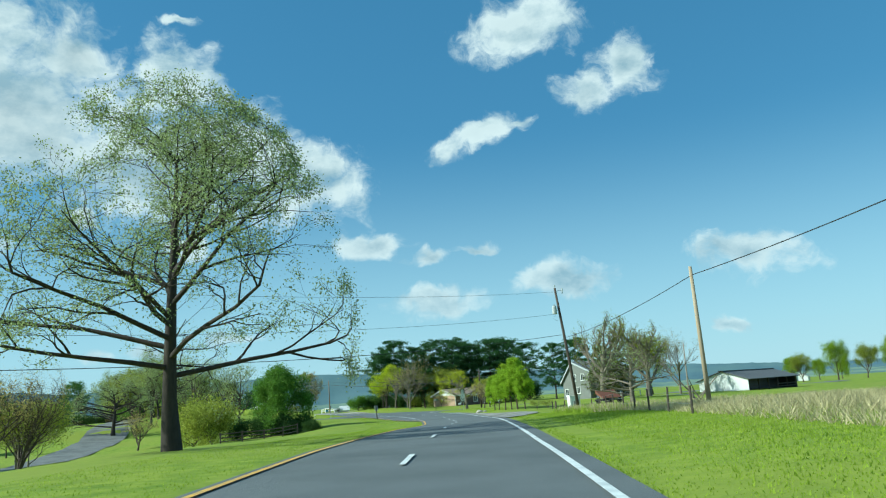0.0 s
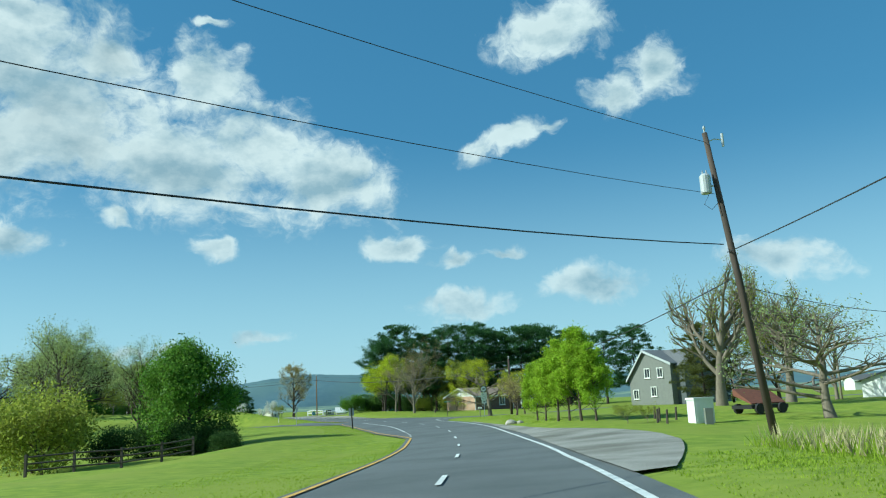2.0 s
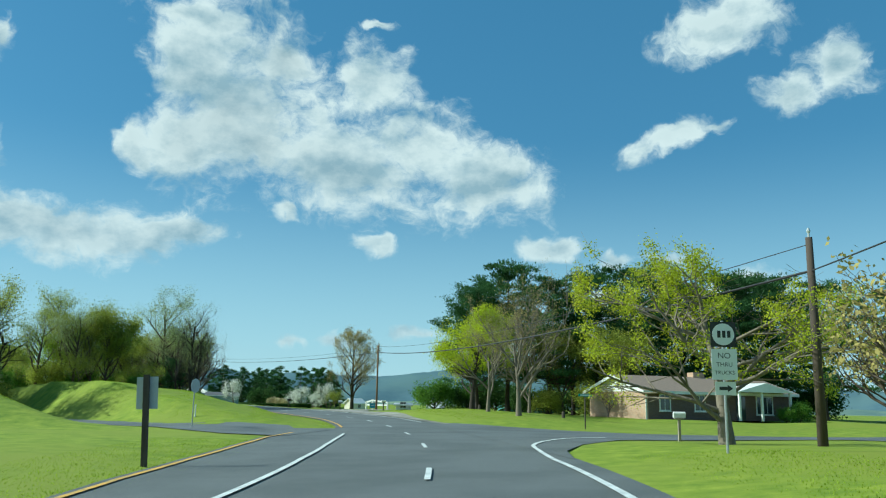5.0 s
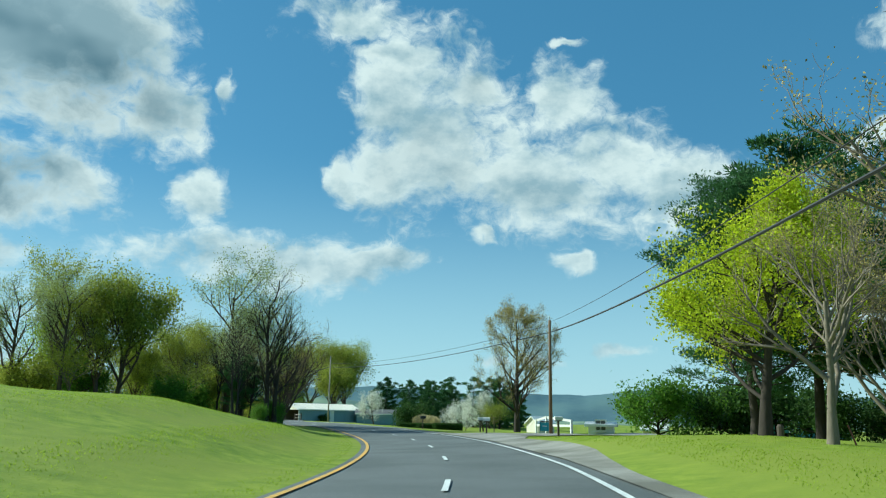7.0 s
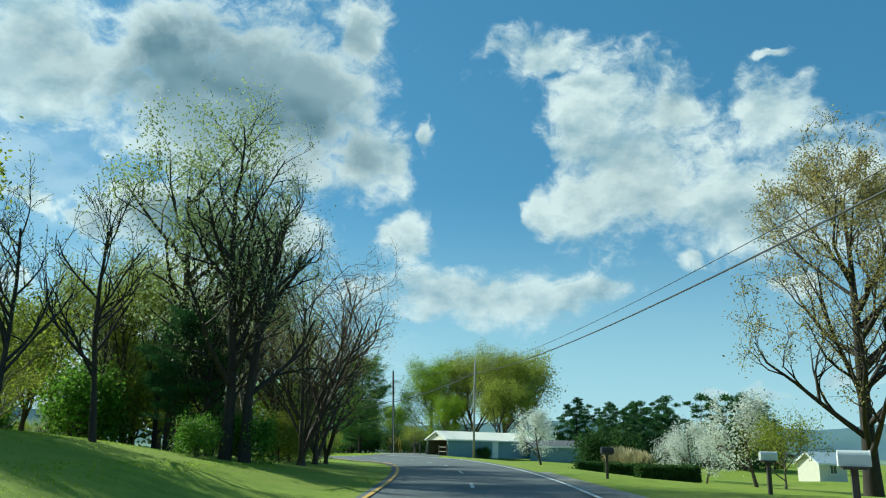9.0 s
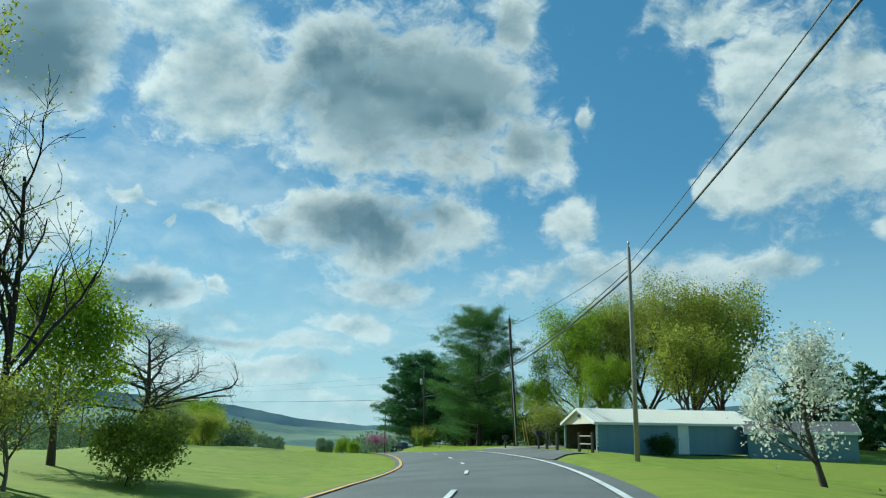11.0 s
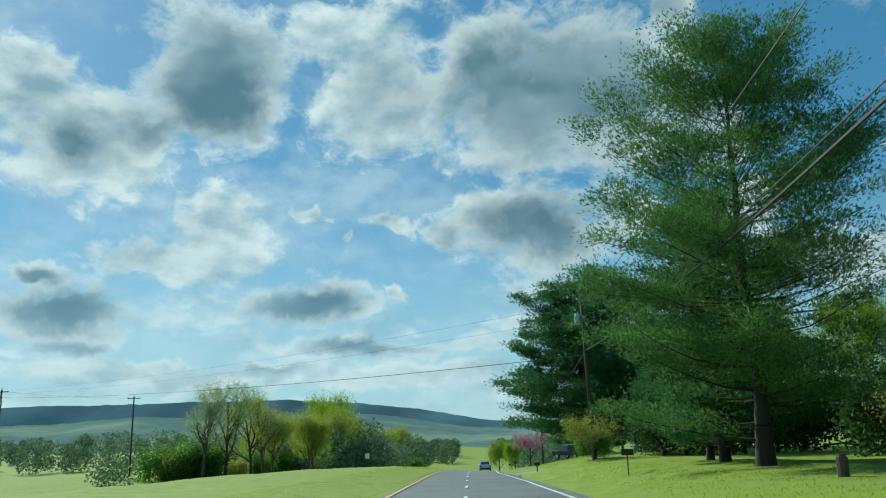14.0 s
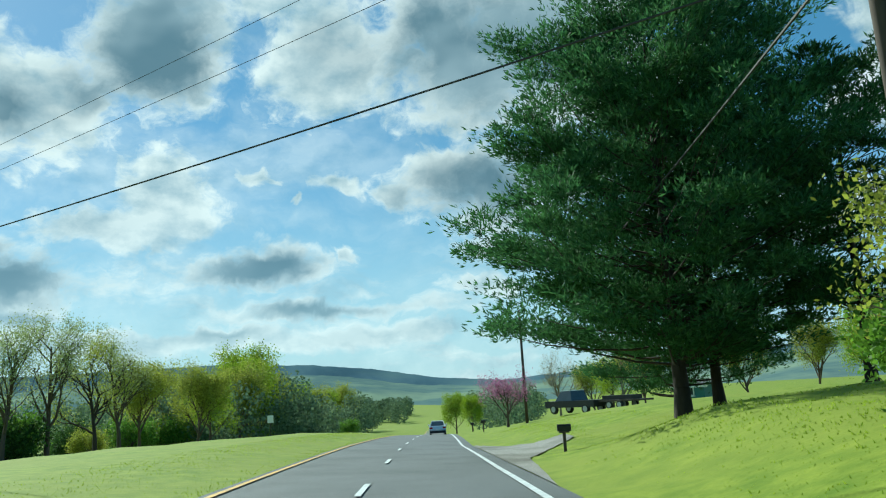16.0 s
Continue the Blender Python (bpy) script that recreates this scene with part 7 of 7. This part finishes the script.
# split-rail fence in front of the garage
fence = thing("rail_fence", -95.5, 258.0, ground_z(-95.5, 258.0), "dark split-rail fence with grey rails", "fence")
fpts = [(-96.1, 257.5), (-94.5, 256.9), (-92.9, 257.3), (-91.3, 256.8)]
for i, (x, y) in enumerate(fpts):
    part("post", Shape().box(x + 95.5 - 0.07, y - 258.0 - 0.07, -0.3, x + 95.5 + 0.07, y - 258.0 + 0.07, 1.15), "post_wood", fence)
for (xa, ya), (xb, yb) in list(zip(fpts, fpts[1:]))[2:]:
    for zz in (0.42, 0.9):
        part("rail", Shape().tube([(xa + 95.5, ya - 258, zz), (xb + 95.5, yb - 258, zz)], [0.05, 0.045], 6), "rail_wood", fence, "grey rail")
for k in range(5):
    x, y = P(13.62 - k * 0.06, 8.2 + k * 0.25)
    lp = thing("garden_light", x, y, ground_z(x, y), "small black garden light on a spike", "garden light", "garden lights")
    part("spike", Shape().tube([(0, 0, -0.1), (0, 0, 0.28)], [0.01, 0.01], 6), "black_metal", lp)
    part("cap", Shape().tube([(0, 0, 0.28), (0, 0, 0.34), (0, 0, 0.36)], [0.07, 0.07, 0.02], 8), "black_metal", lp)

# dark rail fence beside the bush on the slope
sf = thing("rail_fence", -21.0, 96.0, ground_z(-21.0, 96.0), "old dark wooden rail fence on the slope", "fence")
spts = [(-25.5, 91.5), (-23.6, 93.6), (-21.6, 95.8), (-19.9, 98.2), (-18.6, 100.6)]
spts = [(x + 21.0, y - 96.0, ground_z(x, y) - ground_z(-21.0, 96.0)) for x, y in spts]
for x, y, z in spts:
    part("post", Shape().box(x - 0.07, y - 0.07, z - 0.3, x + 0.07, y + 0.07, z + 1.3), "post_wood", sf)
for a, b in zip(spts, spts[1:]):
    for zz in (0.35, 0.75, 1.15):
        part("rail", Shape().tube([(a[0], a[1], a[2] + zz), (b[0], b[1], b[2] + zz)], [0.055, 0.05], 6), "post_wood", sf)

# white board fence by the driveway
wf = thing("board_fence", -32.2, 206.6, ground_z(-32.2, 206.6) + 0.25, "white board fence with sloping top rails", "fence", turn=-38)
for k, hh in ((0, 0.76), (1.4, 1.0), (4.6, 0.76)):
    part("post", Shape().box(k - 0.07, -0.07, -0.5, k + 0.07, 0.07, hh), "white_paint", wf)
for a, b in (((0.07, 0.7), (1.33, 0.92)), ((1.47, 0.92), (4.53, 0.7)), ((0.07, 0.36), (1.33, 0.36)), ((1.47, 0.36), (4.53, 0.36))):
    part("board", Shape().add([(a[0], -0.03, a[1] - 0.09), (b[0], -0.03, b[1] - 0.09), (b[0], -0.03, b[1] + 0.07), (a[0], -0.03, a[1] + 0.07), (a[0], 0.03, a[1] - 0.09), (b[0], 0.03, b[1] - 0.09), (b[0], 0.03, b[1] + 0.07), (a[0], 0.03, a[1] + 0.07)], [(0, 1, 2, 3), (7, 6, 5, 4), (3, 2, 6, 7), (0, 4, 5, 1), (0, 3, 7, 4), (1, 5, 6, 2)]), "white_paint", wf)
ts = thing("yard_sign", -30.35, 203.3, ground_z(-30.35, 203.3), "teal yard sign in a black frame", "sign", turn=25)
for k in (-0.32, 0.32):
    part("leg", Shape().box(k - 0.02, -0.02, -0.1, k + 0.02, 0.02, 0.88), "black_metal", ts)
part("panel", Shape().box(-0.3, -0.012, 0.2, 0.3, 0.012, 0.78), "teal_sign", ts)
part("top_bar", Shape().box(-0.3, -0.02, 0.79, 0.3, 0.02, 0.86), "black_metal", ts)
part("writing_bar", Shape().box(-0.16, -0.016, 0.5, 0.16, -0.013, 0.55), "sign_white", ts, "pale bar")


def leafy_box(name, x, y, l, w, h, turn, label, count=5000):
    root = thing(name, x, y, ground_z(x, y) - 0.05, label, "hedge", turn=turn)
    rnd = np.random.RandomState(int(abs(x * 10)))
    p = rnd.rand(count, 3)
    f = rnd.randint(0, 5, count)
    p[f == 0, 0], p[f == 1, 0], p[f == 2, 1], p[f == 3, 1], p[f == 4, 2] = 0, 1, 0, 1, 1
    c = (p - [0.5, 0.5, 0]) * [l, w, h] + rnd.randn(count, 3) * 0.04
    u = rnd.randn(count, 3)
    u /= np.linalg.norm(u, axis=1)[:, None]
    v = np.cross(u, rnd.randn(count, 3))
    v /= np.linalg.norm(v, axis=1)[:, None]
    s = 0.06
    part("leaves", quads("leaves", np.stack([c - u * s, c + v * s * 0.7, c + u * s, c - v * s * 0.7], 1)), "leaf_dark", root)
    part("core", Shape().box(-l / 2 + 0.06, -w / 2 + 0.06, 0, l / 2 - 0.06, w / 2 - 0.06, h - 0.06), "leaf_dark", root)
    return root


leafy_box("hedge", -53.5, 229.6, 2.4, 1.3, 0.65, 40, "low clipped dark hedge on the lawn")
leafy_box("hedge", -47.3, 222.0, 2.6, 1.2, 0.65, 40, "low clipped dark hedge on the lawn")
leafy_box("hedge", -60.5, 238.0, 3.0, 1.3, 0.8, 40, "low clipped dark hedge on the lawn")


def tuft(name, x, y, h, w, count, mat, label, cat="ornamental grass"):
    root = thing(name, x, y, ground_z(x, y), label, cat)
    rnd = np.random.RandomState(int(abs(x * 7)))
    a = rnd.rand(count) * 6.28
    r = np.sqrt(rnd.rand(count)) * w / 2
    base = np.c_[r * 0.35 * np.cos(a), r * 0.35 * np.sin(a), np.zeros(count)]
    tip = np.c_[r * np.cos(a), r * np.sin(a), h * (0.6 + 0.45 * rnd.rand(count)) * (1 - 0.25 * (r / w * 2) ** 2)]
    side = np.c_[-np.sin(a), np.cos(a), np.zeros(count)] * 0.02
    v = np.stack([base - side, base + side, tip + side * 0.6, tip - side * 0.6], 1)
    part("blades", quads("blades", v), mat, root)
    return root


tuft("pampas_grass", -60.0, 240.5, 2.1, 3.2, 1800, "straw", "tall clump of dry pampas grass")
tuft("pampas_grass", -58.0, 239.0, 1.9, 2.6, 1500, "straw", "tall clump of dry pampas grass")

# before the grey house
vb = thing("utility_cabinet", 13.6, 88.4, ground_z(13.6, 88.4), "white utility cabinet with a pitched cap", "utility cabinet", turn=15)
part("body", Shape().box(-0.58, -0.4, 0, 0.58, 0.4, 1.25), "white_paint", vb)
part("cap", Shape().box(-0.63, -0.45, 1.252, 0.63, 0.45, 1.37), "white_paint", vb)
part("door", Shape().box(-0.48, -0.418, 0.12, 0.48, -0.402, 1.17), "white_paint", vb)
part("handle", Shape().box(0.38, -0.446, 0.58, 0.42, -0.42, 0.76), "black_metal", vb)
vp = thing("utility_pedestal", 13.5, 86.6, ground_z(13.5, 86.6), "small pale green utility pedestal", "utility pedestal")
part("body", Shape().box(-0.2, -0.15, 0, 0.2, 0.15, 0.85), "siding_grey", vp)
tr_ = thing("dump_trailer", 18.2, 92.5, ground_z(18.2, 92.5), "black trailer with a tilted rusty bed", "trailer", turn=20)
part("bed", Shape().add([(-1.2, -0.8, 0.55), (1.2, -0.8, 0.55), (1.2, 0.8, 1.1), (-1.2, 0.8, 1.1), (-1.2, -0.8, 0.62), (1.2, -0.8, 0.62), (1.2, 0.8, 1.5), (-1.2, 0.8, 1.5)], [(0, 3, 2, 1), (4, 5, 6, 7), (0, 1, 5, 4), (2, 3, 7, 6), (1, 2, 6, 5), (0, 4, 7, 3)]), "rust", tr_, "rusty sheet steel bed")
part("chassis", Shape().box(-1.3, -0.9, 0.3, 1.3, 0.9, 0.5), "black_metal", tr_)
for sx_ in (-0.8, 0.8):
    for sy_ in (-0.95, 0.95):
        part("wheel", Shape().tube([(sx_, sy_ - 0.1, 0.3), (sx_, sy_ + 0.1, 0.3)], [0.3, 0.3], 14), "rubber", tr_)
wf2 = thing("wire_fence", 8.0, 45.0, ground_z(8, 45), "old wire fence on dark wooden posts", "fence")
for k in range(9):
    x, y = P(1.3 + k * 0.19, 8.8 + 0.12 * k)
    zz = ground_z(x, y) - ground_z(8, 45)
    part("post", Shape().tube([(x - 8, y - 45, zz - 0.3), (x - 8 + 0.05 * math.sin(k * 2.1), y - 45, zz + 0.95)], [0.045, 0.04], 7), "post_wood", wf2)
    if k:
        for hh in (0.35, 0.65, 0.95):
            part("wire", Shape().tube([(px, py, pz + hh), (x - 8, y - 45, zz + hh)], [0.006, 0.006], 4), "steel", wf2)
    px, py, pz = x - 8, y - 45, zz
for x, y in ((11.3, 88.8), (11.5, 87.4), (13.0, 91.6), (12.4, 94.5), (11.9, 91.0)):
    g = thing("fence_post", x, y, ground_z(x, y), "short dark wooden post on the lawn", "post", "short lawn posts")
    part("post", Shape().tube([(0, 0, -0.2), (0.04, 0, 0.75)], [0.07, 0.06], 8), "post_wood", g)
for x, y, k in ((3.9, 104.6, 0.42), (4.6, 104.0, 0.25), (4.3, 105.4, 0.2)):
    bm = bmesh.new()
    bmesh.ops.create_icosphere(bm, subdivisions=2, radius=k)
    for v in bm.verts:
        v.co *= 1 + 0.25 * noise.noise(v.co * 3 / k * 0.4 + Vector((x, y, 0)))
        v.co.z *= 0.6
    me = bpy.data.meshes.new("rock")
    bm.to_mesh(me)
    bm.free()
    ob = part("rock", me, "stone")
    ob.location = (x, y, ground_z(x, y) + k * 0.25)
    tagged(ob, "pale rounded rock at the gravel edge", "rock")
brush = thing("brush_pile", 14.5, 47.0, ground_z(14.5, 47), "bleached dead branches in the tall grass", "dead branch")
br_rnd = np.random.RandomState(3)
for k in range(9):
    a = br_rnd.rand() * 6.28
    part("branch", Shape().tube([(br_rnd.randn() * 0.3, br_rnd.randn() * 0.3, 0), (0.5 * math.cos(a), 0.5 * math.sin(a), 0.9), (1.3 * math.cos(a), 1.3 * math.sin(a), 1.5 + 0.4 * br_rnd.rand())], [0.05, 0.035, 0.012], 5), "bark_pale", brush)


# vehicles
def wheel(parent, x, y, z, r, w):
    ty = part("wheel", Shape().tube([(x - w / 2, y, z), (x - w * 0.3, y, z), (x + w * 0.3, y, z), (x + w / 2, y, z)], [r * 0.9, r, r, r * 0.9], 20), "rubber", parent, smooth=False)
    part("rim", Shape().tube([(x - w / 2 - 0.01, y, z), (x + w / 2 + 0.01, y, z)], [r * 0.6, r * 0.6], 14), "steel", ty)


def car(x, y, z, turn, label):
    """Front towards local +y."""
    c = thing("car", x, y, z, label, "car", turn=turn)
    prof = [(-2.2, 0.32), (-2.28, 0.6), (-2.2, 0.98), (-1.75, 1.06), (1.0, 1.0), (1.9, 0.86), (2.2, 0.66), (2.22, 0.36), (1.9, 0.22), (-1.9, 0.22)]
    sh = Shape()
    n = len(prof)
    for hw, sc in ((0.84, 0.96), (0.91, 1.0), (-0.91, 1.0), (-0.84, 0.96)):
        for py, pz in prof:
            sh.v.append((hw, py * sc, 0.22 + (pz - 0.22) * (1 if abs(hw) > 0.9 else 1)))
    for k in range(3):
        for i in range(n):
            j = (i + 1) % n
            sh.f.append((k * n + i, k * n + j, (k + 1) * n + j, (k + 1) * n + i))
    sh.f.append(tuple(range(n)))
    sh.f.append(tuple(reversed(range(3 * n, 4 * n))))
    part("body", sh, "car_paint", c, "silver paint", smooth=False)
    part("cabin", Shape().add([(0.8, -1.95, 1.0), (-0.8, -1.95, 1.0), (-0.8, 1.1, 0.99), (0.8, 1.1, 0.99), (0.6, -1.2, 1.46), (-0.6, -1.2, 1.46), (-0.62, 0.25, 1.46), (0.62, 0.25, 1.46)], [(4, 5, 6, 7), (0, 1, 5, 4), (1, 2, 6, 5), (2, 3, 7, 6), (3, 0, 4, 7)]), "glass", c, "dark glass cabin")
    part("roof", Shape().box(-0.6, -1.2, 1.462, 0.6, 0.25, 1.5), "car_paint", c)
    for k in (-1, 1):
        part("pillar", Shape().tube([(k * 0.8, -1.93, 1.02), (k * 0.61, -1.2, 1.47)], [0.05, 0.05], 6), "car_paint", c)
        part("tail_lamp", Shape().box(min(k * 0.55, k * 0.88), -2.27, 0.72, max(k * 0.55, k * 0.88), -2.2, 0.9), "tail_red", c, "red tail lamp")
        part("mirror", Shape().box(min(k * 0.92, k * 1.08), 0.55, 0.98, max(k * 0.92, k * 1.08), 0.68, 1.12), "car_paint", c)
        for yy in (-1.35, 1.4):
            wheel(c, k * 0.8, yy, 0.33, 0.33, 0.22)
    part("bumper", Shape().box(-0.86, -2.3, 0.3, 0.86, -2.2, 0.5), "black_metal", c)
    part("plate", Shape().box(-0.22, -2.3, 0.6, 0.22, -2.285, 0.74), "sign_white", c, "pale plate")
    part("rear_glass", Shape().add([(0.66, -1.93, 1.06), (-0.66, -1.93, 1.06), (-0.54, -1.28, 1.44), (0.54, -1.28, 1.44)], [(0, 1, 2, 3)]), "glass", c)
    return c


cx_, cy_, cz_ = on_road(20.3, 1.6)
car(cx_, cy_, cz_ + 0.01, 64, "silver saloon car with dark rear glass on the road")


def pickup(x, y, turn, label):
    c = thing("pickup_truck", x, y, ground_z(x, y), label, "truck", turn=turn)
    part("body", Shape().box(-0.95, -2.6, 0.5, 0.95, 2.6, 1.0), "black_metal", c)
    part("cab", Shape().add([(-0.9, -0.3, 1.0), (0.9, -0.3, 1.0), (0.9, 1.5, 1.0), (-0.9, 1.5, 1.0), (-0.75, -0.1, 1.75), (0.75, -0.1, 1.75), (0.75, 0.9, 1.75), (-0.75, 0.9, 1.75)], [(4, 5, 6, 7), (0, 1, 5, 4), (1, 2, 6, 5), (2, 3, 7, 6), (3, 0, 4, 7)]), "glass", c)
    part("roof", Shape().box(-0.75, -0.1, 1.755, 0.75, 0.9, 1.8), "white_paint", c)
    for k in (-1, 1):
        for yy in (-1.7, 1.7):
            wheel(c, k * 0.85, yy, 0.38, 0.38, 0.25)
    return c


pickup(-197.0, 312.6, 100, "dark pickup truck parked in a yard")
cottage(-196.0, 321.5, 25, 2.6, 2.2, 1.4, 1.8, "teal_paint", "roof_grey", "small teal shed with a grey roof", 1)
fb = thing("flatbed_trailer", -193.0, 313.8, ground_z(-193, 313.8), "low flatbed trailer loaded with dark scrap", "trailer", turn=100)
part("bed", Shape().box(-0.9, -2.2, 0.55, 0.9, 2.2, 0.68), "post_wood", fb)
part("load", Shape().box(-0.6, -1.5, 0.69, 0.5, 1.4, 1.0), "black_metal", fb)
for k in (-1, 1):
    for yy in (-0.5, 0.5):
        wheel(fb, k * 0.85, yy, 0.32, 0.32, 0.2)
ls = sign_post("road_sign", -244.0, 300.6, 2.6, "small white road sign on a post across the meadow", turn=60, post="post_wood", r=0.05)
board(ls, "plate", 0.75, 0.9, 1.7, "sign_white", "white plate")
for i in range(2):
    x, y = P(19.6 + i * 1.2, 5.5)
    mailbox(x, y, 150, "dark mailbox on a post by the road", "post_wood", "black_metal", 0.3, 1.0)


# ---- tall grass and blades ----
def blades(name, spots_, count, h, mat, label, seed, lean=0.5, width=0.012):
    rnd = np.random.RandomState(seed)
    s = np.empty(0)
    xs = []
    for s0, s1, l0, l1, share in spots_:
        n = int(count * share)
        ss = s0 + (s1 - s0) * rnd.rand(n)
        ll = l0 + (l1 - l0) * rnd.rand(n)
        xs.append(np.c_[ss, ll])
    sl = np.concatenate(xs)
    x = np.interp(sl[:, 0], LINE_S, LINE[:, 0])
    y = np.interp(sl[:, 0], LINE_S, LINE[:, 1])
    tx, ty = np.interp(sl[:, 0], LINE_S, TANG[:, 0]), np.interp(sl[:, 0], LINE_S, TANG[:, 1])
    xy = np.c_[x + sl[:, 1] * ty, y - sl[:, 1] * tx]
    z = heights(xy, False)
    n = len(xy)
    base = np.c_[xy, z - 0.02]
    a = rnd.rand(n) * 6.28
    hh = h * (0.5 + 0.8 * rnd.rand(n))
    tip = base + np.c_[np.cos(a) * hh * lean * rnd.rand(n), np.sin(a) * hh * lean * rnd.rand(n), hh]
    b = rnd.rand(n) * 6.28
    side = np.c_[np.cos(b), np.sin(b), np.zeros(n)] * (width * (0.7 + 0.8 * rnd.rand(n)))[:, None]
    v = np.stack([base - side, base + side, tip], 1)
    ob = part(name, quads(name, v, 3), mat)
    return tagged(ob, label, "grass", kind="stuff")


blades("verge_grass", [(0.2, 4.5, -9, -3.3, 0.22), (0.2, 2.8, 3.8, 9, 0.2), (4.6, 6.0, 4.6, 9, 0.08), (4.6, 6.5, -10, -5.7, 0.10), (7.25, 10.5, -24, -3.3, 0.5), (7.6, 9.2, 6, 12, 0.08), (14.4, 19.0, 4.4, 11, 0.2), (13.0, 20.0, -9, -3.3, 0.14)], 190000, 0.045, "blade", "short green grass of the verges", 5, lean=1.2, width=0.016)
blades("tall_field_grass", [(0.3, 3.0, 9.0, 26, 0.7), (0.3, 3.0, 11.0, 26, 0.3)], 70000, 0.3, "straw", "tall straw coloured grass in the field", 6, lean=1.7, width=0.015)
blades("tall_field_grass", [(0.3, 2.9, 5.0, 10, 0.4), (0.3, 2.9, 8, 24, 0.6)], 60000, 0.065, "blade", "green grass growing in the tall straw", 7, lean=0.8, width=0.018)
blades("tall_field_grass", [(2.0, 3.0, 7.4, 17, 1.0)], 9000, 0.5, "straw", "tall pale grass by the leaning pole", 8, lean=0.8, width=0.02)
blades("tall_field_grass", [(2.0, 3.0, 7.0, 17, 1.0)], 9000, 0.4, "blade", "tall green grass by the leaning pole", 9, lean=0.8, width=0.018)

# ---- to metres ----
for ob in list(scene.objects):
    if ob.parent is None and ob not in (cam, sun):
        ob.matrix_basis = Matrix.Scale(METRE, 4) @ ob.matrix_basis
